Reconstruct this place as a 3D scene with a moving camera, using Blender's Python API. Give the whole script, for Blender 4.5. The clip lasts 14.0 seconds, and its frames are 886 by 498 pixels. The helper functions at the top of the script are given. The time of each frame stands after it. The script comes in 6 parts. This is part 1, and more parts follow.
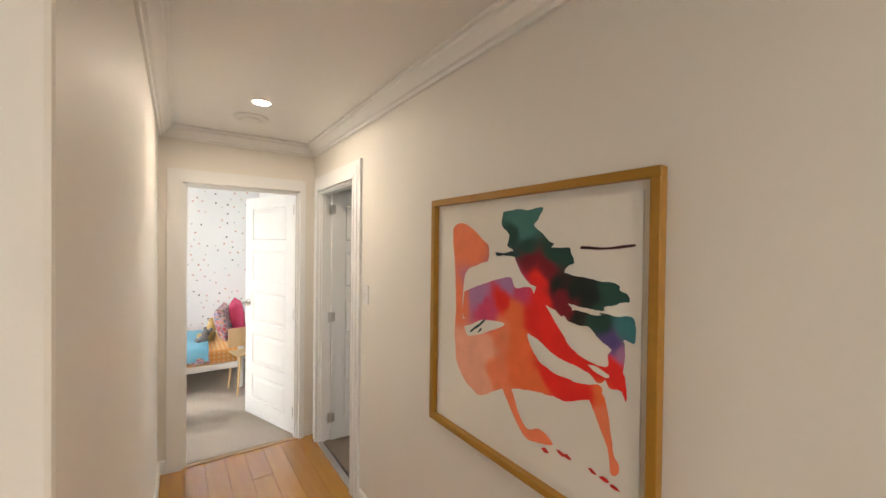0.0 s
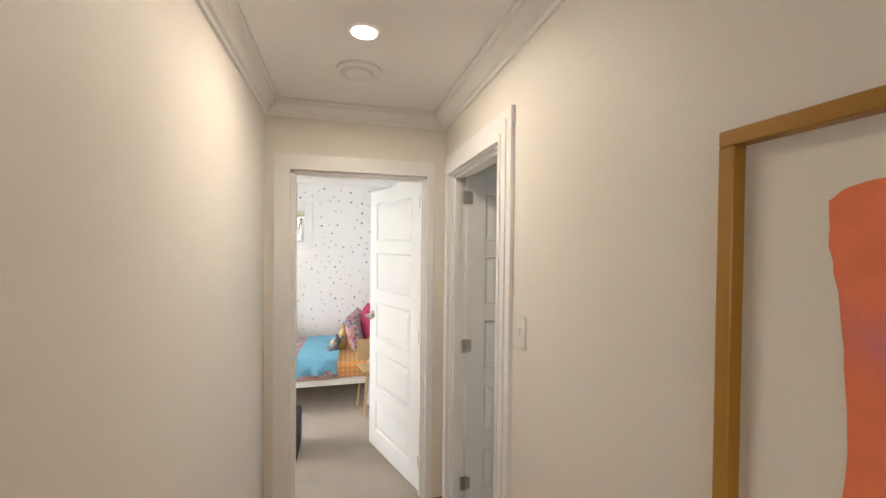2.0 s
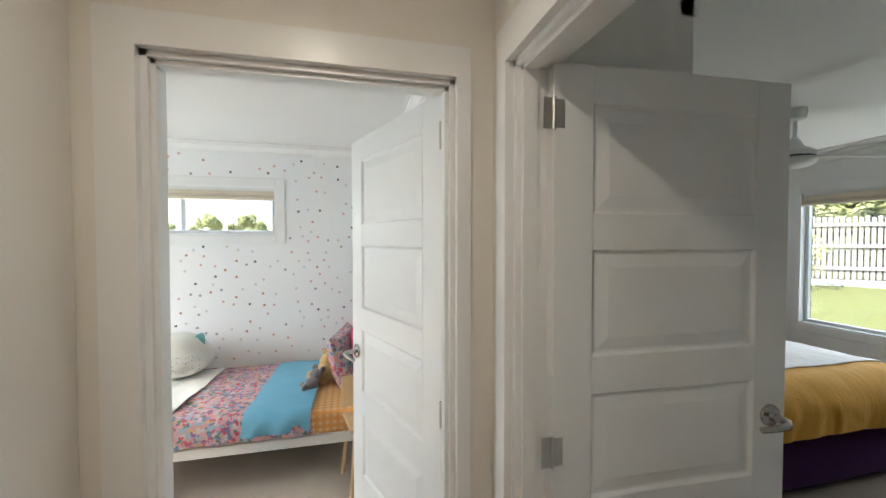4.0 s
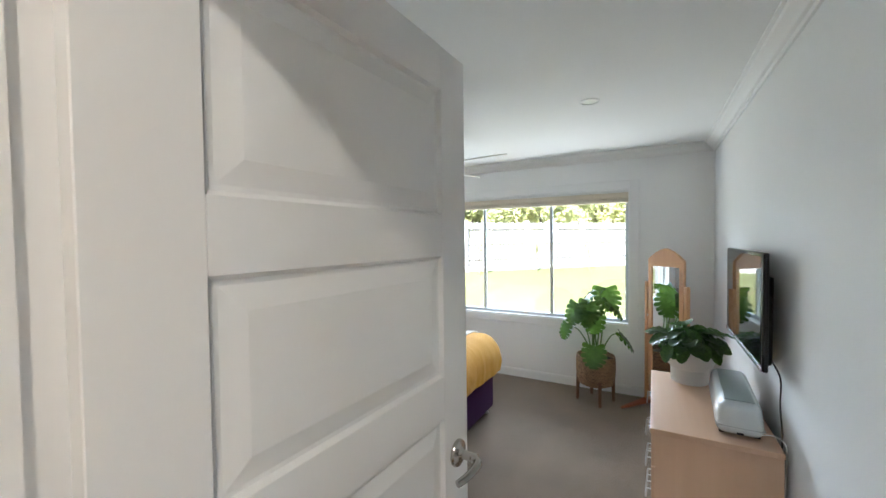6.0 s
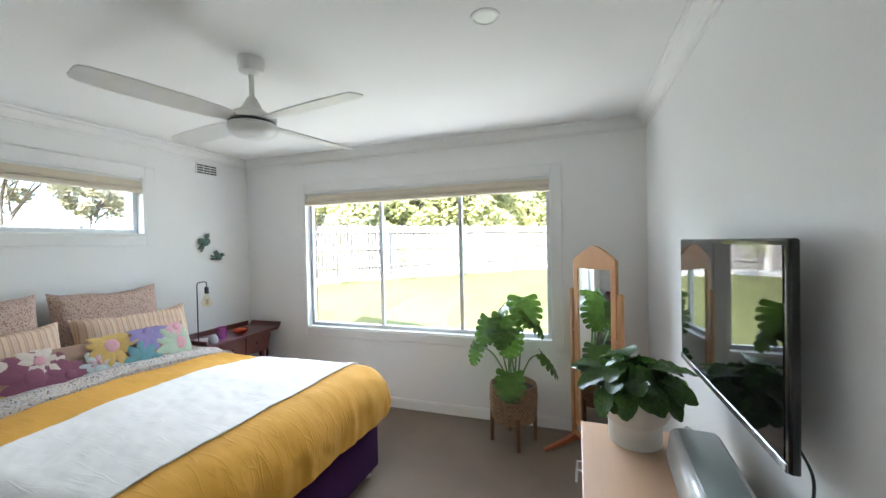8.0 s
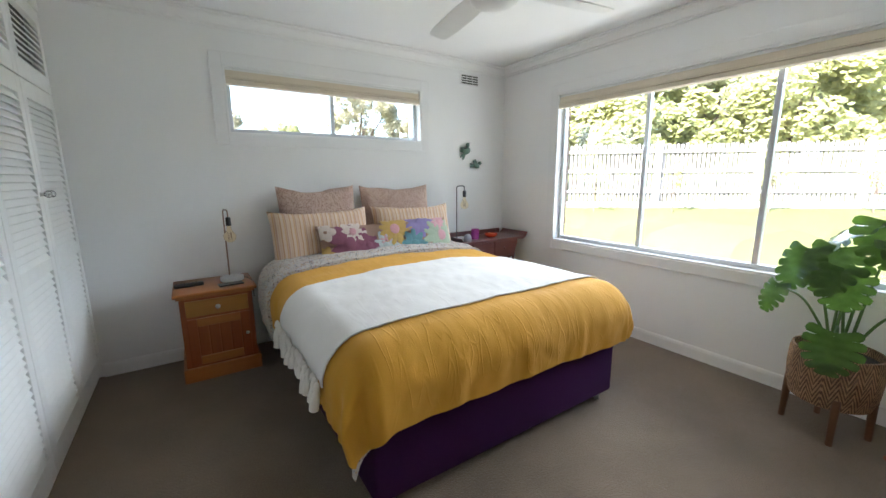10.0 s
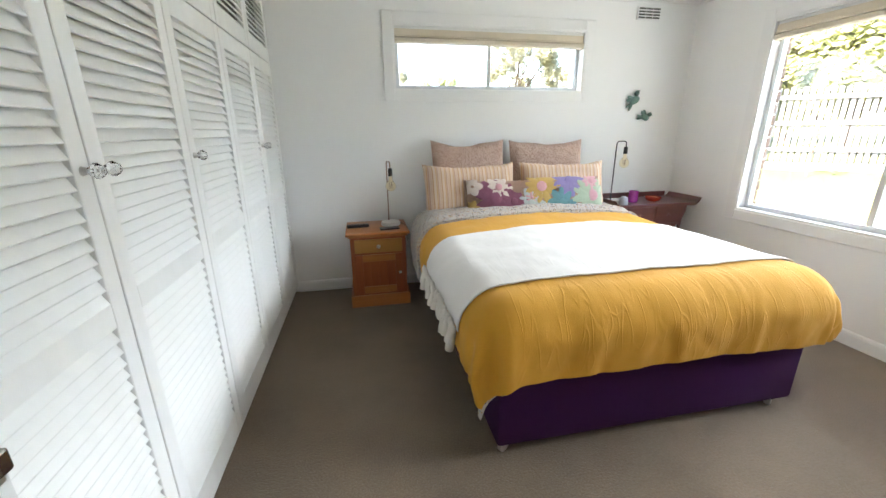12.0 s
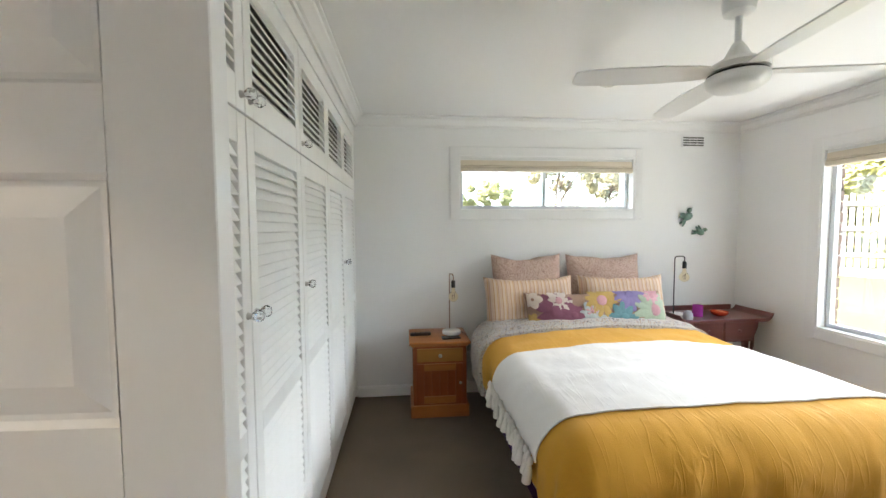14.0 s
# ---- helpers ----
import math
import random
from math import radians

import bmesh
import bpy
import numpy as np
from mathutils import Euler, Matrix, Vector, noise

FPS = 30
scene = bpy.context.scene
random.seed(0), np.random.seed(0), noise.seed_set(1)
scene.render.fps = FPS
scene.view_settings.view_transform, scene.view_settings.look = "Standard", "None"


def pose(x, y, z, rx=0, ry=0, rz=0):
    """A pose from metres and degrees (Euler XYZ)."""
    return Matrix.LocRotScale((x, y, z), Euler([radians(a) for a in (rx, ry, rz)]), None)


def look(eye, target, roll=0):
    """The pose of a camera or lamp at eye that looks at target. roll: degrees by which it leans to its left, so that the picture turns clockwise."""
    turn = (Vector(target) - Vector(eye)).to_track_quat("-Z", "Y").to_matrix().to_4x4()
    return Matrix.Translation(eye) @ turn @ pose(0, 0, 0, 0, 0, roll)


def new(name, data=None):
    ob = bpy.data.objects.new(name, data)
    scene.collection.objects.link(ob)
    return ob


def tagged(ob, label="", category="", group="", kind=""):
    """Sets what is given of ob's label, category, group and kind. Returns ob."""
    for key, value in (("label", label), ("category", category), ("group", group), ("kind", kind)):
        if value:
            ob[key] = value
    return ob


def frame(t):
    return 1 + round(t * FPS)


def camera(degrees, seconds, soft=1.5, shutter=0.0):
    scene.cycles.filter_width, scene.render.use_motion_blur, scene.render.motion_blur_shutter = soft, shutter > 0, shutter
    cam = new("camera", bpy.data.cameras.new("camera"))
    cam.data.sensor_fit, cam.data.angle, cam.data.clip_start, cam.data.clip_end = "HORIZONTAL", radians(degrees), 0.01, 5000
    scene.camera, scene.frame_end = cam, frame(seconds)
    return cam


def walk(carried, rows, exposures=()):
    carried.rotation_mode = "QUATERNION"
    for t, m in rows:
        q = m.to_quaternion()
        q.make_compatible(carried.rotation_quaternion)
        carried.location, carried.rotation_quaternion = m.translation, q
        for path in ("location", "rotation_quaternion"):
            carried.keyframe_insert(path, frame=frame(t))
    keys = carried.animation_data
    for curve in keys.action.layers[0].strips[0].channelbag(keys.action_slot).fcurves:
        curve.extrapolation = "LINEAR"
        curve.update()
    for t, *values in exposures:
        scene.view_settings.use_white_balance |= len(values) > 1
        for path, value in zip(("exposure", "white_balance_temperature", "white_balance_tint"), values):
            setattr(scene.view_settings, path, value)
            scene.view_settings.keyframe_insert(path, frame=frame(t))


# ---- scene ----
cam = camera(98.1, 14.0)
PATH = [
    (0, (-0.947, -3.294, 1.624), (0.189, -1.647, 1.601), 0.7),
    (0.5, (-0.915, -3.235, 1.609), (-0.004, -1.455, 1.581), 0.6),
    (1, (-0.826, -3.025, 1.59), (-0.086, -1.167, 1.561), 0.6),
    (1.5, (-0.738, -2.737, 1.594), (-0.092, -0.844, 1.565), 0.7),
    (2, (-0.628, -2.373, 1.628), (-0.124, -0.438, 1.6), 0.6),
    (2.2, (-0.61, -2.22, 1.611), (-0.168, -0.27, 1.588), 0.8),
    (4.3, (-0.378, -0.97, 1.578), (0.11, 0.969, 1.518), -0.5),
    (4.5, (-0.342, -0.895, 1.58), (0.356, 0.978, 1.515), -0.3),
    (5, (-0.191, -0.767, 1.594), (1.019, 0.824, 1.52), -0.3),
    (5.5, (-0.095, -0.727, 1.591), (1.44, 0.554, 1.541), -0.9),
    (6, (-0.057, -0.658, 1.591), (1.695, 0.304, 1.535), -0.7),
    (6.5, (0.004, -0.609, 1.583), (1.868, 0.114, 1.521), -0.7),
    (7, (0.273, -0.626, 1.567), (2.18, -0.026, 1.497), -0.9),
    (7.2, (0.439, -0.644, 1.577), (2.351, -0.064, 1.505), -0.8),
    (9.3, (1.262, -0.612, 1.35), (2.804, 0.655, 1.217), -0.8),
    (9.5, (1.248, -0.605, 1.336), (2.646, 0.808, 1.119), -0.8),
    (10, (1.216, -0.588, 1.318), (2.296, 1.054, 0.948), -0.4),
    (10.5, (1.226, -0.589, 1.311), (2.021, 1.183, 0.832), -0.5),
    (11, (1.23, -0.598, 1.32), (1.807, 1.241, 0.785), -0.6),
    (11.5, (1.231, -0.6, 1.324), (1.68, 1.265, 0.759), -0.6),
    (12, (1.225, -0.593, 1.324), (1.607, 1.28, 0.738), -0.5),
    (12.5, (1.23, -0.604, 1.33), (1.565, 1.273, 0.725), -0.5),
    (13, (1.238, -0.684, 1.401), (1.538, 1.201, 0.807), -0.6),
    (13.5, (1.185, -0.734, 1.436), (1.478, 1.217, 1.108), -0.5),
    (14, (1.053, -0.68, 1.489), (1.242, 1.308, 1.376), -0.3),
]
EXPOSURES = [(0.0, 2.55, 6500, 10), (1.0, 2.55, 6500, 10), (2.2, 2.3, 6350, 10), (4.3, 1.85, 6000, 6), (5.0, 1.9, 5850, 6), (6.0, 2.8, 5770, 8), (7.0, 3.0, 5850, 8), (9.5, 2.45, 5900, 10), (10.5, 3.15, 6200, 10), (11.0, 3.25, 6250, 10), (12.5, 3.25, 6320, 10), (14.0, 3.1, 6400, 11)]

walk(cam, [(t, look(eye, target, roll)) for t, eye, target, roll in PATH], EXPOSURES)

# ---- world, sun and lamps ----
SUN_EL, SUN_AZ = 38.0, 262.0          # degrees; azimuth clockwise from +y (north)
world = bpy.data.worlds.new("sky")
scene.world = world
world.use_nodes = True
wn = world.node_tree.nodes
sky = wn.new("ShaderNodeTexSky")
sky.sky_type = "NISHITA"
sky.sun_disc = False
sky.sun_elevation, sky.sun_rotation = radians(SUN_EL), radians(SUN_AZ)
world.node_tree.links.new(sky.outputs[0], wn["Background"].inputs[0])
wn["Background"].inputs[1].default_value = 0.15

sun = new("sun", bpy.data.lights.new("sun", "SUN"))
sun.data.energy, sun.data.angle, sun.data.color = 5.0, radians(0.5), (1.0, 0.95, 0.87)
_e, _a = radians(SUN_EL), radians(SUN_AZ)
sun.matrix_basis = look((0, 0, 20), (-20 * math.sin(_a) * math.cos(_e), -20 * math.cos(_a) * math.cos(_e), 20 - 20 * math.sin(_e)))


def disc_lamp(x, y, z, watts, size, color, name="downlight_lamp"):
    lamp = new(name, bpy.data.lights.new(name, "AREA"))
    lamp.data.shape, lamp.data.size, lamp.data.energy, lamp.data.color = "DISK", size, watts, color
    lamp.data.spread = radians(176)
    lamp.matrix_basis = pose(x, y, z)
    return lamp


def daylight_fill(name, x, y, z, w, h, rx, rz, watts, color):
    """Added area lamp that stands in for daylight from outside a window."""
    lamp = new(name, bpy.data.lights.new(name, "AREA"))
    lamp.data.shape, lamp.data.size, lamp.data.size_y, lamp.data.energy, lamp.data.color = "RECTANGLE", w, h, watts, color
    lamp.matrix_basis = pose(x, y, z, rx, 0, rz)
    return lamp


# added lamps that stand in for daylight, all out of the camera's sight
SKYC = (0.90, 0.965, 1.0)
# sky stand-in out over the lawn, above the sight line through the window head
daylight_fill("sky_fill_east", 10.0, 1.8, 4.35, 9.0, 2.2, -80, -90, 180.0, SKYC)
# added fill lamp below the sill, in place of light bounced off the lawn
daylight_fill("lawn_bounce_fill_east", 4.98, 0.75, 0.27, 2.3, 0.7, -138, -90, 6.8, (1.0, 1.0, 0.94))
daylight_fill("sky_fill_north", 2.32, 3.30, 2.62, 1.6, 0.8, -60, 0, 9.0, SKYC)
# added lamp turned outward, brightens the ground beyond the child's window
daylight_fill("ground_fill_child_north", -1.9, 3.30, 2.62, 1.6, 0.8, 45, 0, 74.0, SKYC)
daylight_fill("sky_fill_child_west", -3.86, 1.35, 1.48, 1.62, 1.1, -90, 90, 5.5, SKYC)
# lamp in the added, unseen window behind the camera
daylight_fill("daylight_fill_living_south", -2.6, -5.86, 1.48, 1.3, 1.1, 90, 0, 2.6, SKYC)
WARM = (1.0, 0.85, 0.68)
# the second downlight is unseen, added behind the camera to light the hall
for lx, ly, watts in ((-0.555, -0.875, 1.5), (-0.62, -4.5, 3.6)):
    disc_lamp(lx, ly, 2.412, watts, 0.085, WARM)

# ---- materials ----


def nodes_of(name):
    m = bpy.data.materials.new(name)
    m.use_nodes = True
    nt = m.node_tree
    return m, nt, nt.nodes["Principled BSDF"]


def ramp(nt, fac, stops):
    r = nt.nodes.new("ShaderNodeValToRGB")
    els = r.color_ramp.elements
    while len(els) < len(stops):
        els.new(0.5)
    for e, (p, c) in zip(els, stops):
        e.position, e.color = p, (*c, 1)
    nt.links.new(fac, r.inputs[0])
    return r.outputs[0]


def coords(nt, scale=(1, 1, 1), which="Object"):
    tc, mp = nt.nodes.new("ShaderNodeTexCoord"), nt.nodes.new("ShaderNodeMapping")
    mp.inputs["Scale"].default_value = scale
    nt.links.new(tc.outputs[which], mp.inputs[0])
    return mp.outputs[0]


def noise_tex(nt, vec, scale, detail=4.0, rough=0.55):
    n = nt.nodes.new("ShaderNodeTexNoise")
    n.inputs["Scale"].default_value, n.inputs["Detail"].default_value, n.inputs["Roughness"].default_value = scale, detail, rough
    nt.links.new(vec, n.inputs["Vector"])
    return n.outputs["Fac"]


def bump(nt, bsdf, height, strength, dist):
    b = nt.nodes.new("ShaderNodeBump")
    b.inputs["Strength"].default_value, b.inputs["Distance"].default_value = strength, dist
    nt.links.new(height, b.inputs["Height"])
    nt.links.new(b.outputs[0], bsdf.inputs["Normal"])


def mix(nt, fac, a, b, kind="MIX"):
    m = nt.nodes.new("ShaderNodeMix")
    m.data_type, m.blend_type = "RGBA", kind
    for s, v in ((m.inputs[0], fac), (m.inputs[6], a), (m.inputs[7], b)):
        if hasattr(v, "links"):
            nt.links.new(v, s)
        elif isinstance(v, tuple):
            s.default_value = (*v, 1)
        else:
            s.default_value = v
    return m.outputs[2]


def shade(c, k):
    return tuple(min(1.0, v * k) for v in c)


def speckled(name, color, rough=0.6, big=2.0, fine=60.0, vary=0.06, bump_s=0.15, bump_d=0.002, metal=0.0, sheen=0.0, coat=0.0, stretch=(1, 1, 1), spec=0.5, fine_vary=None):
    """A surface with variation at two scales and fine relief."""
    m, nt, b = nodes_of(name)
    v = coords(nt, stretch)
    f = noise_tex(nt, v, fine, 3)
    g = noise_tex(nt, v, big, 3)
    fv = vary if fine_vary is None else fine_vary
    c1 = ramp(nt, g, [(0.25, shade(color, 1 - vary)), (0.75, shade(color, 1 + vary))])
    c2 = ramp(nt, f, [(0.3, (1 - fv,) * 3), (0.7, (1.0,) * 3)])
    nt.links.new(mix(nt, 1.0, c1, c2, "MULTIPLY"), b.inputs["Base Color"])
    b.inputs["Roughness"].default_value, b.inputs["Metallic"].default_value = rough, metal
    b.inputs["Sheen Weight"].default_value, b.inputs["Coat Weight"].default_value = sheen, coat
    b.inputs["Specular IOR Level"].default_value = spec
    if bump_s:
        bump(nt, b, f, bump_s, bump_d)
    return m


def timber(name, dark, light, rough=0.4, along="Y", scale=1.0, coat=0.0, per_object=0.0):
    m, nt, b = nodes_of(name)
    st = {"X": (0.9, 14, 14), "Y": (14, 0.9, 14), "Z": (14, 14, 0.9)}[along]
    v = coords(nt, tuple(s * scale for s in st))
    n = noise_tex(nt, v, 1.6, 6, 0.6)
    big = noise_tex(nt, coords(nt, (1.2, 1.2, 1.2)), 1.5, 2)
    col = ramp(nt, n, [(0.28, dark), (0.52, tuple((a + c) / 2 for a, c in zip(dark, light))), (0.75, light)])
    col = mix(nt, 0.35, col, ramp(nt, big, [(0.3, dark), (0.7, light)]))
    if per_object:
        oi = nt.nodes.new("ShaderNodeObjectInfo")
        col = mix(nt, 1.0, col, ramp(nt, oi.outputs["Random"], [(0, (1 - per_object,) * 3), (1, (1.0,) * 3)]), "MULTIPLY")
    nt.links.new(col, b.inputs["Base Color"])
    b.inputs["Roughness"].default_value, b.inputs["Coat Weight"].default_value = rough, coat
    b.inputs["Coat Roughness"].default_value = 0.12
    bump(nt, b, n, 0.08, 0.002)
    return m


def plain(name, color, rough=0.5, metal=0.0, **kw):
    return speckled(name, color, rough, 6.0, 120.0, 0.03, 0.03, 0.001, metal, **kw)


def glass(name, color=(1, 1, 1), rough=0.0, ior=1.45):
    m, nt, b = nodes_of(name)
    b.inputs["Base Color"].default_value = (*color, 1)
    b.inputs["Transmission Weight"].default_value, b.inputs["Roughness"].default_value, b.inputs["IOR"].default_value = 1.0, rough, ior
    return m


def glow(name, color, strength):
    m, nt, b = nodes_of(name)
    b.inputs["Base Color"].default_value = (*color, 1)
    b.inputs["Emission Color"].default_value = (*color, 1)
    b.inputs["Emission Strength"].default_value = strength
    return m


M_HALL = speckled("hall_wall_paint", (0.78, 0.745, 0.69), 0.58, 0.8, 160, 0.025, 0.08, 0.0008, fine_vary=0.01)
M_WALL = speckled("bedroom_wall_paint", (0.85, 0.85, 0.84), 0.6, 0.8, 160, 0.02, 0.08, 0.0008, fine_vary=0.01)
# grey-green tint puts the cool daylight on this wall into its colour
M_DAYLIT_WALL = speckled("living_wall_daylight_tint", (0.60, 0.665, 0.60), 0.6, 0.8, 160, 0.02, 0.08, 0.0008, fine_vary=0.01)
M_KWALL = speckled("kids_wall_paint", (0.87, 0.87, 0.875), 0.6, 0.8, 160, 0.02, 0.06, 0.0008, fine_vary=0.01)
M_CEIL = speckled("ceiling_paint", (0.84, 0.835, 0.82), 0.75, 0.7, 120, 0.02, 0.06, 0.0008, fine_vary=0.01)
M_WHITE = speckled("white_gloss_paint", (0.82, 0.82, 0.815), 0.3, 1.5, 90, 0.012, 0.03, 0.0004, stretch=(3, 3, 1), fine_vary=0.006)
M_CLOSET = speckled("closet_paint", (0.87, 0.865, 0.84), 0.38, 2.5, 70, 0.03, 0.1, 0.0008, stretch=(6, 6, 1), fine_vary=0.02)
M_TRIM = speckled("trim_paint", (0.83, 0.83, 0.82), 0.32, 2.0, 90, 0.02, 0.05, 0.0006, fine_vary=0.012)
M_CARPET = speckled("taupe_carpet", (0.22, 0.164, 0.112), 0.95, 3.2, 130, 0.16, 1.0, 0.006, sheen=0.25, spec=0.1, fine_vary=0.35)
M_KCARPET = speckled("kids_carpet", (0.56, 0.48, 0.40), 0.95, 3.0, 420, 0.08, 1.0, 0.006, sheen=0.2, spec=0.1, fine_vary=0.4)
M_FLOOR = timber("polished_timber", (0.37, 0.148, 0.006), (0.52, 0.245, 0.014), 0.15, "Y", 1.0, 1.0, 0.14)
M_METAL = speckled("brushed_nickel", (0.62, 0.60, 0.57), 0.32, 4, 200, 0.05, 0.05, 0.0004, metal=1.0)
M_NICKEL = speckled("satin_nickel", (0.50, 0.47, 0.43), 0.22, 4, 200, 0.05, 0.04, 0.0004, metal=1.0)
M_ALU = speckled("window_aluminium", (0.62, 0.64, 0.66), 0.4, 4, 150, 0.04, 0.03, 0.0004, metal=0.6)
M_GLASS = glass("window_glass")
M_BLIND = speckled("roman_blind_linen", (0.70, 0.62, 0.49), 0.9, 5, 300, 0.05, 0.3, 0.001, stretch=(1, 1, 4))
M_BLACK = plain("black_plastic", (0.015, 0.015, 0.016), 0.35)
M_WPLASTIC = plain("white_plastic", (0.78, 0.78, 0.76), 0.35)
M_PINE = timber("honey_pine", (0.23, 0.046, 0.008), (0.40, 0.105, 0.018), 0.42, "Z", 1.0, 0.4)
M_PINE_T = timber("honey_pine_top", (0.35, 0.10, 0.02), (0.50, 0.185, 0.04), 0.33, "X", 1.0, 0.4)
M_RED = timber("dark_red_wood", (0.085, 0.018, 0.016), (0.16, 0.04, 0.032), 0.3, "X", 1.0, 0.5)
M_BEECH = timber("beech_laminate", (0.66, 0.42, 0.27), (0.74, 0.50, 0.34), 0.4, "X", 0.8, 0.1)
M_MIRW = timber("mirror_beech", (0.55, 0.28, 0.12), (0.66, 0.36, 0.17), 0.35, "Z", 1.0, 0.3)
M_FOOTW = timber("mirror_foot_wood", (0.30, 0.075, 0.025), (0.44, 0.13, 0.045), 0.35, "X", 1.0, 0.3)

# ---- mesh helpers ----


def add_box(bm, x0, x1, y0, y1, z0, z1, m=None):
    vs = [bm.verts.new((x, y, z)) for z in (z0, z1) for y in (y0, y1) for x in (x0, x1)]
    if m is not None:
        for v in vs:
            v.co = m @ v.co
    for f in ((0, 2, 3, 1), (4, 5, 7, 6), (0, 1, 5, 4), (2, 6, 7, 3), (0, 4, 6, 2), (1, 3, 7, 5)):
        bm.faces.new([vs[i] for i in f])
    return vs


def rounded(bm, r, seg=2):
    bmesh.ops.recalc_face_normals(bm, faces=bm.faces)
    bmesh.ops.bevel(bm, geom=list(bm.edges), offset=r, segments=seg, profile=0.5, affect="EDGES", clamp_overlap=True)
    return bm


def box_bm(x0, x1, y0, y1, z0, z1, r=0.0, seg=2, m=None):
    bm = bmesh.new()
    add_box(bm, x0, x1, y0, y1, z0, z1, m)
    return rounded(bm, r, seg) if r else bm


def lathe(bm, profile, n=24, m=None):
    """Turn a profile of (radius, height) round the z axis."""
    rings = []
    for r, z in profile:
        ring = [bm.verts.new((r * math.cos(2 * math.pi * i / n), r * math.sin(2 * math.pi * i / n), z)) for i in range(n)]
        if m is not None:
            for v in ring:
                v.co = m @ v.co
        rings.append(ring)
    for a, b in zip(rings, rings[1:]):
        for i in range(n):
            bm.faces.new((a[i], a[(i + 1) % n], b[(i + 1) % n], b[i]))
    for ring, flip in ((rings[0], True), (rings[-1], False)):
        if (ring[0].co - ring[n // 2].co).length > 1e-4:
            bm.faces.new(ring[::-1] if flip else ring)
    return bm


def tube(bm, pts, r0, r1=None, n=8):
    """A round bar along points, tapering from r0 to r1."""
    r1 = r0 if r1 is None else r1
    pts = [Vector(p) for p in pts]
    rings, side = [], None
    for i, p in enumerate(pts):
        d = (pts[min(i + 1, len(pts) - 1)] - pts[max(i - 1, 0)]).normalized()
        if side is None:
            side = d.orthogonal().normalized()
        side = (side - d * side.dot(d)).normalized()
        up = d.cross(side)
        r = r0 + (r1 - r0) * i / max(1, len(pts) - 1)
        rings.append([bm.verts.new(p + (side * math.cos(2 * math.pi * k / n) + up * math.sin(2 * math.pi * k / n)) * r) for k in range(n)])
    for a, b in zip(rings, rings[1:]):
        for k in range(n):
            bm.faces.new((a[k], a[(k + 1) % n], b[(k + 1) % n], b[k]))
    bm.faces.new(rings[0][::-1])
    bm.faces.new(rings[-1])
    return bm


def curve_pts(ctrl, n=8):
    """Smooth points through control points."""
    c = [Vector(p) for p in ctrl]
    c = [c[0] * 2 - c[1]] + c + [c[-1] * 2 - c[-2]]
    out = []
    for i in range(1, len(c) - 2):
        for k in range(n):
            t = k / n
            out.append(0.5 * ((2 * c[i]) + (c[i + 1] - c[i - 1]) * t + (2 * c[i - 1] - 5 * c[i] + 4 * c[i + 1] - c[i + 2]) * t * t + (3 * c[i] - c[i - 1] - 3 * c[i + 1] + c[i + 2]) * t ** 3))
    return out + [c[-2]]


def extrude_profile(bm, prof, a, b, out):
    """Sweep a profile of (distance from wall, z) from a to b (x, y), out being the way off the wall."""
    ra = [bm.verts.new((a[0] + out[0] * d, a[1] + out[1] * d, z)) for d, z in prof]
    rb = [bm.verts.new((b[0] + out[0] * d, b[1] + out[1] * d, z)) for d, z in prof]
    n = len(prof)
    for i in range(n):
        bm.faces.new((ra[i], ra[(i + 1) % n], rb[(i + 1) % n], rb[i]))
    bm.faces.new(ra[::-1])
    bm.faces.new(rb)
    return bm


def to_mesh(name, bm, mat, smooth=None):
    bmesh.ops.recalc_face_normals(bm, faces=bm.faces)
    me = bpy.data.meshes.new(name)
    if smooth is not None:
        for f in bm.faces:
            f.smooth = True
        for e in bm.edges:
            if len(e.link_faces) == 2 and e.calc_face_angle(0.0) > radians(smooth):
                e.smooth = False
    bm.to_mesh(me)
    bm.free()
    if mat:
        me.materials.append(mat)
    return me


def part(name, bm, mat, parent, label="", smooth=None, m=None):
    ob = new(name, to_mesh(name, bm, mat, smooth))
    ob.parent = parent
    if m is not None:
        ob.matrix_basis = m
    if label:
        ob["label"] = label
    return ob


def solid(name, bm, mat, label, category, kind="structure", smooth=None, group=""):
    ob = new(name, to_mesh(name, bm, mat, smooth))
    return tagged(ob, label, category, group, kind)


def thing(name, label, category, m=None, group="", kind=""):
    ob = new(name)
    ob.empty_display_size = 0.1
    if m is not None:
        ob.matrix_basis = m
    return tagged(ob, label, category, group, kind)


def wall_with_hole(axis, a0, a1, t0, t1, z0, z1, holes):
    """A wall along x or y from a0 to a1, thickness t0..t1, with holes (b0, b1, zb, zt)."""
    bm = bmesh.new()

    def blk(p0, p1, q0, q1):
        if p1 - p0 > 1e-4 and q1 - q0 > 1e-4:
            if axis == "x":
                add_box(bm, p0, p1, t0, t1, q0, q1)
            else:
                add_box(bm, t0, t1, p0, p1, q0, q1)
    at = a0
    for b0, b1, zb, zt in sorted(holes):
        blk(at, b0, z0, z1)
        blk(b0, b1, z0, zb)
        blk(b0, b1, zt, z1)
        at = b1
    blk(at, a1, z0, z1)
    bmesh.ops.remove_doubles(bm, verts=bm.verts, dist=1e-4)
    return bm


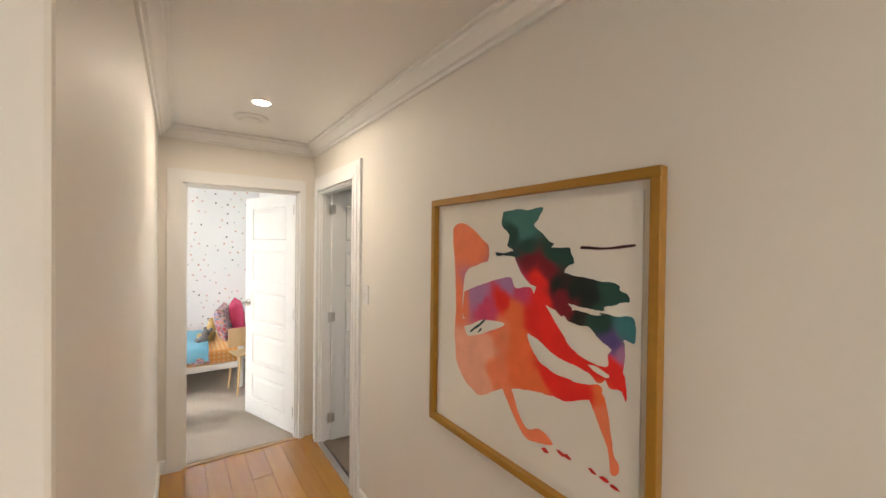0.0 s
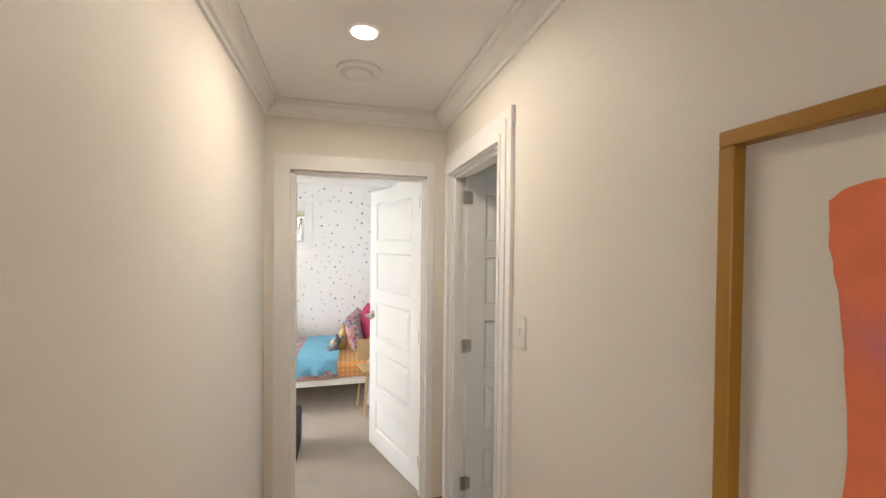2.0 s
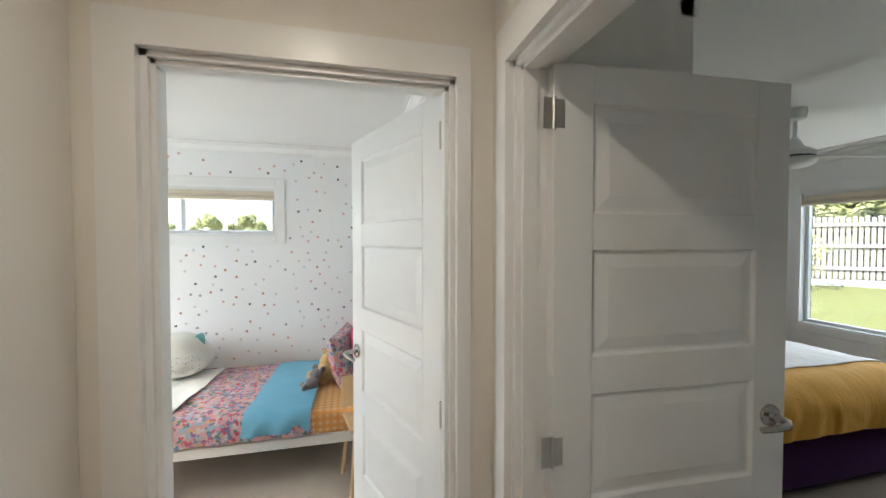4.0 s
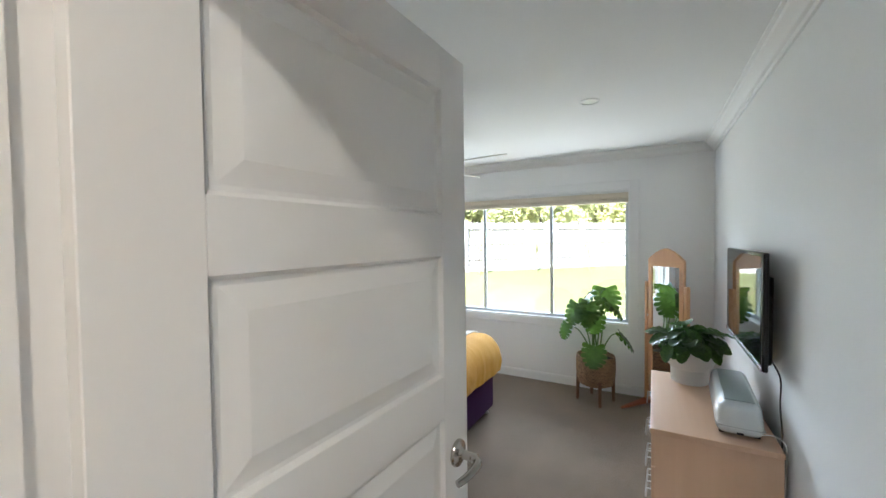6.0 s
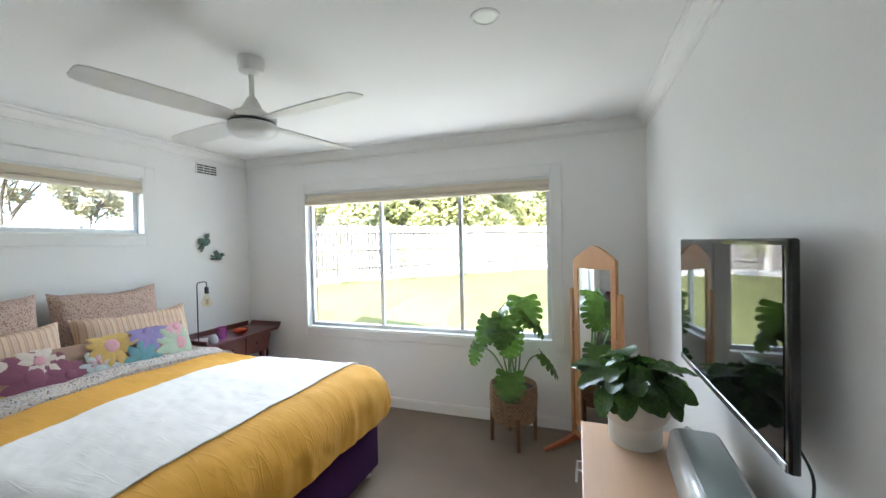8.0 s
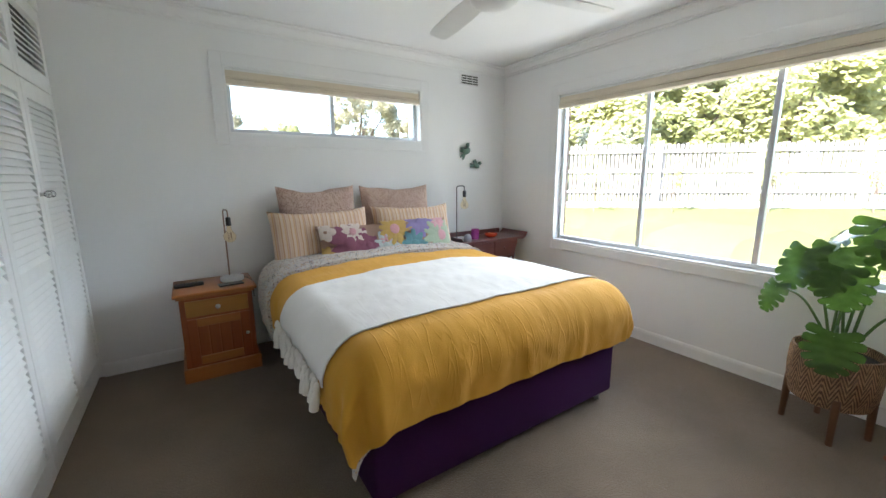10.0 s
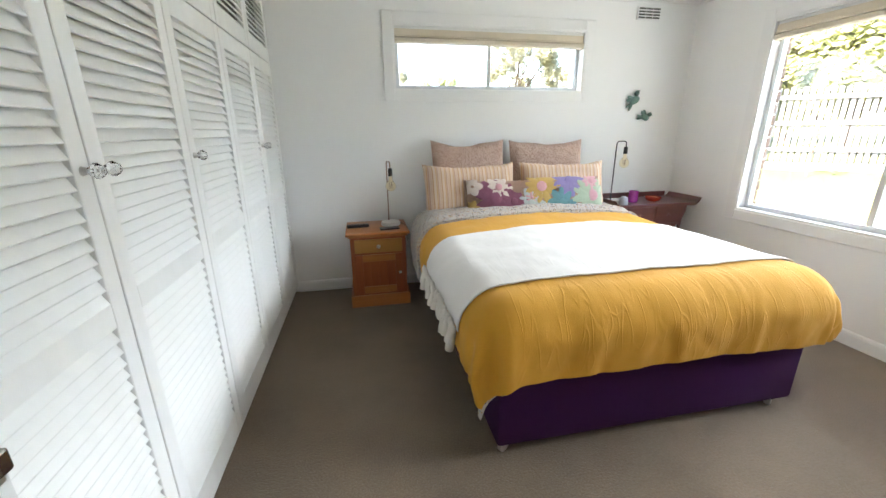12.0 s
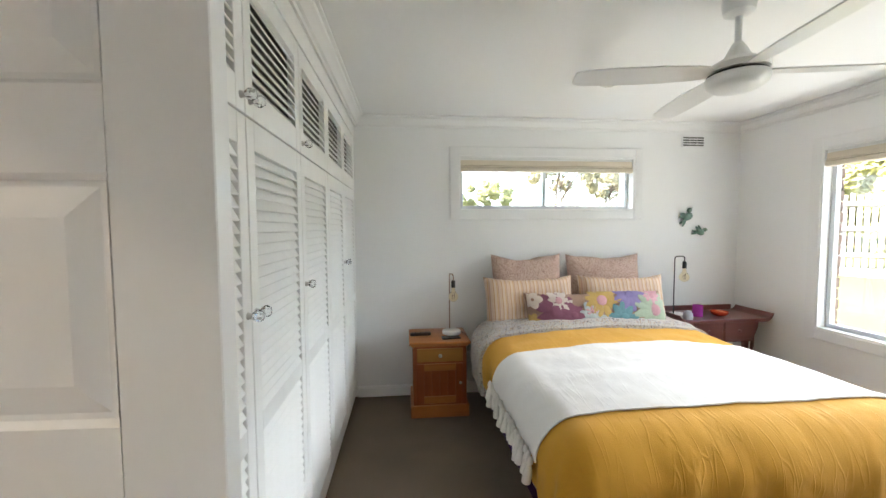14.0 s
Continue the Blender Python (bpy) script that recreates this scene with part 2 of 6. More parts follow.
# ---- the structure ----
H = 2.43                      # ceilings
NORTH, EAST, SOUTH = 2.69, 4.18, -1.14
DOOR_T = 2.045
KD = (-0.92, -0.12)           # opening to the child's room, in x
BD = (-0.915, -0.15)          # opening to the bedroom, in y
EW = (-0.45, 1.95, 0.70, 2.06)     # east window: y, y, z, z
NW = (1.515, 3.13, 1.635, 2.11)    # north window: x, x, z, z
KW = (-2.75, -1.08, 1.615, 2.05)   # child's window
LW = (-3.3, -1.9, 0.9, 2.06)         # unseen window of the room before the hall, added for daylight
KWW = (0.5, 2.2, 0.9, 2.06)        # child's west window

solid("wall_hall_east", wall_with_hole("y", -5.7, 0.1, 0.0, 0.1, 0, H, [(BD[0], BD[1], 0, DOOR_T)]), M_HALL, "cream painted hallway wall with a doorway", "wall")
solid("wall_hall_north", wall_with_hole("x", -3.7, 0.0, 0.0, 0.1, 0, H, [(KD[0], KD[1], 0, DOOR_T)]), M_HALL, "cream painted end wall with a doorway", "wall")
solid("wall_hall_west", rounded(box_bm(-1.18, -1.06, -2.70, -0.001, 0, H), 0.008), M_HALL, "cream painted hallway wall", "wall")
solid("wall_living_north", box_bm(-3.7, -1.182, -2.698, -2.58, 0, H), M_DAYLIT_WALL, "pale wall of the room before the hall, tinted for cool daylight", "wall")
solid("wall_living_west", box_bm(-3.82, -3.7, -5.82, -2.58, 0, H), M_HALL, "plain cream wall", "wall")
solid("wall_living_south", wall_with_hole("x", -3.7, 0.1, -5.82, -5.7, 0, H, [LW]), M_HALL, "plain cream wall with an added window", "wall")
solid("wall_bedroom_south", box_bm(0.102, EAST + 0.24, SOUTH - 0.1, SOUTH, 0, H), M_WALL, "plain pale grey bedroom wall", "wall")
solid("wall_bedroom_east", wall_with_hole("y", SOUTH, NORTH + 0.24, EAST, EAST + 0.13, 0, H, [EW]), M_WALL, "pale grey bedroom wall with a wide window", "wall")
solid("wall_bedroom_north", wall_with_hole("x", 0.1, EAST, NORTH, NORTH + 0.24, 0, H, [NW]), M_WALL, "pale grey bedroom wall with a high window", "wall")
solid("wall_between_rooms", box_bm(0.0, 0.098, 0.102, NORTH + 0.24, 0, H), M_KWALL, "plain partition wall", "wall")
solid("wall_kids_north", wall_with_hole("x", -3.7, 0.0, NORTH, NORTH + 0.24, 0, H, [KW]), M_KWALL, "white wall with scattered coloured dot stickers", "wall")
solid("wall_kids_west", wall_with_hole("y", 0.0, NORTH + 0.24, -3.82, -3.702, 0, H, [KWW]), M_KWALL, "plain white wall", "wall")
solid("ceiling_hall", box_bm(-3.8, 0.1, -5.8, 0.05, H, H + 0.08), M_CEIL, "flat white plaster ceiling", "ceiling")
solid("ceiling_bedroom", box_bm(0.102, EAST + 0.13, SOUTH - 0.1, NORTH + 0.2, H, H + 0.08), M_CEIL, "flat white plaster ceiling", "ceiling")
solid("ceiling_kids", box_bm(-3.8, 0.1, 0.052, NORTH + 0.2, H, H + 0.08), M_CEIL, "flat white plaster ceiling", "ceiling")
# unseen slab added to close the house and keep sun off the north window
solid("roof", box_bm(-4.5, EAST + 0.26, -6.4, NORTH + 0.28, H + 0.12, H + 0.22), M_WALL, "unseen flat roof slab added to shade the windows", "roof")
solid("floor_bedroom", box_bm(0.05, EAST + 0.05, SOUTH - 0.05, NORTH + 0.05, -0.06, 0.0), M_CARPET, "taupe cut-pile carpet", "carpet")
solid("floor_kids", box_bm(-3.75, 0.05, 0.05, NORTH + 0.05, -0.06, 0.0), M_KCARPET, "beige carpet in the child's room", "carpet")
floor_hall = solid("floor_hall", box_bm(-3.75, 0.05, -5.75, 0.05, -0.08, -0.016), M_BLACK, "polished honey timber floorboards", "floor")

CORN = [(0.0, H - 0.085), (0.012, H - 0.085), (0.016, H - 0.07), (0.03, H - 0.066), (0.045, H - 0.045), (0.066, H - 0.03), (0.07, H - 0.016), (0.085, H - 0.012), (0.085, H - 0.001), (0.0, H - 0.001)]


def cornice(a, b, out, mat=M_CEIL):
    solid("cornice", extrude_profile(bmesh.new(), CORN, a, b, out), mat, "white moulded plaster cornice", "cornice", smooth=25)


for a, b, o in (((0, -5.7), (0, 0), (-1, 0)), ((-1.06, -2.7), (-1.06, 0), (1, 0)), ((-1.06, 0), (0, 0), (0, -1)), ((-3.7, -2.7), (-1.06, -2.7), (0, -1)),
                ((0.1, SOUTH), (EAST, SOUTH), (0, 1)), ((EAST, SOUTH), (EAST, NORTH), (-1, 0)), ((0.1, NORTH), (EAST, NORTH), (0, -1)),
                ((-3.7, NORTH), (0, NORTH), (0, -1)), ((0, 0.1), (0, NORTH), (-1, 0)), ((0.62, -0.06), (0.62, NORTH), (1, 0))):
    cornice(a, b, o)

BASE = [(0.0, 0.0), (0.016, 0.0), (0.016, 0.07), (0.012, 0.085), (0.006, 0.092), (0.0, 0.092)]


def baseboard(a, b, out):
    solid("baseboard", extrude_profile(bmesh.new(), BASE, a, b, out), M_TRIM, "white painted skirting board", "skirting board")


for a, b, o in (((0, -5.7), (0, -1.04), (-1, 0)), ((-1.06, -2.69), (-1.06, -0.02), (1, 0)), ((-1.06, 0), (-1.012, 0), (0, -1)), ((-3.7, -2.7), (-1.07, -2.7), (0, -1)),
                ((0.1, SOUTH), (EAST, SOUTH), (0, 1)), ((EAST, SOUTH), (EAST, NORTH), (-1, 0)), ((0.62, NORTH), (EAST, NORTH), (0, -1)),
                ((-3.7, NORTH), (0, NORTH), (0, -1)), ((0, 0.1), (0, NORTH), (-1, 0))):
    baseboard(a, b, o)

# ---- door frames, thresholds and windows ----


def architrave(bm, ax, wall, out, lo, hi, top, w0, w1):
    """Mitred casing round a doorway: two uprights and a head. ax: the axis along the wall."""
    def strip(a0, a1, z0, z1, t):
        if ax == "x":
            add_box(bm, a0, a1, *sorted((wall, wall + out * t)), z0, z1)
        else:
            add_box(bm, *sorted((wall, wall + out * t)), a0, a1, z0, z1)
    wt = max(w0, w1)
    for k0, k1, t in ((0.0, 0.22, 0.025), (0.22, 0.62, 0.021), (0.62, 1.0, 0.016)):
        strip(lo - w0 * k1, lo - w0 * k0, 0, top + wt * k0, t)
        strip(hi + w1 * k0, hi + w1 * k1, 0, top + wt * k0, t)
        strip(lo - w0 * k1, hi + w1 * k1, top + wt * k0, top + wt * k1, t)


def door_frame(name, ax, t0, t1, lo, hi, w_front, w_back, stop_at, outs):
    root = thing(name, "white painted door frame with moulded architrave", "door frame", kind="structure")
    bm = bmesh.new()
    architrave(bm, ax, t0, -1, lo, hi, DOOR_T, *w_front)
    part("architrave", bm, M_WHITE, root)
    bm = bmesh.new()
    architrave(bm, ax, t1, 1, lo, hi, DOOR_T, *w_back)
    part("architrave", bm, M_WHITE, root)
    bm = bmesh.new()

    def bar(a0, a1, d0, d1, z0, z1):
        add_box(bm, *((a0, a1, d0, d1) if ax == "x" else (d0, d1, a0, a1)), z0, z1)
    bar(lo - 0.002, lo + 0.016, t0 - 0.001, t1 + 0.001, 0, DOOR_T)
    bar(hi - 0.016, hi + 0.002, t0 - 0.001, t1 + 0.001, 0, DOOR_T)
    bar(lo, hi, t0 - 0.001, t1 + 0.001, DOOR_T - 0.016, DOOR_T + 0.002)
    part("jamb", bm, M_WHITE, root)
    bm = bmesh.new()
    bar(lo + 0.016, lo + 0.028, stop_at, stop_at + 0.04, 0, DOOR_T - 0.016)
    bar(hi - 0.028, hi - 0.016, stop_at, stop_at + 0.04, 0, DOOR_T - 0.016)
    bar(lo + 0.016, hi - 0.016, stop_at, stop_at + 0.04, DOOR_T - 0.028, DOOR_T - 0.016)
    part("door_stop", bm, M_WHITE, root)
    return root


door_frame("door_frame_1", "x", 0.0, 0.1, *KD, (0.09, 0.045), (0.07, 0.06), 0.015, 1)
door_frame("door_frame_2", "y", 0.0, 0.1, *BD, (0.11, 0.085), (0.07, 0.07), 0.015, 1)
solid("threshold", rounded(box_bm(KD[0] + 0.017, KD[1] - 0.017, -0.012, 0.03, -0.001, 0.007), 0.003), timber("pale_strip_wood", (0.42, 0.26, 0.13), (0.58, 0.40, 0.22), 0.4, "X"), "narrow timber threshold strip", "threshold")
solid("threshold", rounded(box_bm(-0.012, 0.03, BD[0] + 0.017, BD[1] - 0.017, -0.001, 0.007), 0.003), M_METAL, "narrow metal carpet strip", "threshold")


def lever_handle(leaf, x, z, side, into):
    """Round rose with a lever; side: +1 or -1 face, into: the way the lever points along the leaf."""
    bm = bmesh.new()
    rot = pose(x, side * 0.0175, z, -90 * side)
    lathe(bm, [(0.0, 0.0), (0.032, 0.0), (0.033, 0.004), (0.031, 0.009), (0.016, 0.013), (0.011, 0.02), (0.011, 0.058), (0.0, 0.06)], 28, rot)
    h = part("door_handle", bm, M_NICKEL, leaf, "satin nickel lever handle", smooth=35)
    bm = bmesh.new()
    pts = curve_pts([(x, side * 0.062, z), (x + into * 0.012, side * 0.082, z - 0.001), (x + into * 0.04, side * 0.085, z - 0.003), (x + into * 0.068, side * 0.080, z - 0.008), (x + into * 0.092, side * 0.070, z - 0.013)], 6)
    tube(bm, pts, 0.0115, 0.008, 12)
    part("lever", bm, M_NICKEL, h, smooth=40)


def door_leaf(name, w, m, label, hinge_side, on_edge=False):
    """A five-panel leaf; x from the hinge along the leaf, y through it, z up."""
    leaf = thing(name, label, "door", m)
    t, st = 0.0175, 0.115
    zs = [(0.15, 0.385), (0.49, 0.775), (0.88, 1.165), (1.265, 1.55), (1.645, 1.935)]
    for a, b in ((0.0, st), (w - st, w)):
        part("stile", rounded(box_bm(a, b, -t, t, 0.008, 2.035), 0.0015, 1), M_WHITE, leaf)
    z = 0.008
    for z0, z1 in zs + [(2.035, 2.2)]:
        part("rail", box_bm(st, w - st, -t, t, z, z0), M_WHITE, leaf)
        z = z1
    for z0, z1 in zs:
        bm = bmesh.new()
        for s in (-1, 1):
            loops = []
            for inset, d in ((0.0, t), (0.007, t - 0.0085), (0.014, t - 0.009), (0.048, t - 0.0015), (0.054, t - 0.0015)):
                loops.append([bm.verts.new((x, s * d, zz)) for x, zz in ((st + inset, z0 + inset), (w - st - inset, z0 + inset), (w - st - inset, z1 - inset), (st + inset, z1 - inset))])
            for a, b in zip(loops, loops[1:]):
                for i in range(4):
                    bm.faces.new((a[i], a[(i + 1) % 4], b[(i + 1) % 4], b[i]))
            bm.faces.new(loops[-1])
        part("panel", bm, M_WHITE, leaf)
    lever_handle(leaf, w - 0.058, 1.056, -1, -1)
    lever_handle(leaf, w - 0.058, 1.056, 1, -1)
    plate = part("latch_plate", rounded(box_bm(w - 0.001, w + 0.002, -0.012, 0.012, 0.985, 1.045), 0.001, 1), M_METAL, leaf, "steel latch plate")
    part("latch", rounded(box_bm(w + 0.002, w + 0.016, -0.007, 0.010, 1.002, 1.028), 0.003, 2), M_NICKEL, plate)
    for z in (1.855, 0.975, 0.15):
        bm = bmesh.new()
        if on_edge:
            add_box(bm, -0.0022, -0.0002, -0.014, hinge_side * 0.0185, z + 0.006, z + 0.088)
            lathe(bm, [(0.0, z + 0.004), (0.0048, z + 0.005), (0.0048, z + 0.089), (0.0, z + 0.09)], 10, pose(-0.001, hinge_side * 0.021, 0))
            for k in (0.015, 0.046, 0.078):
                lathe(bm, [(0.0, 0.0), (0.004, 0.0), (0.003, 0.001), (0, 0.001)], 8, pose(-0.0022, 0.0, z + k, 0, -90, 0))
            part("hinge", bm, M_METAL, leaf, "nickel butt hinge", smooth=35)
            continue
        add_box(bm, -0.029, -0.004, hinge_side * 0.0185, hinge_side * 0.0205, z + 0.006, z + 0.086)
        add_box(bm, 0.002, 0.03, hinge_side * 0.0185, hinge_side * 0.0205, z + 0.01, z + 0.082)
        lathe(bm, [(0.0, z + 0.004), (0.0048, z + 0.005), (0.0048, z + 0.087), (0.0, z + 0.088)], 10, pose(-0.001, hinge_side * 0.021, 0))
        for k in (0.015, 0.046, 0.078):
            lathe(bm, [(0.0, 0.0), (0.004, 0.0), (0.003, 0.001), (0, 0.001)], 8, pose(-0.017, hinge_side * 0.0205, z + k, -90 * hinge_side))
        part("hinge", bm, M_METAL, leaf, "nickel butt hinge", smooth=35)
    return leaf


door_leaf("door", 0.757, pose(0.088, -0.183, 0, 0, 0, -2.2), "white five-panel bedroom door standing open", -1)
door_leaf("door", 0.765, pose(-0.127, 0.082, 0, 0, 0, 110.5), "white five-panel door standing open into the child's room", 1, True)


def window(name, ax, lo, hi, z0, z1, wall, out, label, mullions, glass_at, casing, depth):
    """A fixed aluminium window: casing and reveal of painted timber, frame, mullions and panes. out: the way outdoors."""
    root = thing(name, label, "window", kind="structure")

    def bx(a0, a1, d0, d1, q0, q1, r=0.0):
        d0, d1 = sorted((d0, d1))
        return box_bm(*((a0, a1, d0, d1) if ax == "x" else (d0, d1, a0, a1)), q0, q1, r, 1)
    f = wall - out * 0.018
    for a0, a1, q0, q1 in ((lo - casing, lo, z0 - casing, z1 + casing), (hi, hi + casing, z0 - casing, z1 + casing), (lo, hi, z1, z1 + casing), (lo, hi, z0 - casing, z0)):
        part("casing", bx(a0, a1, f, wall + out * 0.001, q0, q1, 0.003), M_TRIM, root)
    g = wall + out * glass_at
    for a0, a1, q0, q1 in ((lo - 0.001, lo + 0.014, z0, z1), (hi - 0.014, hi + 0.001, z0, z1), (lo + 0.014, hi - 0.014, z1 - 0.014, z1 + 0.001), (lo + 0.014, hi - 0.014, z0 - 0.001, z0 + 0.014)):
        part("reveal", bx(a0, a1, wall - out * 0.015, wall + out * depth, q0, q1), M_TRIM, root)
    fr = 0.032
    a, b, c, d = lo + 0.014, hi - 0.014, z0 + 0.014, z1 - 0.014
    for a0, a1, q0, q1 in ((a, a + fr, c, d), (b - fr, b, c, d), (a + fr, b - fr, d - fr, d), (a + fr, b - fr, c, c + fr)):
        part("window_frame", bx(a0, a1, g - 0.022, g + 0.022, q0, q1, 0.003), M_ALU, root)
    edges = [a + fr]
    for mu in mullions:
        part("mullion", bx(mu - 0.016, mu + 0.016, g - 0.02, g + 0.02, c + fr, d - fr, 0.003), M_ALU, root)
        edges += [mu - 0.016, mu + 0.016]
    edges.append(b - fr)
    for k in range(0, len(edges), 2):
        p = part("pane", bx(edges[k], edges[k + 1], g - 0.002, g + 0.002, c + fr, d - fr), M_GLASS, root, "clear window glass")
        p.visible_shadow = False
    return root


window("window_1", "y", EW[0], EW[1], EW[2], EW[3], EAST, 1, "wide aluminium window with three panes", (0.335, 1.125), 0.075, 0.08, 0.13)
window("window_2", "x", NW[0], NW[1], NW[2], NW[3], NORTH, 1, "high narrow window above the bed", (2.31,), 0.085, 0.08, 0.2)
window("window_3", "x", KW[0], KW[1], KW[2], KW[3], NORTH, 1, "high narrow window in the child's room", (-1.86,), 0.085, 0.08, 0.2)
window("window_4", "y", KWW[0], KWW[1], KWW[2], KWW[3], -3.702, -1, "white framed side window", (1.35,), 0.06, 0.07, 0.115)

window("window_5", "x", LW[0], LW[1], LW[2], LW[3], -5.7, -1, "unseen window of the room before the hall, added for daylight", (-2.6,), 0.06, 0.07, 0.115)


def roman_blind(ax, lo, hi, z0, z1, at, label):
    """A blind drawn up into soft folds, hanging from a headrail."""
    root = thing("roman_blind", label, "blind")

    def put(bm_pts, nm, lab=""):
        bm = bmesh.new()
        n = len(bm_pts)
        rings = []
        for a in (lo, hi):
            rings.append([bm.verts.new((a, at + d, z) if ax == "x" else (at + d, a, z)) for d, z in bm_pts])
        for i in range(n):
            bm.faces.new((rings[0][i], rings[0][(i + 1) % n], rings[1][(i + 1) % n], rings[1][i]))
        bm.faces.new(rings[0])
        bm.faces.new(rings[1][::-1])
        part(nm, bm, M_BLIND if nm != "headrail" else M_WPLASTIC, root, lab, smooth=40)
    h = z1 - z0
    put([(-0.03, z1 - 0.008), (0.01, z1 - 0.008), (0.01, z1 + 0.012), (-0.03, z1 + 0.012)], "headrail")
    put([(-0.034, z1 - 0.01), (-0.036, z1 - h * 0.5), (-0.046, z1 - h * 0.55), (-0.046, z1 - h * 0.62), (-0.03, z1 - h * 0.64), (0.004, z1 - h * 0.6), (0.004, z1 - 0.01)], "fold")
    put([(-0.038, z1 - h * 0.645), (-0.05, z1 - h * 0.7), (-0.05, z0 + 0.008), (-0.04, z0), (-0.01, z0), (0.002, z0 + 0.02), (0.002, z1 - h * 0.645)], "fold")
    return root


roman_blind("y", EW[0] + 0.016, EW[1] - 0.016, 1.925, 2.035, EAST + 0.036, "beige linen roman blind drawn up over the wide window")
roman_blind("x", NW[0] + 0.016, NW[1] - 0.016, 1.975, 2.085, NORTH + 0.036, "beige linen roman blind drawn up over the bed window")
roman_blind("x", KW[0] + 0.016, KW[1] - 0.016, 1.93, 2.025, NORTH + 0.036, "beige roman blind drawn up in the child's room")

# ---- built-in louvred closet ----
CX = 0.60                     # closet front
closet = thing("built_in_closet", "white painted louvred built-in closet along the wall", "closet")
# solid block; its dark colour paints the shade behind the louvre gaps
part("carcass", box_bm(0.102, CX - 0.05, -0.105, NORTH - 0.002, 0.0, H - 0.002), plain("closet_gap_shade", (0.30, 0.29, 0.27), 0.8), closet)
part("end_panel", box_bm(0.102, CX - 0.002, -0.125, -0.106, 0.0, H - 0.002), M_CLOSET, closet)
part("plinth", box_bm(CX - 0.049, CX - 0.012, -0.105, NORTH - 0.002, 0.0, 0.055), M_CLOSET, closet)
part("fascia", box_bm(CX - 0.049, CX + 0.018, -0.125, NORTH - 0.002, 2.255, H - 0.003), M_CLOSET, closet)
NB = 5
Y0 = -0.105
PITCH = (NORTH - 0.004 - Y0) / NB
M_CRYSTAL = glass("crystal_knob", (0.95, 0.97, 0.98), 0.03, 1.5)


def slat_mesh(w, name, lean, half):
    bm = box_bm(-0.0032, 0.0032, 0, w, -half, half, 0.002, 1, pose(0, 0, 0, 0, lean, 0))
    return to_mesh(name, bm, M_CLOSET)


def louvre_door(y, w, z0, z1, mids, knob_side, knob_z, slat):
    d = part("closet_door", box_bm(CX - 0.018, CX + 0.012, y + 0.003, y + 0.058, z0, z1, 0.002, 1), M_CLOSET, closet)
    part("stile", box_bm(CX - 0.018, CX + 0.012, y + w - 0.058, y + w - 0.003, z0, z1, 0.002, 1), M_CLOSET, d)
    zz = z0
    for a, b in mids + [(z1, None)]:
        part("rail", box_bm(CX - 0.018, CX + 0.0115, y + 0.058, y + w - 0.058, zz, a if b else z1, 0.0015, 1), M_CLOSET, d)
        if b is None:
            break
        n = max(2, round((b - a) / 0.0335))
        for i in range(n):
            o = new("slat", slat)
            o.parent = d
            o.location = (CX - 0.003, y + 0.056, a + (i + 0.5) * (b - a) / n)
        zz = b
    if knob_side:
        ky = y + 0.03 if knob_side < 0 else y + w - 0.03
        bm = bmesh.new()
        lathe(bm, [(0.0, 0.0), (0.011, 0.0), (0.009, 0.006), (0.007, 0.014), (0.0, 0.015)], 14, pose(CX + 0.012, ky, knob_z, 0, 90, 0))
        k = part("knob", bm, M_METAL, d, "nickel knob base", smooth=40)
        bm = bmesh.new()
        lathe(bm, [(0.0, 0.013), (0.010, 0.014), (0.017, 0.024), (0.018, 0.032), (0.012, 0.042), (0.0, 0.045)], 8, pose(CX + 0.012, ky, knob_z, 0, 90, 0))
        part("crystal", bm, M_CRYSTAL, k, "faceted clear glass knob")


SLAT = slat_mesh(PITCH - 0.112, "slat", -29, 0.0232)
SLAT_T = slat_mesh(PITCH - 0.112, "slat", -36, 0.0212)
for i, side in enumerate((1, -1, -1, 1, -1)):
    y = Y0 + i * PITCH
    louvre_door(y, PITCH, 0.06, 1.80, [(0.165, 0.87), (0.935, 1.715)], side, 1.245, SLAT)
    louvre_door(y, PITCH, 1.806, 2.252, [(1.892, 2.178)], side if i < 3 else 0, 1.85, SLAT_T)

# ---- hall fittings ----


def recessed_light(x, y, lit, room):
    root = thing("downlight", "lit recessed downlight with a white ring" if lit else "unlit recessed downlight with a white ring", "downlight", pose(x, y, H))
    bm = bmesh.new()
    lathe(bm, [(0.046, -0.001), (0.060, -0.0005), (0.058, -0.006), (0.048, -0.008), (0.045, -0.003)], 32)
    part("ring", bm, M_WPLASTIC, root, smooth=40)
    bm = bmesh.new()
    lathe(bm, [(0.0, -0.002), (0.0455, -0.002), (0.0455, -0.004), (0.0, -0.004)], 32)
    part("lens", bm, glow("lit_lens", (1.0, 0.86, 0.66), 14.0) if lit else plain("frosted_lens", (0.85, 0.86, 0.80), 0.3), root)


recessed_light(-0.555, -0.875, True, "hall")
# unseen fitting for the added lamp behind the camera
recessed_light(-0.62, -4.5, True, "hall")
recessed_light(2.50, -0.305, False, "bedroom")
recessed_light(2.396, 1.80, False, "bedroom")
recessed_light(-0.86, 0.98, False, "child")


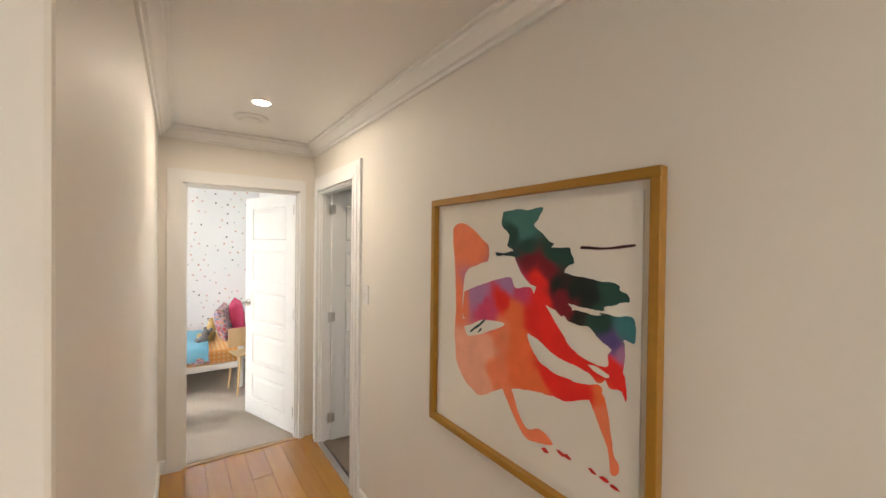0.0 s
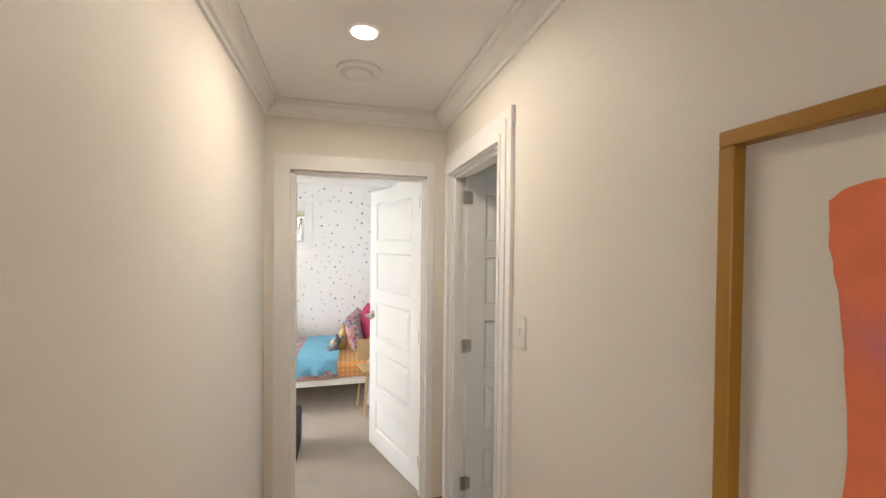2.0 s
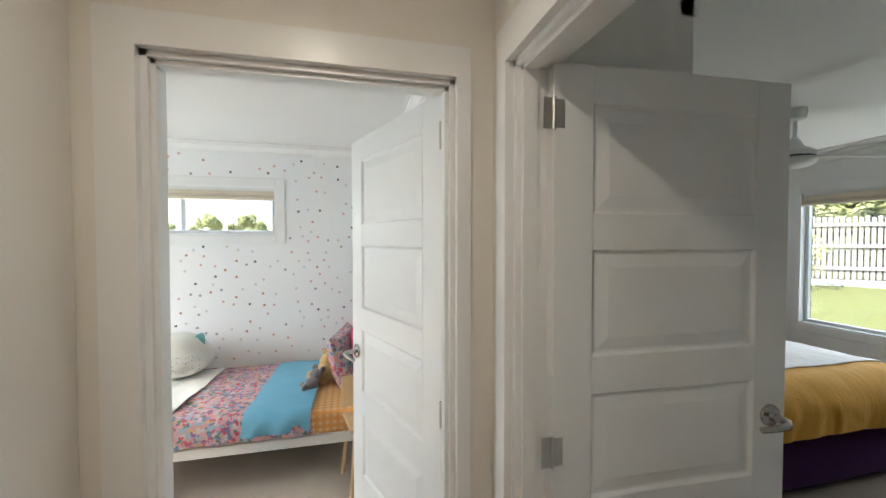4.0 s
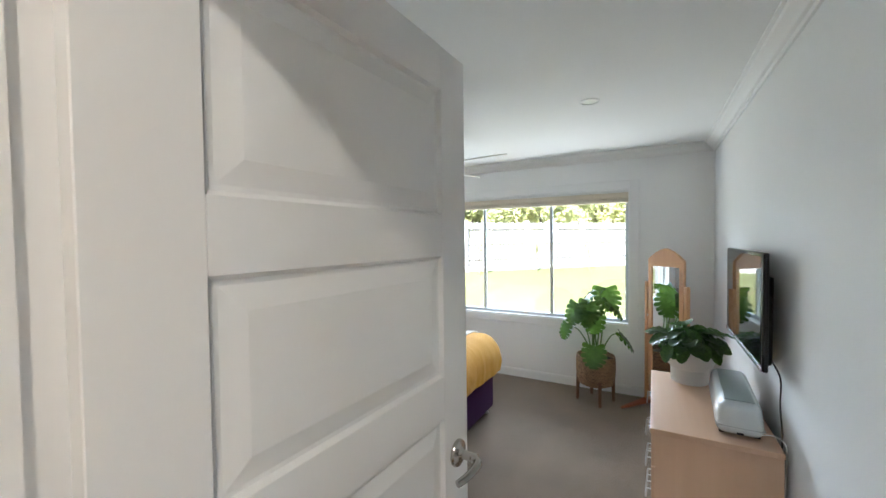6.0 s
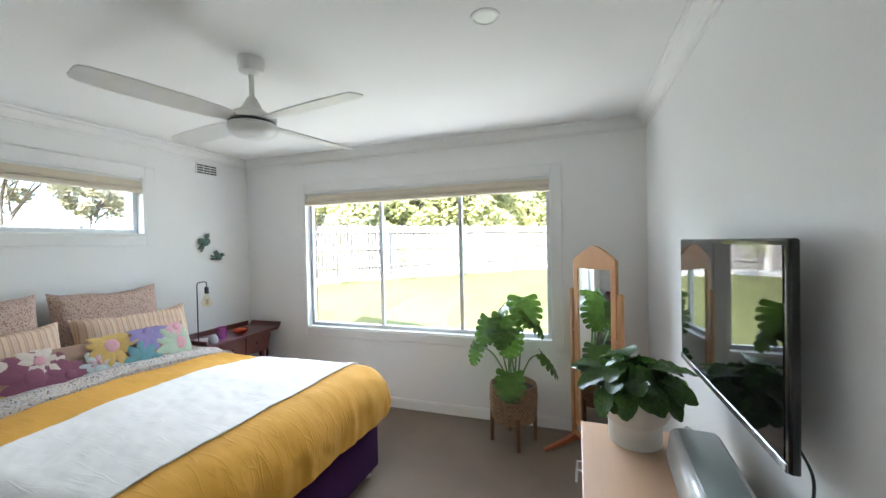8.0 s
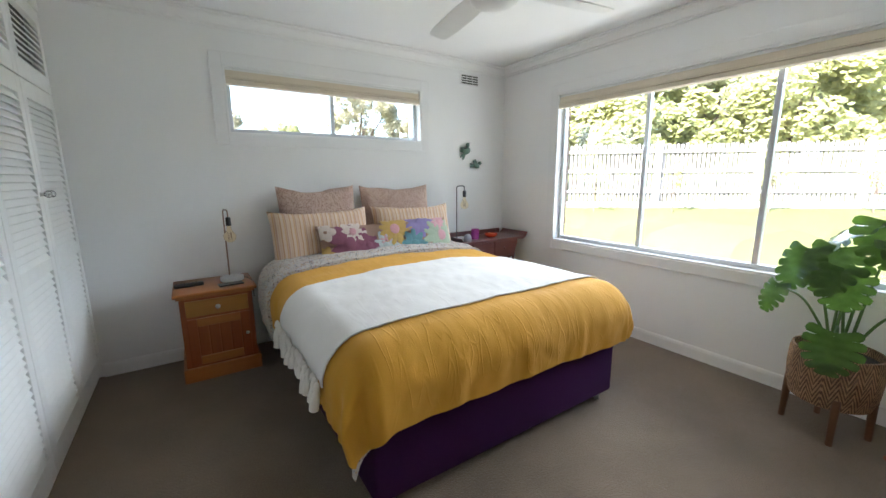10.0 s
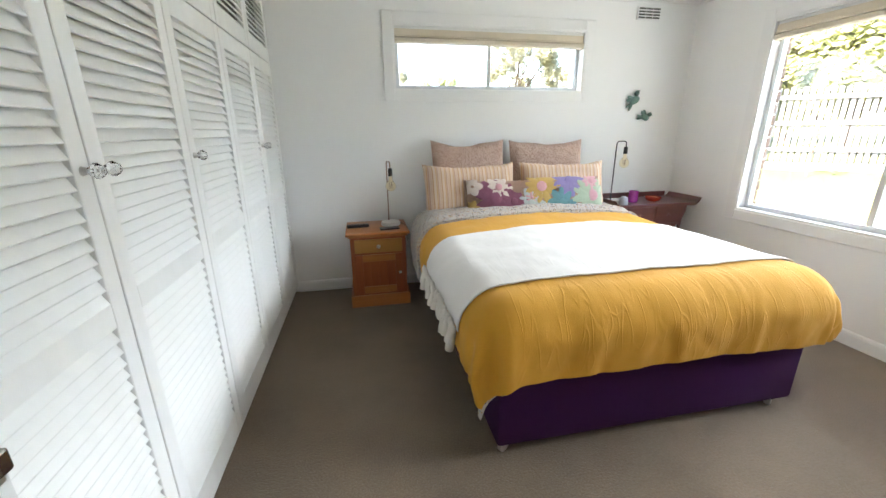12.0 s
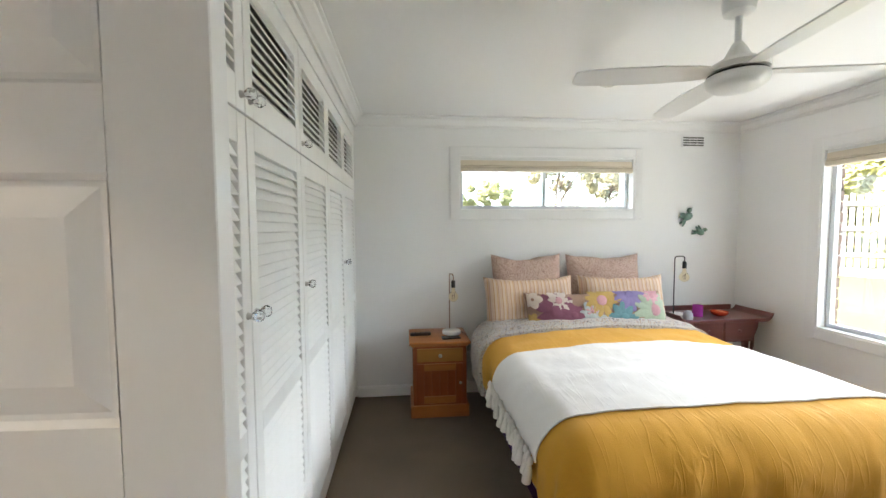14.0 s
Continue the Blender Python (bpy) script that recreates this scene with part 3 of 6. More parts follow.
def ceiling_vent(x, y):
    root = thing("ceiling_vent", "round white ceiling air outlet", "vent", pose(x, y, H))
    bm = bmesh.new()
    lathe(bm, [(0.075, -0.001), (0.105, -0.001), (0.102, -0.010), (0.085, -0.016), (0.075, -0.012)], 40)
    part("outer_ring", bm, M_WPLASTIC, root, smooth=40)
    bm = bmesh.new()
    lathe(bm, [(0.0, -0.010), (0.058, -0.010), (0.066, -0.016), (0.060, -0.024), (0.03, -0.029), (0.0, -0.030)], 40)
    part("cone", bm, M_WPLASTIC, root, smooth=40)
    bm = bmesh.new()
    lathe(bm, [(0.0, -0.001), (0.076, -0.001), (0.076, -0.008), (0.0, -0.008)], 32)
    # grey disc, its colour stands for the shade inside the outlet
    part("backing", bm, plain("vent_shadow", (0.35, 0.34, 0.33), 0.8), root)


ceiling_vent(-0.56, -0.53)


def light_switch(y, z):
    root = thing("light_switch", "white single light switch on the hallway wall", "switch", pose(0, y, z))
    part("plate", rounded(box_bm(-0.009, 0, -0.038, 0.038, -0.059, 0.059), 0.003, 2), M_WPLASTIC, root)
    part("rocker", rounded(box_bm(-0.014, -0.008, -0.007, 0.007, -0.012, 0.012), 0.002, 1), M_WPLASTIC, root)


light_switch(-1.105, 1.312)

# ---- framed watercolour in the hall ----
PY0, PY1, PZ0, PZ1 = -2.848, -1.872, 0.862, 1.815
picture = thing("framed_picture", "large abstract watercolour in a gilded timber frame", "picture", pose(0, 0, 0))
M_GOLD = timber("gilt_frame", (0.33, 0.155, 0.012), (0.42, 0.215, 0.022), 0.42, "Y", 1.0, 0.15)
M_PAPER = speckled("artist_paper", (0.80, 0.765, 0.70), 0.85, 2.0, 220, 0.02, 0.15, 0.001, fine_vary=0.03)
FW = 0.026
for a, b, c, d in ((PY0, PY1, PZ1 - FW, PZ1), (PY0, PY1, PZ0, PZ0 + FW), (PY0, PY0 + FW, PZ0 + FW, PZ1 - FW), (PY1 - FW, PY1, PZ0 + FW, PZ1 - FW)):
    part("frame_rail", rounded(box_bm(-0.031, -0.001, a, b, c, d), 0.002, 1), M_GOLD, picture)
part("backing", box_bm(-0.006, -0.002, PY0 + FW, PY1 - FW, PZ0 + FW, PZ1 - FW), M_PAPER, picture, "off-white mount board")
part("paper", box_bm(-0.012, -0.0062, PY0 + FW + 0.024, PY1 - FW - 0.02, PZ0 + FW + 0.028, PZ1 - FW - 0.024), M_PAPER, picture, "off-white watercolour paper")

# pigments laid wet in wet: where each colour pools on the sheet (across, down)
PIGMENTS = (
    ((0.90, 0.24, 0.11), ((0.25, 0.179), (0.166, 0.444), (0.411, 0.674), (0.44, 0.519), (0.59, 0.836), (0.483, 0.77), (0.856, 0.697), (0.903, 0.804),)),  # coral
    ((0.90, 0.42, 0.29), ((0.194, 0.637), (0.34, 0.606), (0.324, 0.761),)),  # pink
    ((0.90, 0.17, 0.05), ((0.505, 0.432), (0.528, 0.533), (0.53, 0.645), (0.628, 0.666), (0.851, 0.617),)),  # orange
    ((0.86, 0.02, 0.014), ((0.446, 0.391), (0.622, 0.368), (0.601, 0.441), (0.68, 0.625), (0.752, 0.65), (0.799, 0.63), (0.676, 0.455), (0.758, 0.525), (0.84, 0.555), (0.62, 0.295), (0.902, 0.521), (0.922, 0.576),)),  # red
    ((0.66, 0.06, 0.16), ((0.355, 0.453), (0.544, 0.347),)),  # rose
    ((0.45, 0.21, 0.42), ((0.297, 0.392), (0.468, 0.329), (0.918, 0.482),)),  # violet
    ((0.2, 0.006, 0.02), ((0.649, 0.26), (0.585, 0.24), (0.702, 0.344), (0.744, 0.393),)),  # wine
    ((0.055, 0.185, 0.17), ((0.518, 0.073), (0.616, 0.063), (0.558, 0.127),)),  # teal
    ((0.014, 0.065, 0.052), ((0.492, 0.133), (0.573, 0.192), (0.681, 0.21), (0.739, 0.22), (0.879, 0.323), (0.936, 0.33), (0.858, 0.417),)),  # pine
    ((0.006, 0.014, 0.013), ((0.758, 0.322), (0.818, 0.344), (0.694, 0.312), (0.768, 0.408),)),  # night
    ((0.05, 0.22, 0.25), ((0.937, 0.403), (0.947, 0.437),)),  # aqua
    ((0.1, 0.07, 0.27), ((0.896, 0.466),)),  # indigo
)


def pigment(u, v):
    """Colour at a place on the sheet, running from pool to pool with ragged blooms."""
    q = Vector((u * 7, v * 7, 1.7))
    u += 0.018 * noise.noise(q) + 0.010 * noise.noise(q * 4)
    v += 0.018 * noise.noise(q + Vector((9, 4, 2))) + 0.010 * noise.noise(q * 4 + Vector((3, 8, 1)))
    total, acc = 0.0, Vector((0, 0, 0))
    for col, pools in PIGMENTS:
        for a, b in pools:
            w = 1.0 / ((u - a) ** 2 + (v - b) ** 2 + 0.0002) ** 3
            total += w
            acc += Vector(col) * w
    return acc / total * (1.0 + 0.07 * noise.fractal(q * 2.5, 1.0, 2.0, 4))


def wash(name):
    """Watercolour on rough paper, its colour taken from the sheet's pigments."""
    m, nt, b = nodes_of(name)
    at = nt.nodes.new("ShaderNodeAttribute")
    at.attribute_name = "pigment"
    v = coords(nt)
    grain = ramp(nt, noise_tex(nt, v, 150, 3), [(0.3, (0.96,) * 3), (0.7, (1.02,) * 3)])
    bloom = ramp(nt, noise_tex(nt, v, 9, 5), [(0.35, (0.96,) * 3), (0.65, (1.02,) * 3)])
    nt.links.new(mix(nt, 1.0, mix(nt, 1.0, at.outputs["Color"], grain, "MULTIPLY"), bloom, "MULTIPLY"), b.inputs["Base Color"])
    b.inputs["Roughness"].default_value = 0.85
    return m


LAYER = [0]
from mathutils import geometry


def inside(p, loop):
    hit = False
    for a, b in zip(loop, loop[1:] + loop[:1]):
        if (a.y > p.y) != (b.y > p.y) and p.x < (b.x - a.x) * (p.y - a.y) / (b.y - a.y) + a.x:
            hit = not hit
    return hit


def stroke(mat, ctrl, wobble=0.006):
    """A painted patch on the paper: a wavering outline round control points (across, down), finely divided inside."""
    LAYER[0] += 1
    pts = curve_pts([(u, v, 0) for u, v in ctrl] + [(ctrl[0][0], ctrl[0][1], 0)], 6)[:-1]
    x = -0.0123 - 0.00015 * LAYER[0]
    loop = []
    for p in pts:
        w = noise.noise_vector(Vector((p.x * 24, p.y * 24, LAYER[0] * 3.1))) * wobble + noise.noise_vector(Vector((p.x * 90, p.y * 90, LAYER[0]))) * wobble * 0.4
        loop.append(Vector((p.x + w.x, p.y + w.y)))
    n = len(loop)
    step = 0.011
    fill = []
    for i in range(int(1 / step)):
        for j in range(int(1 / step)):
            q = Vector(((i + 0.5 * (j % 2)) * step, j * step))
            if inside(q, loop) and min((q - e).length_squared for e in loop) > 0.00003:
                fill.append(q)
    cut = geometry.delaunay_2d_cdt(loop + fill, [], [list(range(n))], 1, 1e-6)
    bm = bmesh.new()
    vs = [bm.verts.new((x, PY1 - FW - q.x * (PY1 - PY0 - 2 * FW), PZ1 - FW - q.y * (PZ1 - PZ0 - 2 * FW))) for q in cut[0]]
    for tri in cut[2]:
        bm.faces.new([vs[k] for k in tri])
    for f in bm.faces:
        f.normal_update()
    if sum(f.normal.x for f in bm.faces) > 0:
        bmesh.ops.reverse_faces(bm, faces=bm.faces)
    ob = part("brush_patch", bm, mat, picture)
    if mat is W_PAINT:
        tint = ob.data.color_attributes.new("pigment", "FLOAT_COLOR", "POINT")
        for k, q in enumerate(cut[0]):
            c = pigment(q.x, q.y)
            tint.data[k].color = (c.x, c.y, c.z, 1)


W_PAINT = wash("watercolour")
W_INK = speckled("ink_line", (0.055, 0.012, 0.014), 0.8, 8, 120, 0.2, 0.05, 0.0005)
W_TEALINK = speckled("teal_ink", (0.03, 0.07, 0.075), 0.8, 8, 120, 0.2, 0.05, 0.0005)
W_SPLASH = speckled("red_ink", (0.62, 0.03, 0.025), 0.8, 8, 120, 0.15, 0.05, 0.0005)
stroke(W_PAINT, [(0.123, 0.111), (0.157, 0.088), (0.232, 0.099), (0.33, 0.163), (0.364, 0.195), (0.359, 0.246), (0.313, 0.262), (0.242, 0.285), (0.206, 0.34), (0.199, 0.495), (0.242, 0.622), (0.171, 0.694), (0.144, 0.584), (0.152, 0.463), (0.142, 0.295), (0.124, 0.159)], 0.004)
stroke(W_PAINT, [(0.211, 0.387), (0.333, 0.342), (0.474, 0.303), (0.499, 0.325), (0.517, 0.342), (0.582, 0.336), (0.588, 0.374), (0.469, 0.387), (0.39, 0.421), (0.337, 0.489), (0.258, 0.515), (0.199, 0.487)], 0.004)
stroke(W_PAINT, [(0.147, 0.524), (0.258, 0.492), (0.337, 0.467), (0.397, 0.403), (0.483, 0.367), (0.576, 0.362), (0.622, 0.363), (0.64, 0.421), (0.624, 0.481), (0.578, 0.496), (0.583, 0.534), (0.615, 0.575), (0.654, 0.596), (0.712, 0.61), (0.772, 0.612), (0.82, 0.607), (0.85, 0.598), (0.865, 0.608), (0.851, 0.633), (0.814, 0.654), (0.745, 0.685), (0.69, 0.689), (0.582, 0.7), (0.445, 0.741), (0.328, 0.807), (0.264, 0.796), (0.2, 0.758), (0.156, 0.683)], 0.005)
stroke(W_PAINT, [(0.525, 0.372), (0.583, 0.365), (0.608, 0.324), (0.571, 0.279), (0.636, 0.254), (0.693, 0.304), (0.721, 0.352), (0.756, 0.383), (0.741, 0.416), (0.718, 0.405), (0.684, 0.395), (0.653, 0.387), (0.675, 0.413), (0.7, 0.448), (0.725, 0.473), (0.751, 0.504), (0.797, 0.528), (0.845, 0.539), (0.883, 0.541), (0.871, 0.578), (0.85, 0.592), (0.827, 0.575), (0.794, 0.565), (0.742, 0.558), (0.687, 0.545), (0.642, 0.523), (0.604, 0.504), (0.566, 0.492), (0.527, 0.472)], 0.003)
stroke(W_PAINT, [(0.805, 0.542), (0.876, 0.537), (0.885, 0.493), (0.929, 0.452), (0.927, 0.534), (0.933, 0.548), (0.939, 0.617), (0.92, 0.593), (0.885, 0.598), (0.87, 0.574), (0.83, 0.562)], 0.004)
stroke(W_PAINT, [(0.448, 0.731), (0.494, 0.717), (0.539, 0.804), (0.579, 0.84), (0.637, 0.82), (0.69, 0.846), (0.623, 0.872), (0.564, 0.873), (0.503, 0.808)], 0.003)
stroke(W_PAINT, [(0.821, 0.642), (0.865, 0.619), (0.885, 0.679), (0.902, 0.777), (0.92, 0.809), (0.915, 0.837), (0.896, 0.842), (0.887, 0.784), (0.853, 0.713)], 0.003)
stroke(W_PAINT, [(0.442, 0.052), (0.518, 0.051), (0.575, 0.053), (0.635, 0.05), (0.619, 0.087), (0.6, 0.112), (0.64, 0.144), (0.662, 0.168), (0.682, 0.176), (0.671, 0.189), (0.703, 0.188), (0.745, 0.189), (0.749, 0.205), (0.761, 0.234), (0.74, 0.245), (0.725, 0.269), (0.728, 0.291), (0.698, 0.335), (0.621, 0.325), (0.575, 0.316), (0.542, 0.283), (0.515, 0.242), (0.501, 0.204), (0.47, 0.184), (0.478, 0.145), (0.445, 0.117), (0.435, 0.092)], 0.004)
stroke(W_PAINT, [(0.668, 0.295), (0.712, 0.271), (0.784, 0.281), (0.871, 0.284), (0.908, 0.289), (0.915, 0.307), (0.939, 0.322), (0.94, 0.342), (0.909, 0.346), (0.872, 0.362), (0.865, 0.376), (0.81, 0.375), (0.763, 0.37), (0.727, 0.38), (0.719, 0.412), (0.675, 0.386), (0.641, 0.351)], 0.006)
stroke(W_PAINT, [(0.733, 0.405), (0.763, 0.385), (0.797, 0.386), (0.851, 0.392), (0.858, 0.382), (0.909, 0.382), (0.955, 0.383), (0.958, 0.448), (0.929, 0.45), (0.904, 0.491), (0.882, 0.476), (0.843, 0.45), (0.811, 0.431), (0.746, 0.427)], 0.006)
stroke(W_INK, [(0.787, 0.182), (0.869, 0.185), (0.948, 0.175), (0.949, 0.183), (0.869, 0.192), (0.79, 0.192)], 0.002)
stroke(W_TEALINK, [(0.402, 0.208), (0.449, 0.213), (0.494, 0.205), (0.528, 0.205), (0.522, 0.225), (0.45, 0.222), (0.416, 0.225)], 0.003)
stroke(M_PAPER, [(0.214, 0.543), (0.337, 0.492), (0.459, 0.489), (0.259, 0.573)], 0.003)
stroke(M_PAPER, [(0.816, 0.545), (0.845, 0.544), (0.885, 0.559), (0.877, 0.569), (0.838, 0.56)], 0.002)
stroke(M_PAPER, [(0.763, 0.374), (0.807, 0.378), (0.855, 0.384), (0.852, 0.388), (0.802, 0.386), (0.766, 0.382)], 0.002)
stroke(W_TEALINK, [(0.25, 0.553), (0.337, 0.492), (0.348, 0.495), (0.263, 0.556)], 0.004)
stroke(W_TEALINK, [(0.3, 0.546), (0.323, 0.528), (0.33, 0.532), (0.307, 0.547)], 0.004)
for u, v in [(0.659, 0.881), (0.723, 0.86), (0.75, 0.86), (0.835, 0.863), (0.874, 0.868), (0.907, 0.875)]:
    stroke(W_SPLASH, [(u - 0.016, v), (u, v - 0.007), (u + 0.018, v + 0.004), (u, v + 0.008)], 0.006)

# ---- the bed ----


def creased(name, color, amount=1.0):
    """Washed cotton: weave, gentle tone changes and long thin creases."""
    m, nt, b = nodes_of(name)
    v = coords(nt)
    weave = noise_tex(nt, v, 320, 2)
    big = noise_tex(nt, v, 2.2, 3)
    height = None
    for turn, scl, off in ((0.25, (9.0, 1.1, 1.6), 0.0), (-0.6, (10.0, 1.2, 1.8), 3.7), (1.1, (9.5, 1.0, 2.4), 8.1), (-1.2, (11.0, 1.2, 2.0), 5.3), (0.7, (12.0, 1.4, 2.2), 11.9), (1.6, (10.0, 1.2, 3.0), 15.3)):
        ws = nt.nodes.new("ShaderNodeMapping")
        ws.inputs["Location"].default_value = (off, off, off)
        ws.inputs["Rotation"].default_value = (0.15, turn * 0.8, turn)
        ws.inputs["Scale"].default_value = scl
        nt.links.new(v, ws.inputs[0])
        mu = nt.nodes.new("ShaderNodeTexNoise")
        mu.inputs["Scale"].default_value, mu.inputs["Detail"].default_value, mu.inputs["Distortion"].default_value = 1.6, 0.6, 0.0
        nt.links.new(ws.outputs[0], mu.inputs["Vector"])
        ridge = ramp(nt, mu.outputs["Fac"], [(0.47, (0, 0, 0)), (0.498, (1, 1, 1)), (0.502, (1, 1, 1)), (0.53, (0, 0, 0))])
        where = nt.nodes.new("ShaderNodeTexNoise")
        where.noise_dimensions = "4D"
        where.inputs["Scale"].default_value, where.inputs["W"].default_value = 3.1, off
        nt.links.new(v, where.inputs["Vector"])
        one = mix(nt, 1.0, ridge, ramp(nt, where.outputs["Fac"], [(0.52, (0, 0, 0)), (0.64, (1, 1, 1))]), "MULTIPLY")
        height = one if height is None else mix(nt, 1.0, height, one, "LIGHTEN")
    col = ramp(nt, big, [(0.3, shade(color, 0.95)), (0.7, shade(color, 1.04))])
    col = mix(nt, 1.0, col, ramp(nt, weave, [(0.3, (0.92,) * 3), (0.7, (1.0,) * 3)]), "MULTIPLY")
    nt.links.new(col, b.inputs["Base Color"])
    b.inputs["Roughness"].default_value, b.inputs["Sheen Weight"].default_value = 0.9, 0.04
    b1 = nt.nodes.new("ShaderNodeBump")
    b1.inputs["Strength"].default_value, b1.inputs["Distance"].default_value = 0.36 * amount, 0.003
    nt.links.new(height, b1.inputs["Height"])
    b2 = nt.nodes.new("ShaderNodeBump")
    b2.inputs["Strength"].default_value, b2.inputs["Distance"].default_value = 0.3, 0.001
    nt.links.new(weave, b2.inputs["Height"])
    nt.links.new(b1.outputs[0], b2.inputs["Normal"])
    nt.links.new(b2.outputs[0], b.inputs["Normal"])
    return m


M_PURPLE = speckled("purple_fabric", (0.040, 0.007, 0.052), 0.95, 3, 350, 0.08, 0.4, 0.001, sheen=0.0, spec=0.15, fine_vary=0.25)
M_YELLOW = creased("mustard_cotton", (0.57, 0.285, 0.020))
M_THROW = creased("white_woven_cotton", (0.73, 0.70, 0.665), 0.6)
M_TASSEL = speckled("cream_cotton_cord", (0.76, 0.715, 0.64), 0.9, 6, 300, 0.06, 0.6, 0.002, fine_vary=0.15)
M_MATTRESS = speckled("mattress_fabric", (0.45, 0.40, 0.36), 0.9, 4, 200, 0.05, 0.3, 0.001)


def printed(name, base, dots, scale, rough=0.9, size=0.32, smear=0.0):
    """Small scattered flecks of several colours on cloth."""
    m, nt, b = nodes_of(name)
    v = coords(nt)
    if smear:
        wn2 = nt.nodes.new("ShaderNodeTexNoise")
        wn2.inputs["Scale"].default_value, wn2.inputs["Detail"].default_value = 38.0, 4.0
        nt.links.new(v, wn2.inputs["Vector"])
        va = nt.nodes.new("ShaderNodeVectorMath")
        va.operation = "MULTIPLY_ADD"
        va.inputs[1].default_value = (smear, smear, smear)
        nt.links.new(wn2.outputs["Color"], va.inputs[0])
        nt.links.new(v, va.inputs[2])
        v = va.outputs[0]
    vo = nt.nodes.new("ShaderNodeTexVoronoi")
    vo.inputs["Scale"].default_value = scale
    nt.links.new(v, vo.inputs["Vector"])
    sep = nt.nodes.new("ShaderNodeSeparateColor")
    nt.links.new(vo.outputs["Color"], sep.inputs[0])
    n = len(dots)
    cr = nt.nodes.new("ShaderNodeValToRGB")
    cr.color_ramp.interpolation = "CONSTANT"
    while len(cr.color_ramp.elements) < n:
        cr.color_ramp.elements.new(0.5)
    for i, (e, c) in enumerate(zip(cr.color_ramp.elements, dots)):
        e.position, e.color = i / n, (*c, 1)
    nt.links.new(sep.outputs[0], cr.inputs[0])
    mk = nt.nodes.new("ShaderNodeMath")
    mk.operation = "LESS_THAN"
    mk.inputs[1].default_value = size
    nt.links.new(vo.outputs["Distance"], mk.inputs[0])
    g = noise_tex(nt, v, 3, 2)
    bb = ramp(nt, g, [(0.3, shade(base, 0.93)), (0.7, shade(base, 1.05))])
    nt.links.new(mix(nt, mk.outputs[0], bb, cr.outputs[0]), b.inputs["Base Color"])
    b.inputs["Roughness"].default_value = rough
    bump(nt, b, noise_tex(nt, v, 300, 2), 0.3, 0.001)
    return m


M_FLORAL = printed("ditsy_floral_cotton", (0.47, 0.43, 0.39), [(0.10, 0.09, 0.10), (0.30, 0.30, 0.33), (0.34, 0.20, 0.16), (0.16, 0.15, 0.17), (0.42, 0.30, 0.18)], 85, size=0.40)


def striped(name, stops, period, axis="X", wob=0.0):
    m, nt, b = nodes_of(name)
    tc = nt.nodes.new("ShaderNodeTexCoord")
    sep = nt.nodes.new("ShaderNodeSeparateXYZ")
    nt.links.new(tc.outputs["Object"], sep.inputs[0])
    a = nt.nodes.new("ShaderNodeMath")
    a.operation = "DIVIDE"
    a.inputs[1].default_value = period
    nt.links.new(sep.outputs[axis], a.inputs[0])
    f = nt.nodes.new("ShaderNodeMath")
    f.operation = "FRACT"
    nt.links.new(a.outputs[0], f.inputs[0])
    col = ramp(nt, f.outputs[0], stops)
    n = noise_tex(nt, tc.outputs["Object"], 220, 3)
    col = mix(nt, 1.0, col, ramp(nt, n, [(0.3, (0.85,) * 3), (0.7, (1.0,) * 3)]), "MULTIPLY")
    nt.links.new(col, b.inputs["Base Color"])
    b.inputs["Roughness"].default_value = 0.9
    bump(nt, b, n, 0.4, 0.001)
    return m


M_STRIPE = striped("striped_linen", [(0.0, (0.66, 0.47, 0.33)), (0.20, (0.68, 0.51, 0.38)), (0.24, (0.46, 0.22, 0.15)), (0.30, (0.66, 0.43, 0.22)), (0.36, (0.72, 0.58, 0.46)), (0.60, (0.69, 0.52, 0.38)),
                                     (0.66, (0.60, 0.33, 0.12)), (0.72, (0.68, 0.50, 0.37)), (0.84, (0.50, 0.28, 0.20)), (0.88, (0.68, 0.52, 0.40))], 0.066)
M_EURO = printed("mauve_sprig_cotton", (0.52, 0.38, 0.31), [(0.20, 0.10, 0.08), (0.30, 0.17, 0.13), (0.24, 0.14, 0.11), (0.38, 0.24, 0.19)], 105, size=0.40)
M_LUMBAR = speckled("brown_cushion_linen", (0.36, 0.23, 0.17), 0.9, 4, 220, 0.06, 0.5, 0.001, fine_vary=0.2)

BX, BHW, TOP = 2.46, 0.70, 0.70       # bed centre, half width of the flat top, height of the top
YF, YH = 0.735, 2.06                   # where the cover turns down at the foot; its upper edge


def roll_over(d, r):
    """Outward and downward travel of cloth that has gone d past the edge and bends with radius r."""
    if d <= 0:
        return 0.0, 0.0
    q = r * math.pi / 2
    if d < q:
        a = d / r
        return r * math.sin(a), r * (1 - math.cos(a))
    return r - 0.11 * min(1.0, (d - q) / 0.22) ** 2 * r, r + (d - q)


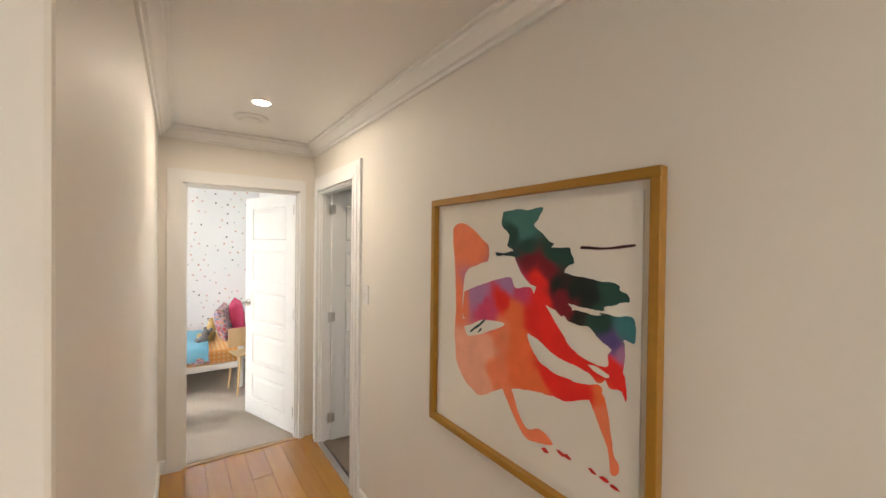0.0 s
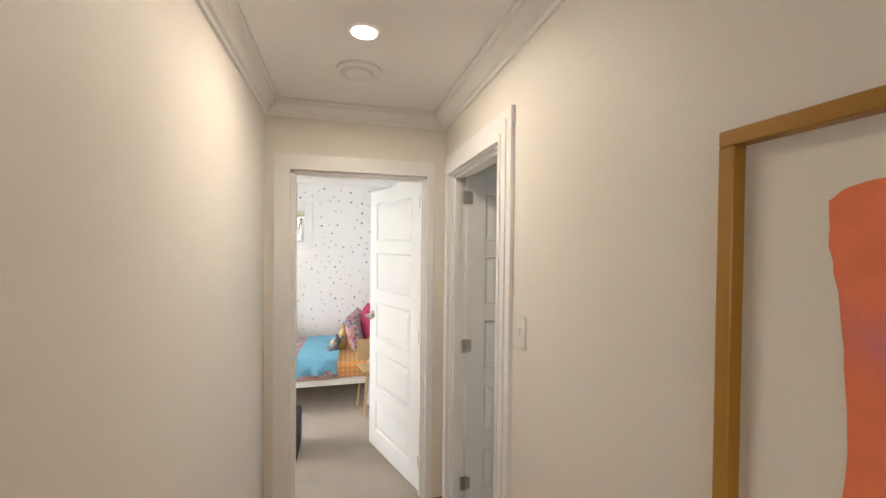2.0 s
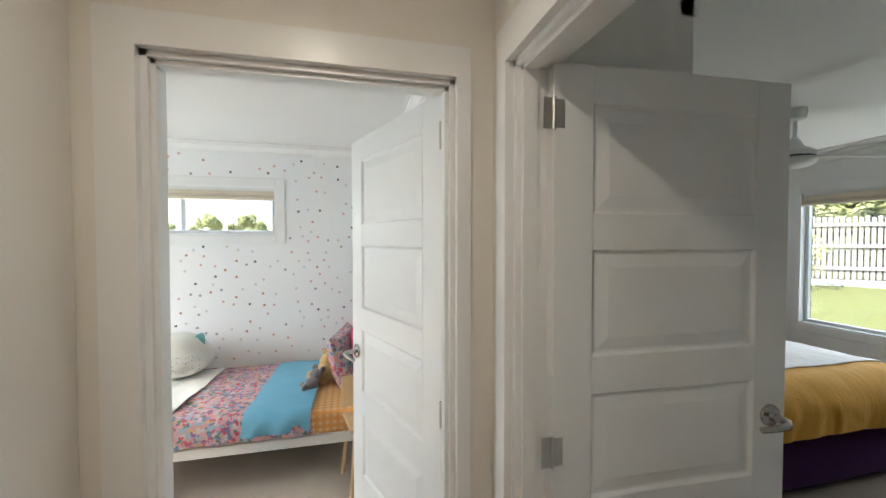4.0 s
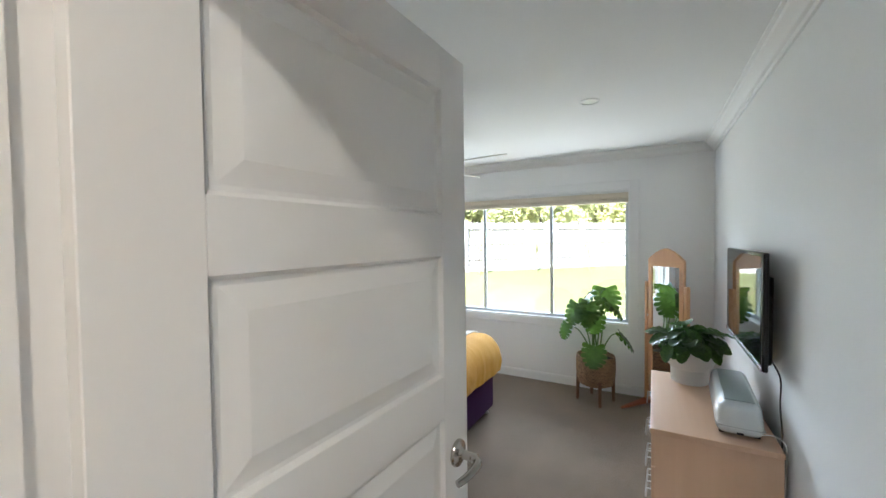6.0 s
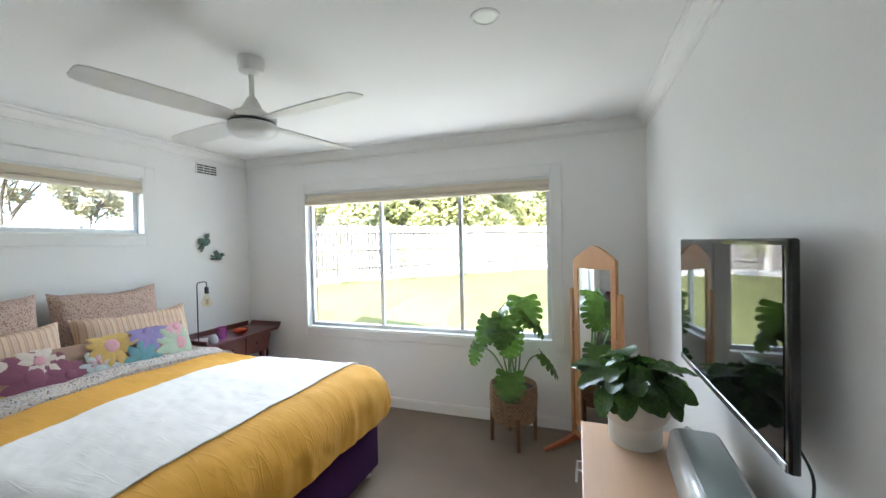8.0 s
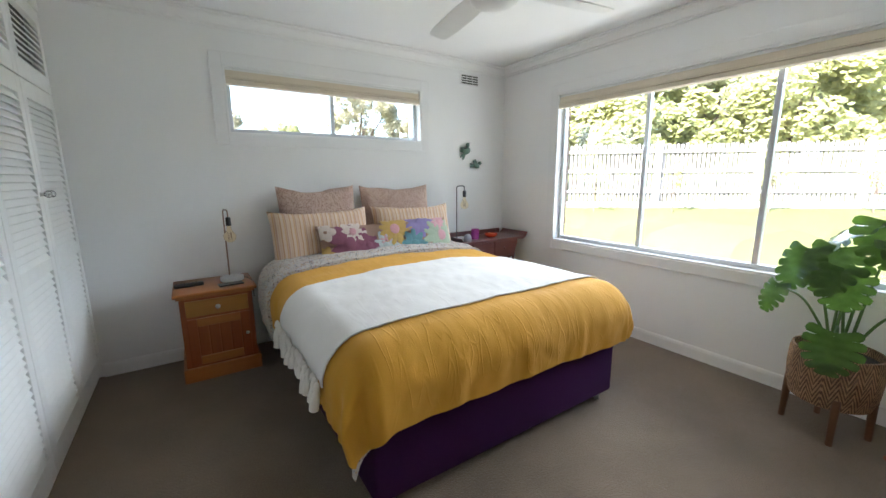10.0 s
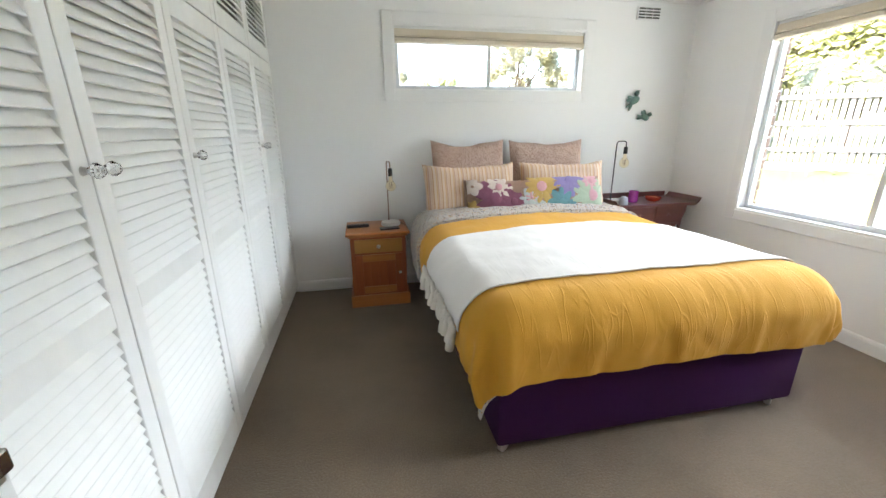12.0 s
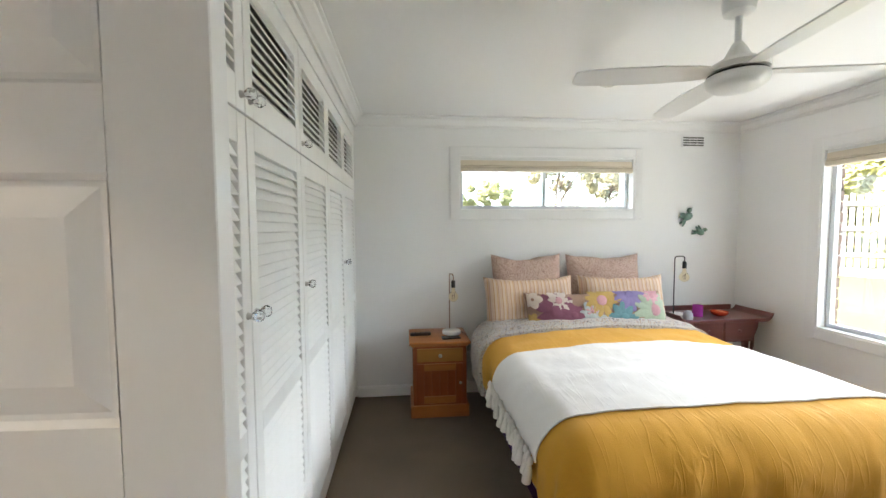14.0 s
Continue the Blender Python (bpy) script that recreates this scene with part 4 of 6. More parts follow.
def bed_point(u, w, off, seed, crinkle=0.0025):
    """A place on the made bed: u across from the middle, w along from the head edge towards the foot."""
    r = 0.15
    a, b = max(0.0, abs(u) - BHW), max(0.0, w - (YH - YF))
    ang = math.atan2(b, a)
    d = max(a, b) + (0.22 if u < 0 else 0.06) * min(a, b)
    o, down = roll_over(d, r)
    flare = 1.0 + 0.22 * math.sin(2 * ang) ** 2 * (math.sin(ang * 9 + seed) + 0.6) * min(1.0, down / 0.25) if a > 0 and b > 0 else 1.0
    ou, ow = o * math.cos(ang) * flare, o * math.sin(ang) * flare
    n1 = noise.fractal(Vector((u * 2.2 + seed, w * 2.2, seed)), 1.0, 2.0, 3)
    n2 = noise.fractal(Vector((u * 15.0 + w * 6.0 + seed, w * 7.0 - u * 3.0, 4 + seed)), 0.7, 2.0, 4)
    sgn = 1 if u >= 0 else -1
    x = BX + sgn * (min(abs(u), BHW) + ou)
    y = YH - min(w, YH - YF) - ow
    crown = 0.035 * (1 - min(1, abs(u) / BHW) ** 2) * (0.4 + 0.6 * min(1, max(0, (YH - YF - w) / 0.4)))
    p = Vector((x, y, TOP + crown - down - (0.02 if w > 0 else 0)))
    lean = min(1.0, o / r)
    nrm = Vector((sgn * math.cos(ang) * lean, -math.sin(ang) * lean, max(0.1, 1.0 - lean))).normalized()
    hang = min(1.0, down / 0.2)
    gather = 0.5 + 0.5 * noise.noise(Vector((u * 1.3, w * 1.3, 7.0)))
    fold = (math.sin((u if b > a else w) * 21 + 5 * n1) * 0.005 + math.sin((u if b > a else w) * 52 + 9 * n1) * 0.004 * gather) * hang
    return p + nrm * (off + 0.013 * n1 + crinkle * n2 + fold)


def cloth(name, u0, u1, w0, w1, nu, nw, off, seed, mat, parent, label="", thick=0.012, crinkle=0.0025, hem=0.0):
    bm = bmesh.new()
    grid = []
    for j in range(nw + 1):
        row = []
        for i in range(nu + 1):
            u, w = u0 + (u1 - u0) * i / nu, w0 + (w1 - w0) * j / nw
            wj = hem * noise.noise(Vector((u * 3, seed, 0))) if j == nw else 0
            row.append(bm.verts.new(bed_point(u, w + wj, off, seed, crinkle)))
        grid.append(row)
    for j in range(nw):
        for i in range(nu):
            bm.faces.new((grid[j][i], grid[j][i + 1], grid[j + 1][i + 1], grid[j + 1][i]))
    bmesh.ops.recalc_face_normals(bm, faces=bm.faces)
    up = sum((f.normal.z for f in bm.faces), 0.0)
    if up < 0:
        bmesh.ops.reverse_faces(bm, faces=bm.faces)
    bm.normal_update()
    tops = list(bm.verts)
    low = {v: bm.verts.new(v.co - v.normal * thick) for v in tops}
    rim = [e for e in bm.edges if len(e.link_faces) == 1]
    for f in list(bm.faces):
        bm.faces.new([low[v] for v in reversed(f.verts)])
    for e in rim:
        a, b = e.verts
        bm.faces.new((a, b, low[b], low[a]))
    return part(name, bm, mat, parent, label, smooth=60) if parent else bm


bed = thing("double_bed", "double bed with a purple fabric base, made up", "bed")
part("base", rounded(box_bm(1.70, 3.22, 0.63, 2.655, 0.050, 0.36), 0.018, 3), M_PURPLE, bed, "purple fabric divan base", smooth=50)
part("mattress", rounded(box_bm(1.705, 3.215, 0.66, 2.65, 0.362, 0.655), 0.05, 4), M_MATTRESS, bed, smooth=50)
part("fitted_sheet", rounded(box_bm(1.698, 3.222, 2.0, 2.656, 0.42, 0.668), 0.05, 4), M_STRIPE, bed, "striped fitted sheet", smooth=50)
for cx, cy in ((1.76, 0.69), (3.16, 0.69), (1.76, 2.55), (3.16, 2.55)):
    bm = bmesh.new()
    lathe(bm, [(0.0, -0.014), (0.022, -0.014), (0.030, -0.009), (0.030, 0.009), (0.022, 0.014), (0.0, 0.014)], 20, pose(cx - 0.02, cy - 0.02, 0.030, 90, 0, 35))
    tube(bm, [(cx - 0.01, cy - 0.01, 0.03), (cx, cy, 0.068)], 0.011, 0.011, 8)
    part("castor", bm, M_METAL, bed, "chrome castor", smooth=40)

tagged(new("floral_coverlet", to_mesh("floral_coverlet", cloth("x", -1.16, 1.085, -0.30, 1.715, 75, 60, 0.004, 2.1, None, None), M_FLORAL, 60)), "grey ditsy floral quilt underside folded over the bed", "quilt")
duvet = thing("duvet", "mustard yellow cotton duvet with soft creases on the bed", "duvet")
cloth("cover", -1.10, 1.07, 0.07, 1.70, 150, 120, 0.030, 2.1, M_YELLOW, duvet, thick=0.03, crinkle=0.0025, hem=0.01)
cloth("turned_edge", -1.19, 1.05, -0.30, 0.10, 130, 26, 0.052, 3.1, M_FLORAL, duvet, "ditsy floral underside turned down at the head", thick=0.045, crinkle=0.005)
throw = thing("throw_blanket", "white woven cotton throw with cream tassels across the bed", "throw")
cloth("cloth", -0.945, 0.96, 0.465, 1.265, 130, 60, 0.042, 2.1, M_THROW, throw, thick=0.006, crinkle=0.0025)
random.seed(5)
for k in range(19):
    w = 0.475 + 0.78 * k / 18
    a = bed_point(-0.937, w, 0.056, 2.1)
    bm = bmesh.new()
    ln = random.uniform(0.095, 0.12)
    lathe(bm, [(0.003, 0.004), (0.011, -0.006), (0.015, -0.024), (0.009, -0.036), (0.015, -0.052), (0.020, -0.08), (0.019, -ln), (0.0, -ln - 0.006)], 11, Matrix.Translation(a) @ pose(0, 0, 0.012, random.uniform(-12, 12), random.uniform(-4, 12), random.uniform(0, 90)))
    part("tassel", bm, M_TASSEL, throw, smooth=60)


def pillow_bm(w, h, d, seed, sag=0.0, n=22, pinch=0.075):
    """A stuffed pillow standing in the xz plane, base at z = 0, thick in y."""
    bm = bmesh.new()
    sides = []
    for s in (-1, 1):
        g = []
        for j in range(n + 1):
            row = []
            for i in range(n + 1):
                a, c = 2 * i / n - 1, 2 * j / n - 1
                t = max(0.0, (1 - a ** 4) * (1 - c ** 4)) ** 0.5
                ex = 1 - pinch * (1 - abs(c) ** 2.2) * abs(a) ** 3 * 0.5
                ez = 1 - pinch * (1 - abs(a) ** 2.2) * abs(c) ** 3 * 0.9
                nz = noise.fractal(Vector((a * 1.6 + seed, c * 1.6, s * 3.0)), 1.0, 2.0, 3)
                y = s * (d / 2 * t * (1 + 0.18 * nz))
                z = (c * ez + 1) * h / 2
                row.append((a * ex * w / 2, y + sag * (z / h) ** 2, z - (0.02 * (1 + nz) * (1 - a * a) if c > 0.9 else 0)))
            g.append(row)
        sides.append(g)
    V = [[[None] * (n + 1) for _ in range(n + 1)] for _ in range(2)]
    for k in range(2):
        for j in range(n + 1):
            for i in range(n + 1):
                edge = i in (0, n) or j in (0, n)
                V[k][j][i] = V[0][j][i] if (k and edge) else bm.verts.new(sides[k][j][i])
    for k in range(2):
        for j in range(n):
            for i in range(n):
                bm.faces.new((V[k][j][i], V[k][j][i + 1], V[k][j + 1][i + 1], V[k][j + 1][i]))
    return bm


def pillow(label, cx, y, z, w, h, d, tilt, turn, mat, seed, name="pillow"):
    ob = tagged(new(name, to_mesh(name, pillow_bm(w, h, d, seed), mat, 60)), label, "pillow")
    ob.matrix_basis = pose(cx, y, z, -tilt, 0, turn)
    return ob


pillow("mauve textured square cushion against the wall", 2.085, 2.46, 0.665, 0.62, 0.60, 0.16, 11, 1, M_EURO, 1.0, "cushion")
pillow("mauve textured square cushion beside the lamp table", 2.77, 2.46, 0.665, 0.66, 0.595, 0.16, 11, -2, M_EURO, 2.4, "cushion")
pillow("peach striped linen pillow by the pine bedside table", 2.06, 2.31, 0.665, 0.76, 0.43, 0.17, 16, 2, M_STRIPE, 3.7)
pillow("peach striped linen pillow by the red wood table", 2.85, 2.31, 0.665, 0.74, 0.43, 0.17, 16, -3, M_STRIPE, 5.2)
lumbar = thing("lumbar_cushion", "long brown cushion with appliqued bright flowers", "cushion", pose(2.535, 2.165, 0.685, -22, 0, -1.5))
part("cover", pillow_bm(1.13, 0.30, 0.14, 8.1), M_LUMBAR, lumbar, smooth=60)


def petal_flower(cx, cz, r, n, col, heart, seed):
    """A flower appliqued on the cushion's front, following its swell."""
    random.seed(seed)

    def front(x, z):
        a, c = max(-1, min(1, x / 0.565)), max(-1, min(1, (z - 0.15) / 0.15))
        return -(0.07 * max(0.0, (1 - a ** 4) * (1 - c ** 4)) ** 0.5 * 1.12) - 0.006 - 0.0009 * seed
    bm = bmesh.new()
    for k in range(n):
        ang = 2 * math.pi * k / n + random.uniform(-0.12, 0.12)
        rr = r * random.uniform(0.85, 1.1)
        prev = None
        rows = []
        for t in (0.15, 0.4, 0.65, 0.85, 1.0):
            wd = rr * 0.84 / n * (2.2 * math.sin(math.pi * min(0.97, t * 0.9)) + 0.25)
            px, pz = cx + math.cos(ang) * rr * t, cz + math.sin(ang) * rr * t
            row = []
            for s in (-1, 0, 1):
                x, z = px - math.sin(ang) * wd * s, pz + math.cos(ang) * wd * s
                x, z = max(-0.55, min(0.55, x)), max(0.012, min(0.288, z))
                row.append(bm.verts.new((x, front(x, z) - (0.005 if s == 0 else 0.001), z)))
            rows.append(row)
        for p, q in zip(rows, rows[1:]):
            for i in range(2):
                bm.faces.new((p[i], p[i + 1], q[i + 1], q[i]))
    fl = part("flower", bm, col, lumbar, smooth=60)
    if heart:
        bm = bmesh.new()
        lathe(bm, [(r * 0.28, 0.0), (r * 0.24, 0.003), (r * 0.12, 0.005), (0.0, 0.0055)], 14, pose(cx, front(cx, cz) - 0.004, cz, 90))
        part("flower_centre", bm, heart, fl, smooth=60)


def wool(name, c):
    return speckled(name, c, 0.95, 8, 240, 0.10, 0.7, 0.002, fine_vary=0.2)


F_PLUM, F_PINK, F_CREAM, F_OCHRE = wool("plum_wool", (0.24, 0.085, 0.135)), wool("pink_wool", (0.60, 0.33, 0.36)), wool("cream_wool", (0.66, 0.57, 0.50)), wool("ochre_wool", (0.50, 0.33, 0.10))
F_GREY, F_TEAL, F_SAGE, F_VIOLET = wool("grey_blue_wool", (0.44, 0.48, 0.48)), wool("teal_wool", (0.13, 0.27, 0.30)), wool("sage_wool", (0.38, 0.45, 0.33)), wool("violet_wool", (0.25, 0.20, 0.40))
for q, args in enumerate(((-0.34, 0.13, 0.18, 9, F_PLUM, F_PLUM), (-0.31, 0.215, 0.10, 8, F_CREAM, F_PINK), (-0.20, 0.10, 0.10, 7, F_PLUM, F_PLUM), (-0.06, 0.085, 0.115, 9, F_GREY, F_GREY), (-0.055, 0.125, 0.05, 7, F_PINK, F_PINK), (0.03, 0.21, 0.15, 11, F_OCHRE, F_PINK),
                          (0.26, 0.25, 0.13, 9, F_VIOLET, F_VIOLET), (0.19, 0.075, 0.13, 8, F_TEAL, F_TEAL), (0.45, 0.13, 0.17, 11, F_SAGE, F_PINK), (0.45, 0.245, 0.075, 8, F_PINK, F_PINK), (-0.51, 0.23, 0.08, 5, F_CREAM, None), (-0.53, 0.06, 0.07, 6, F_OCHRE, None))):
    petal_flower(*args, seed=q)

# ---- pine bedside table with its things ----
nx0, nx1, ny0, ny1 = 1.095, 1.515, 2.265, 2.655
ns = thing("bedside_table", "honey pine bedside table with drawer and panelled door", "bedside table")
part("top", rounded(box_bm(nx0 - 0.03, nx1 + 0.03, ny0 - 0.035, ny1, 0.578, 0.602), 0.008, 3), M_PINE_T, ns, smooth=50)
part("cornice_strip", rounded(box_bm(nx0 - 0.014, nx1 + 0.014, ny0 - 0.018, ny1, 0.562, 0.578), 0.005, 2), M_PINE_T, ns)
part("body", box_bm(nx0, nx1, ny0, ny1, 0.09, 0.562), M_PINE, ns)
part("base_plinth", rounded(box_bm(nx0 - 0.02, nx1 + 0.02, ny0 - 0.022, ny1, 0.0, 0.095), 0.006, 2), M_PINE_T, ns)
drawer = part("drawer", rounded(box_bm(nx0 + 0.03, nx1 - 0.03, ny0 - 0.012, ny0 + 0.004, 0.44, 0.545), 0.004, 2), timber("golden_pine", (0.34, 0.14, 0.022), (0.46, 0.21, 0.04), 0.38, "X", 1.0, 0.4), ns, "golden pine drawer front")
M_KNOB = plain("pewter_knob", (0.55, 0.53, 0.50), 0.35, 0.8)
bm = bmesh.new()
lathe(bm, [(0.0, 0.0), (0.008, 0.0), (0.007, 0.010), (0.015, 0.016), (0.015, 0.022), (0.008, 0.027), (0.0, 0.028)], 16, pose((nx0 + nx1) / 2, ny0 - 0.012, 0.494, 90))
part("knob", bm, M_KNOB, drawer, smooth=45)
dr = part("door", box_bm(nx0 + 0.03, nx0 + 0.085, ny0 - 0.014, ny0 + 0.003, 0.11, 0.425, 0.003, 1), M_PINE, ns)
part("stile", box_bm(nx1 - 0.085, nx1 - 0.03, ny0 - 0.014, ny0 + 0.003, 0.11, 0.425, 0.003, 1), M_PINE, dr)
part("rail", box_bm(nx0 + 0.085, nx1 - 0.085, ny0 - 0.014, ny0 + 0.003, 0.37, 0.425, 0.003, 1), M_PINE_T, dr)
part("rail", box_bm(nx0 + 0.085, nx1 - 0.085, ny0 - 0.014, ny0 + 0.003, 0.11, 0.165, 0.003, 1), M_PINE_T, dr)
for k in range(4):
    a = nx0 + 0.085 + k * 0.0625
    part("tongue_board", rounded(box_bm(a + 0.002, a + 0.0605, ny0 - 0.006, ny0 + 0.003, 0.165, 0.37), 0.003, 1), M_PINE, dr)
bm = bmesh.new()
lathe(bm, [(0.0, 0.0), (0.006, 0.0), (0.006, 0.008), (0.012, 0.014), (0.010, 0.02), (0.0, 0.022)], 14, pose(nx1 - 0.052, ny0 - 0.014, 0.275, 90))
part("knob", bm, M_KNOB, dr, smooth=45)

M_MARBLE = speckled("white_marble", (0.74, 0.73, 0.71), 0.3, 9, 40, 0.06, 0.02, 0.0005, fine_vary=0.05)
M_BRASSY = plain("bronze_stem", (0.34, 0.24, 0.19), 0.35, 0.8)
M_BULB = glass("amber_bulb", (1.0, 0.90, 0.68), 0.0, 1.12)
M_SILVER = plain("black_iron_stem", (0.035, 0.035, 0.037), 0.4, 0.5)


def hook_lamp(label, x, y, z, turn, stem_mat, h=0.50):
    lamp = thing("table_lamp", label, "lamp", pose(x, y, z, 0, 0, turn))
    bm = bmesh.new()
    lathe(bm, [(0.0, 0.0), (0.072, 0.0), (0.076, 0.004), (0.076, 0.024), (0.072, 0.030), (0.0, 0.031)], 36)
    part("base", bm, M_MARBLE, lamp, "round white marble base", smooth=40)
    bm = bmesh.new()
    pts = [(-0.05, 0, 0.03), (-0.05, 0, h - 0.03)] + [(-0.05 + 0.025 * (1 - math.cos(a)), 0, h - 0.025 + 0.025 * math.sin(a)) for a in (0.3, 0.7, 1.1, 1.57)]
    pts += [(0.03, 0, h)] + [(0.03 + 0.022 * math.sin(a), 0, h - 0.022 * (1 - math.cos(a))) for a in (0.4, 0.8, 1.2, 1.57)] + [(0.052, 0, h - 0.05)]
    tube(bm, pts, 0.0048, 0.0048, 10)
    part("stem", bm, stem_mat, lamp, smooth=50)
    bm = bmesh.new()
    lathe(bm, [(0.0, h - 0.045), (0.013, h - 0.047), (0.0165, h - 0.055), (0.0165, h - 0.105), (0.0, h - 0.106)], 20, pose(0.052, 0, 0))
    part("socket", bm, M_BLACK, lamp, "black lamp socket", smooth=40)
    bm = bmesh.new()
    prof = [(0.0, -0.118)] + [(0.040 * math.sin(a), -0.078 - 0.040 * math.cos(a)) for a in (0.35, 0.7, 1.05, 1.4, 1.75, 2.1, 2.4)] + [(0.015, -0.028), (0.0135, -0.010), (0.013, -0.001), (0.0, 0.0)]
    lathe(bm, prof, 20, pose(0.052, 0, h - 0.104))
    bulb = part("bulb", bm, M_BULB, lamp, "amber globe bulb, unlit", smooth=60)
    bm = bmesh.new()
    tube(bm, [(0.052 + 0.010 * math.cos(k), 0.010 * math.sin(k), h - 0.15 - 0.05 * abs(math.sin(k * 1.3))) for k in [i * 0.6 for i in range(14)]], 0.0009, 0.0009, 5)
    part("filament", bm, M_BRASSY, bulb)
    return lamp


hook_lamp("bronze hook lamp with bare globe bulb on the pine table", 1.42, 2.47, 0.602, -78, M_BRASSY)
bm = bmesh.new()
tube(bm, curve_pts([(1.43, 2.54, 0.61), (1.50, 2.50, 0.608), (1.535, 2.40, 0.604), (1.533, 2.33, 0.59), (1.533, 2.32, 0.50)], 6), 0.0028, 0.0028, 6)
tagged(new("lamp_cable", to_mesh("lamp_cable", bm, M_BLACK, 50)), "thin black lamp cable over the table edge", "cable")

remote = thing("remote_control", "black television remote lying on the pine table", "remote", pose(1.16, 2.44, 0.602, 0, 0, 4))
part("case", rounded(box_bm(-0.085, 0.085, -0.022, 0.022, 0, 0.024), 0.006, 2), M_BLACK, remote, smooth=50)
for i in range(6):
    for j in (-0.010, 0.0, 0.010):
        part("button", box_bm(-0.07 + i * 0.022, -0.062 + i * 0.022, j - 0.0025, j + 0.0025, 0.0235, 0.0255), plain("grey_button", (0.09, 0.09, 0.09), 0.5) if (i + j) == 0 else M_BLACK, remote)
phone = thing("mobile_phone", "dark mobile phone beside the lamp", "phone", pose(1.40, 2.335, 0.602, 0, 0, 6))
part("case", rounded(box_bm(-0.075, 0.075, -0.036, 0.036, 0, 0.010), 0.004, 2), M_BLACK, phone, smooth=50)
part("screen", box_bm(-0.07, 0.07, -0.032, 0.032, 0.0101, 0.0108), plain("phone_glass", (0.06, 0.05, 0.05), 0.08), phone)

# ---- dark red side table with its things ----
TZ = 0.705
st = thing("side_table", "dark red lacquered side table with upturned ends", "side table")
part("top", rounded(box_bm(3.36, 4.08, 2.26, 2.64, TZ - 0.028, TZ), 0.005, 2), M_RED, st)
for sx, x in ((-1, 3.36), (1, 4.08)):
    bm = bmesh.new()
    prof = [(0.0, -0.028), (0.03, -0.02), (0.055, 0.004), (0.07, 0.04), (0.062, 0.042), (0.045, 0.016), (0.02, 0.002), (0.0, 0.0)]
    ra = [bm.verts.new((x + sx * d, 2.26, TZ + z)) for d, z in prof]
    rb = [bm.verts.new((x + sx * d, 2.64, TZ + z)) for d, z in prof]
    for i in range(len(prof)):
        bm.faces.new((ra[i], ra[(i + 1) % 8], rb[(i + 1) % 8], rb[i]))
    bm.faces.new(ra)
    bm.faces.new(rb[::-1])
    part("upturned_end", bm, M_RED, st, smooth=50)
part("back_rail", rounded(box_bm(3.40, 4.10, 2.64, 2.655, TZ - 0.03, TZ + 0.045), 0.004, 1), M_RED, st)
part("body", box_bm(3.44, 4.00, 2.30, 2.63, 0.50, TZ - 0.028), M_RED, st)
for a, b in ((3.455, 3.71), (3.73, 3.985)):
    dd = part("drawer", rounded(box_bm(a, b, 2.288, 2.301, 0.52, 0.68), 0.004, 1), M_RED, st)
    bm = bmesh.new()
    lathe(bm, [(0.0, 0.0), (0.01, 0.0), (0.013, 0.012), (0.0, 0.016)], 12, pose((a + b) / 2, 2.288, 0.6, 90))
    part("knob", bm, M_RED, dd, smooth=45)
for lx in (3.46, 3.945):
    for ly in (2.32, 2.585):
        part("leg", rounded(box_bm(lx, lx + 0.04, ly, ly + 0.04, 0.0, 0.50), 0.004, 1), M_RED, st)
for sx, x in ((1, 4.0), (-1, 3.44)):
    bm = bmesh.new()
    vs = [(0, 0.40), (0.015, 0.45), (0.02, 0.55), (0.05, 0.62), (0.055, 0.70), (0.0, 0.70)]
    ra = [bm.verts.new((x + sx * d, 2.305, z)) for d, z in vs]
    rb = [bm.verts.new((x + sx * d, 2.325, z)) for d, z in vs]
    for i in range(6):
        bm.faces.new((ra[i], ra[(i + 1) % 6], rb[(i + 1) % 6], rb[i]))
    bm.faces.new(ra)
    bm.faces.new(rb[::-1])
    part("bracket", bm, M_RED, st)
hook_lamp("black hook lamp with bare globe bulb on the red table", 3.385, 2.40, TZ, 8, M_SILVER, 0.525)
cup = thing("candle_holder", "magenta glass candle holder on the red table", "candle", pose(3.565, 2.40, TZ))
bm = bmesh.new()
lathe(bm, [(0.0, 0.0), (0.036, 0.0), (0.040, 0.004), (0.040, 0.098), (0.037, 0.10), (0.036, 0.096), (0.036, 0.02), (0.0, 0.018)], 28)
part("cup", bm, plain("magenta_glass", (0.34, 0.03, 0.30), 0.12, coat=0.6), cup, smooth=40)
bm = bmesh.new()
lathe(bm, [(0.0, 0.02), (0.035, 0.02), (0.035, 0.065), (0.0, 0.066)], 24)
part("wax", bm, plain("violet_wax", (0.45, 0.20, 0.48), 0.5), cup)
stone = tagged(new("salt_lamp_stone", to_mesh("stone", lathe(bmesh.new(), [(0.0, 0.0), (0.036, 0.002), (0.040, 0.02), (0.034, 0.055), (0.016, 0.072), (0.0, 0.075)], 18), plain("grey_speaker", (0.36, 0.36, 0.40), 0.7), 60)), "small grey rounded speaker beside the lamp base", "speaker")
stone.matrix_basis = pose(3.405, 2.31, TZ)
dish = thing("dish", "orange red glass dish on the red table", "dish", pose(3.77, 2.40, TZ))
bm = bmesh.new()
lathe(bm, [(0.0, 0.0), (0.035, 0.001), (0.06, 0.016), (0.072, 0.038), (0.068, 0.039), (0.055, 0.02), (0.033, 0.007), (0.0, 0.006)], 28)
part("bowl", bm, plain("red_glass", (0.62, 0.07, 0.03), 0.12, coat=0.6), dish, smooth=50)
bm = bmesh.new()
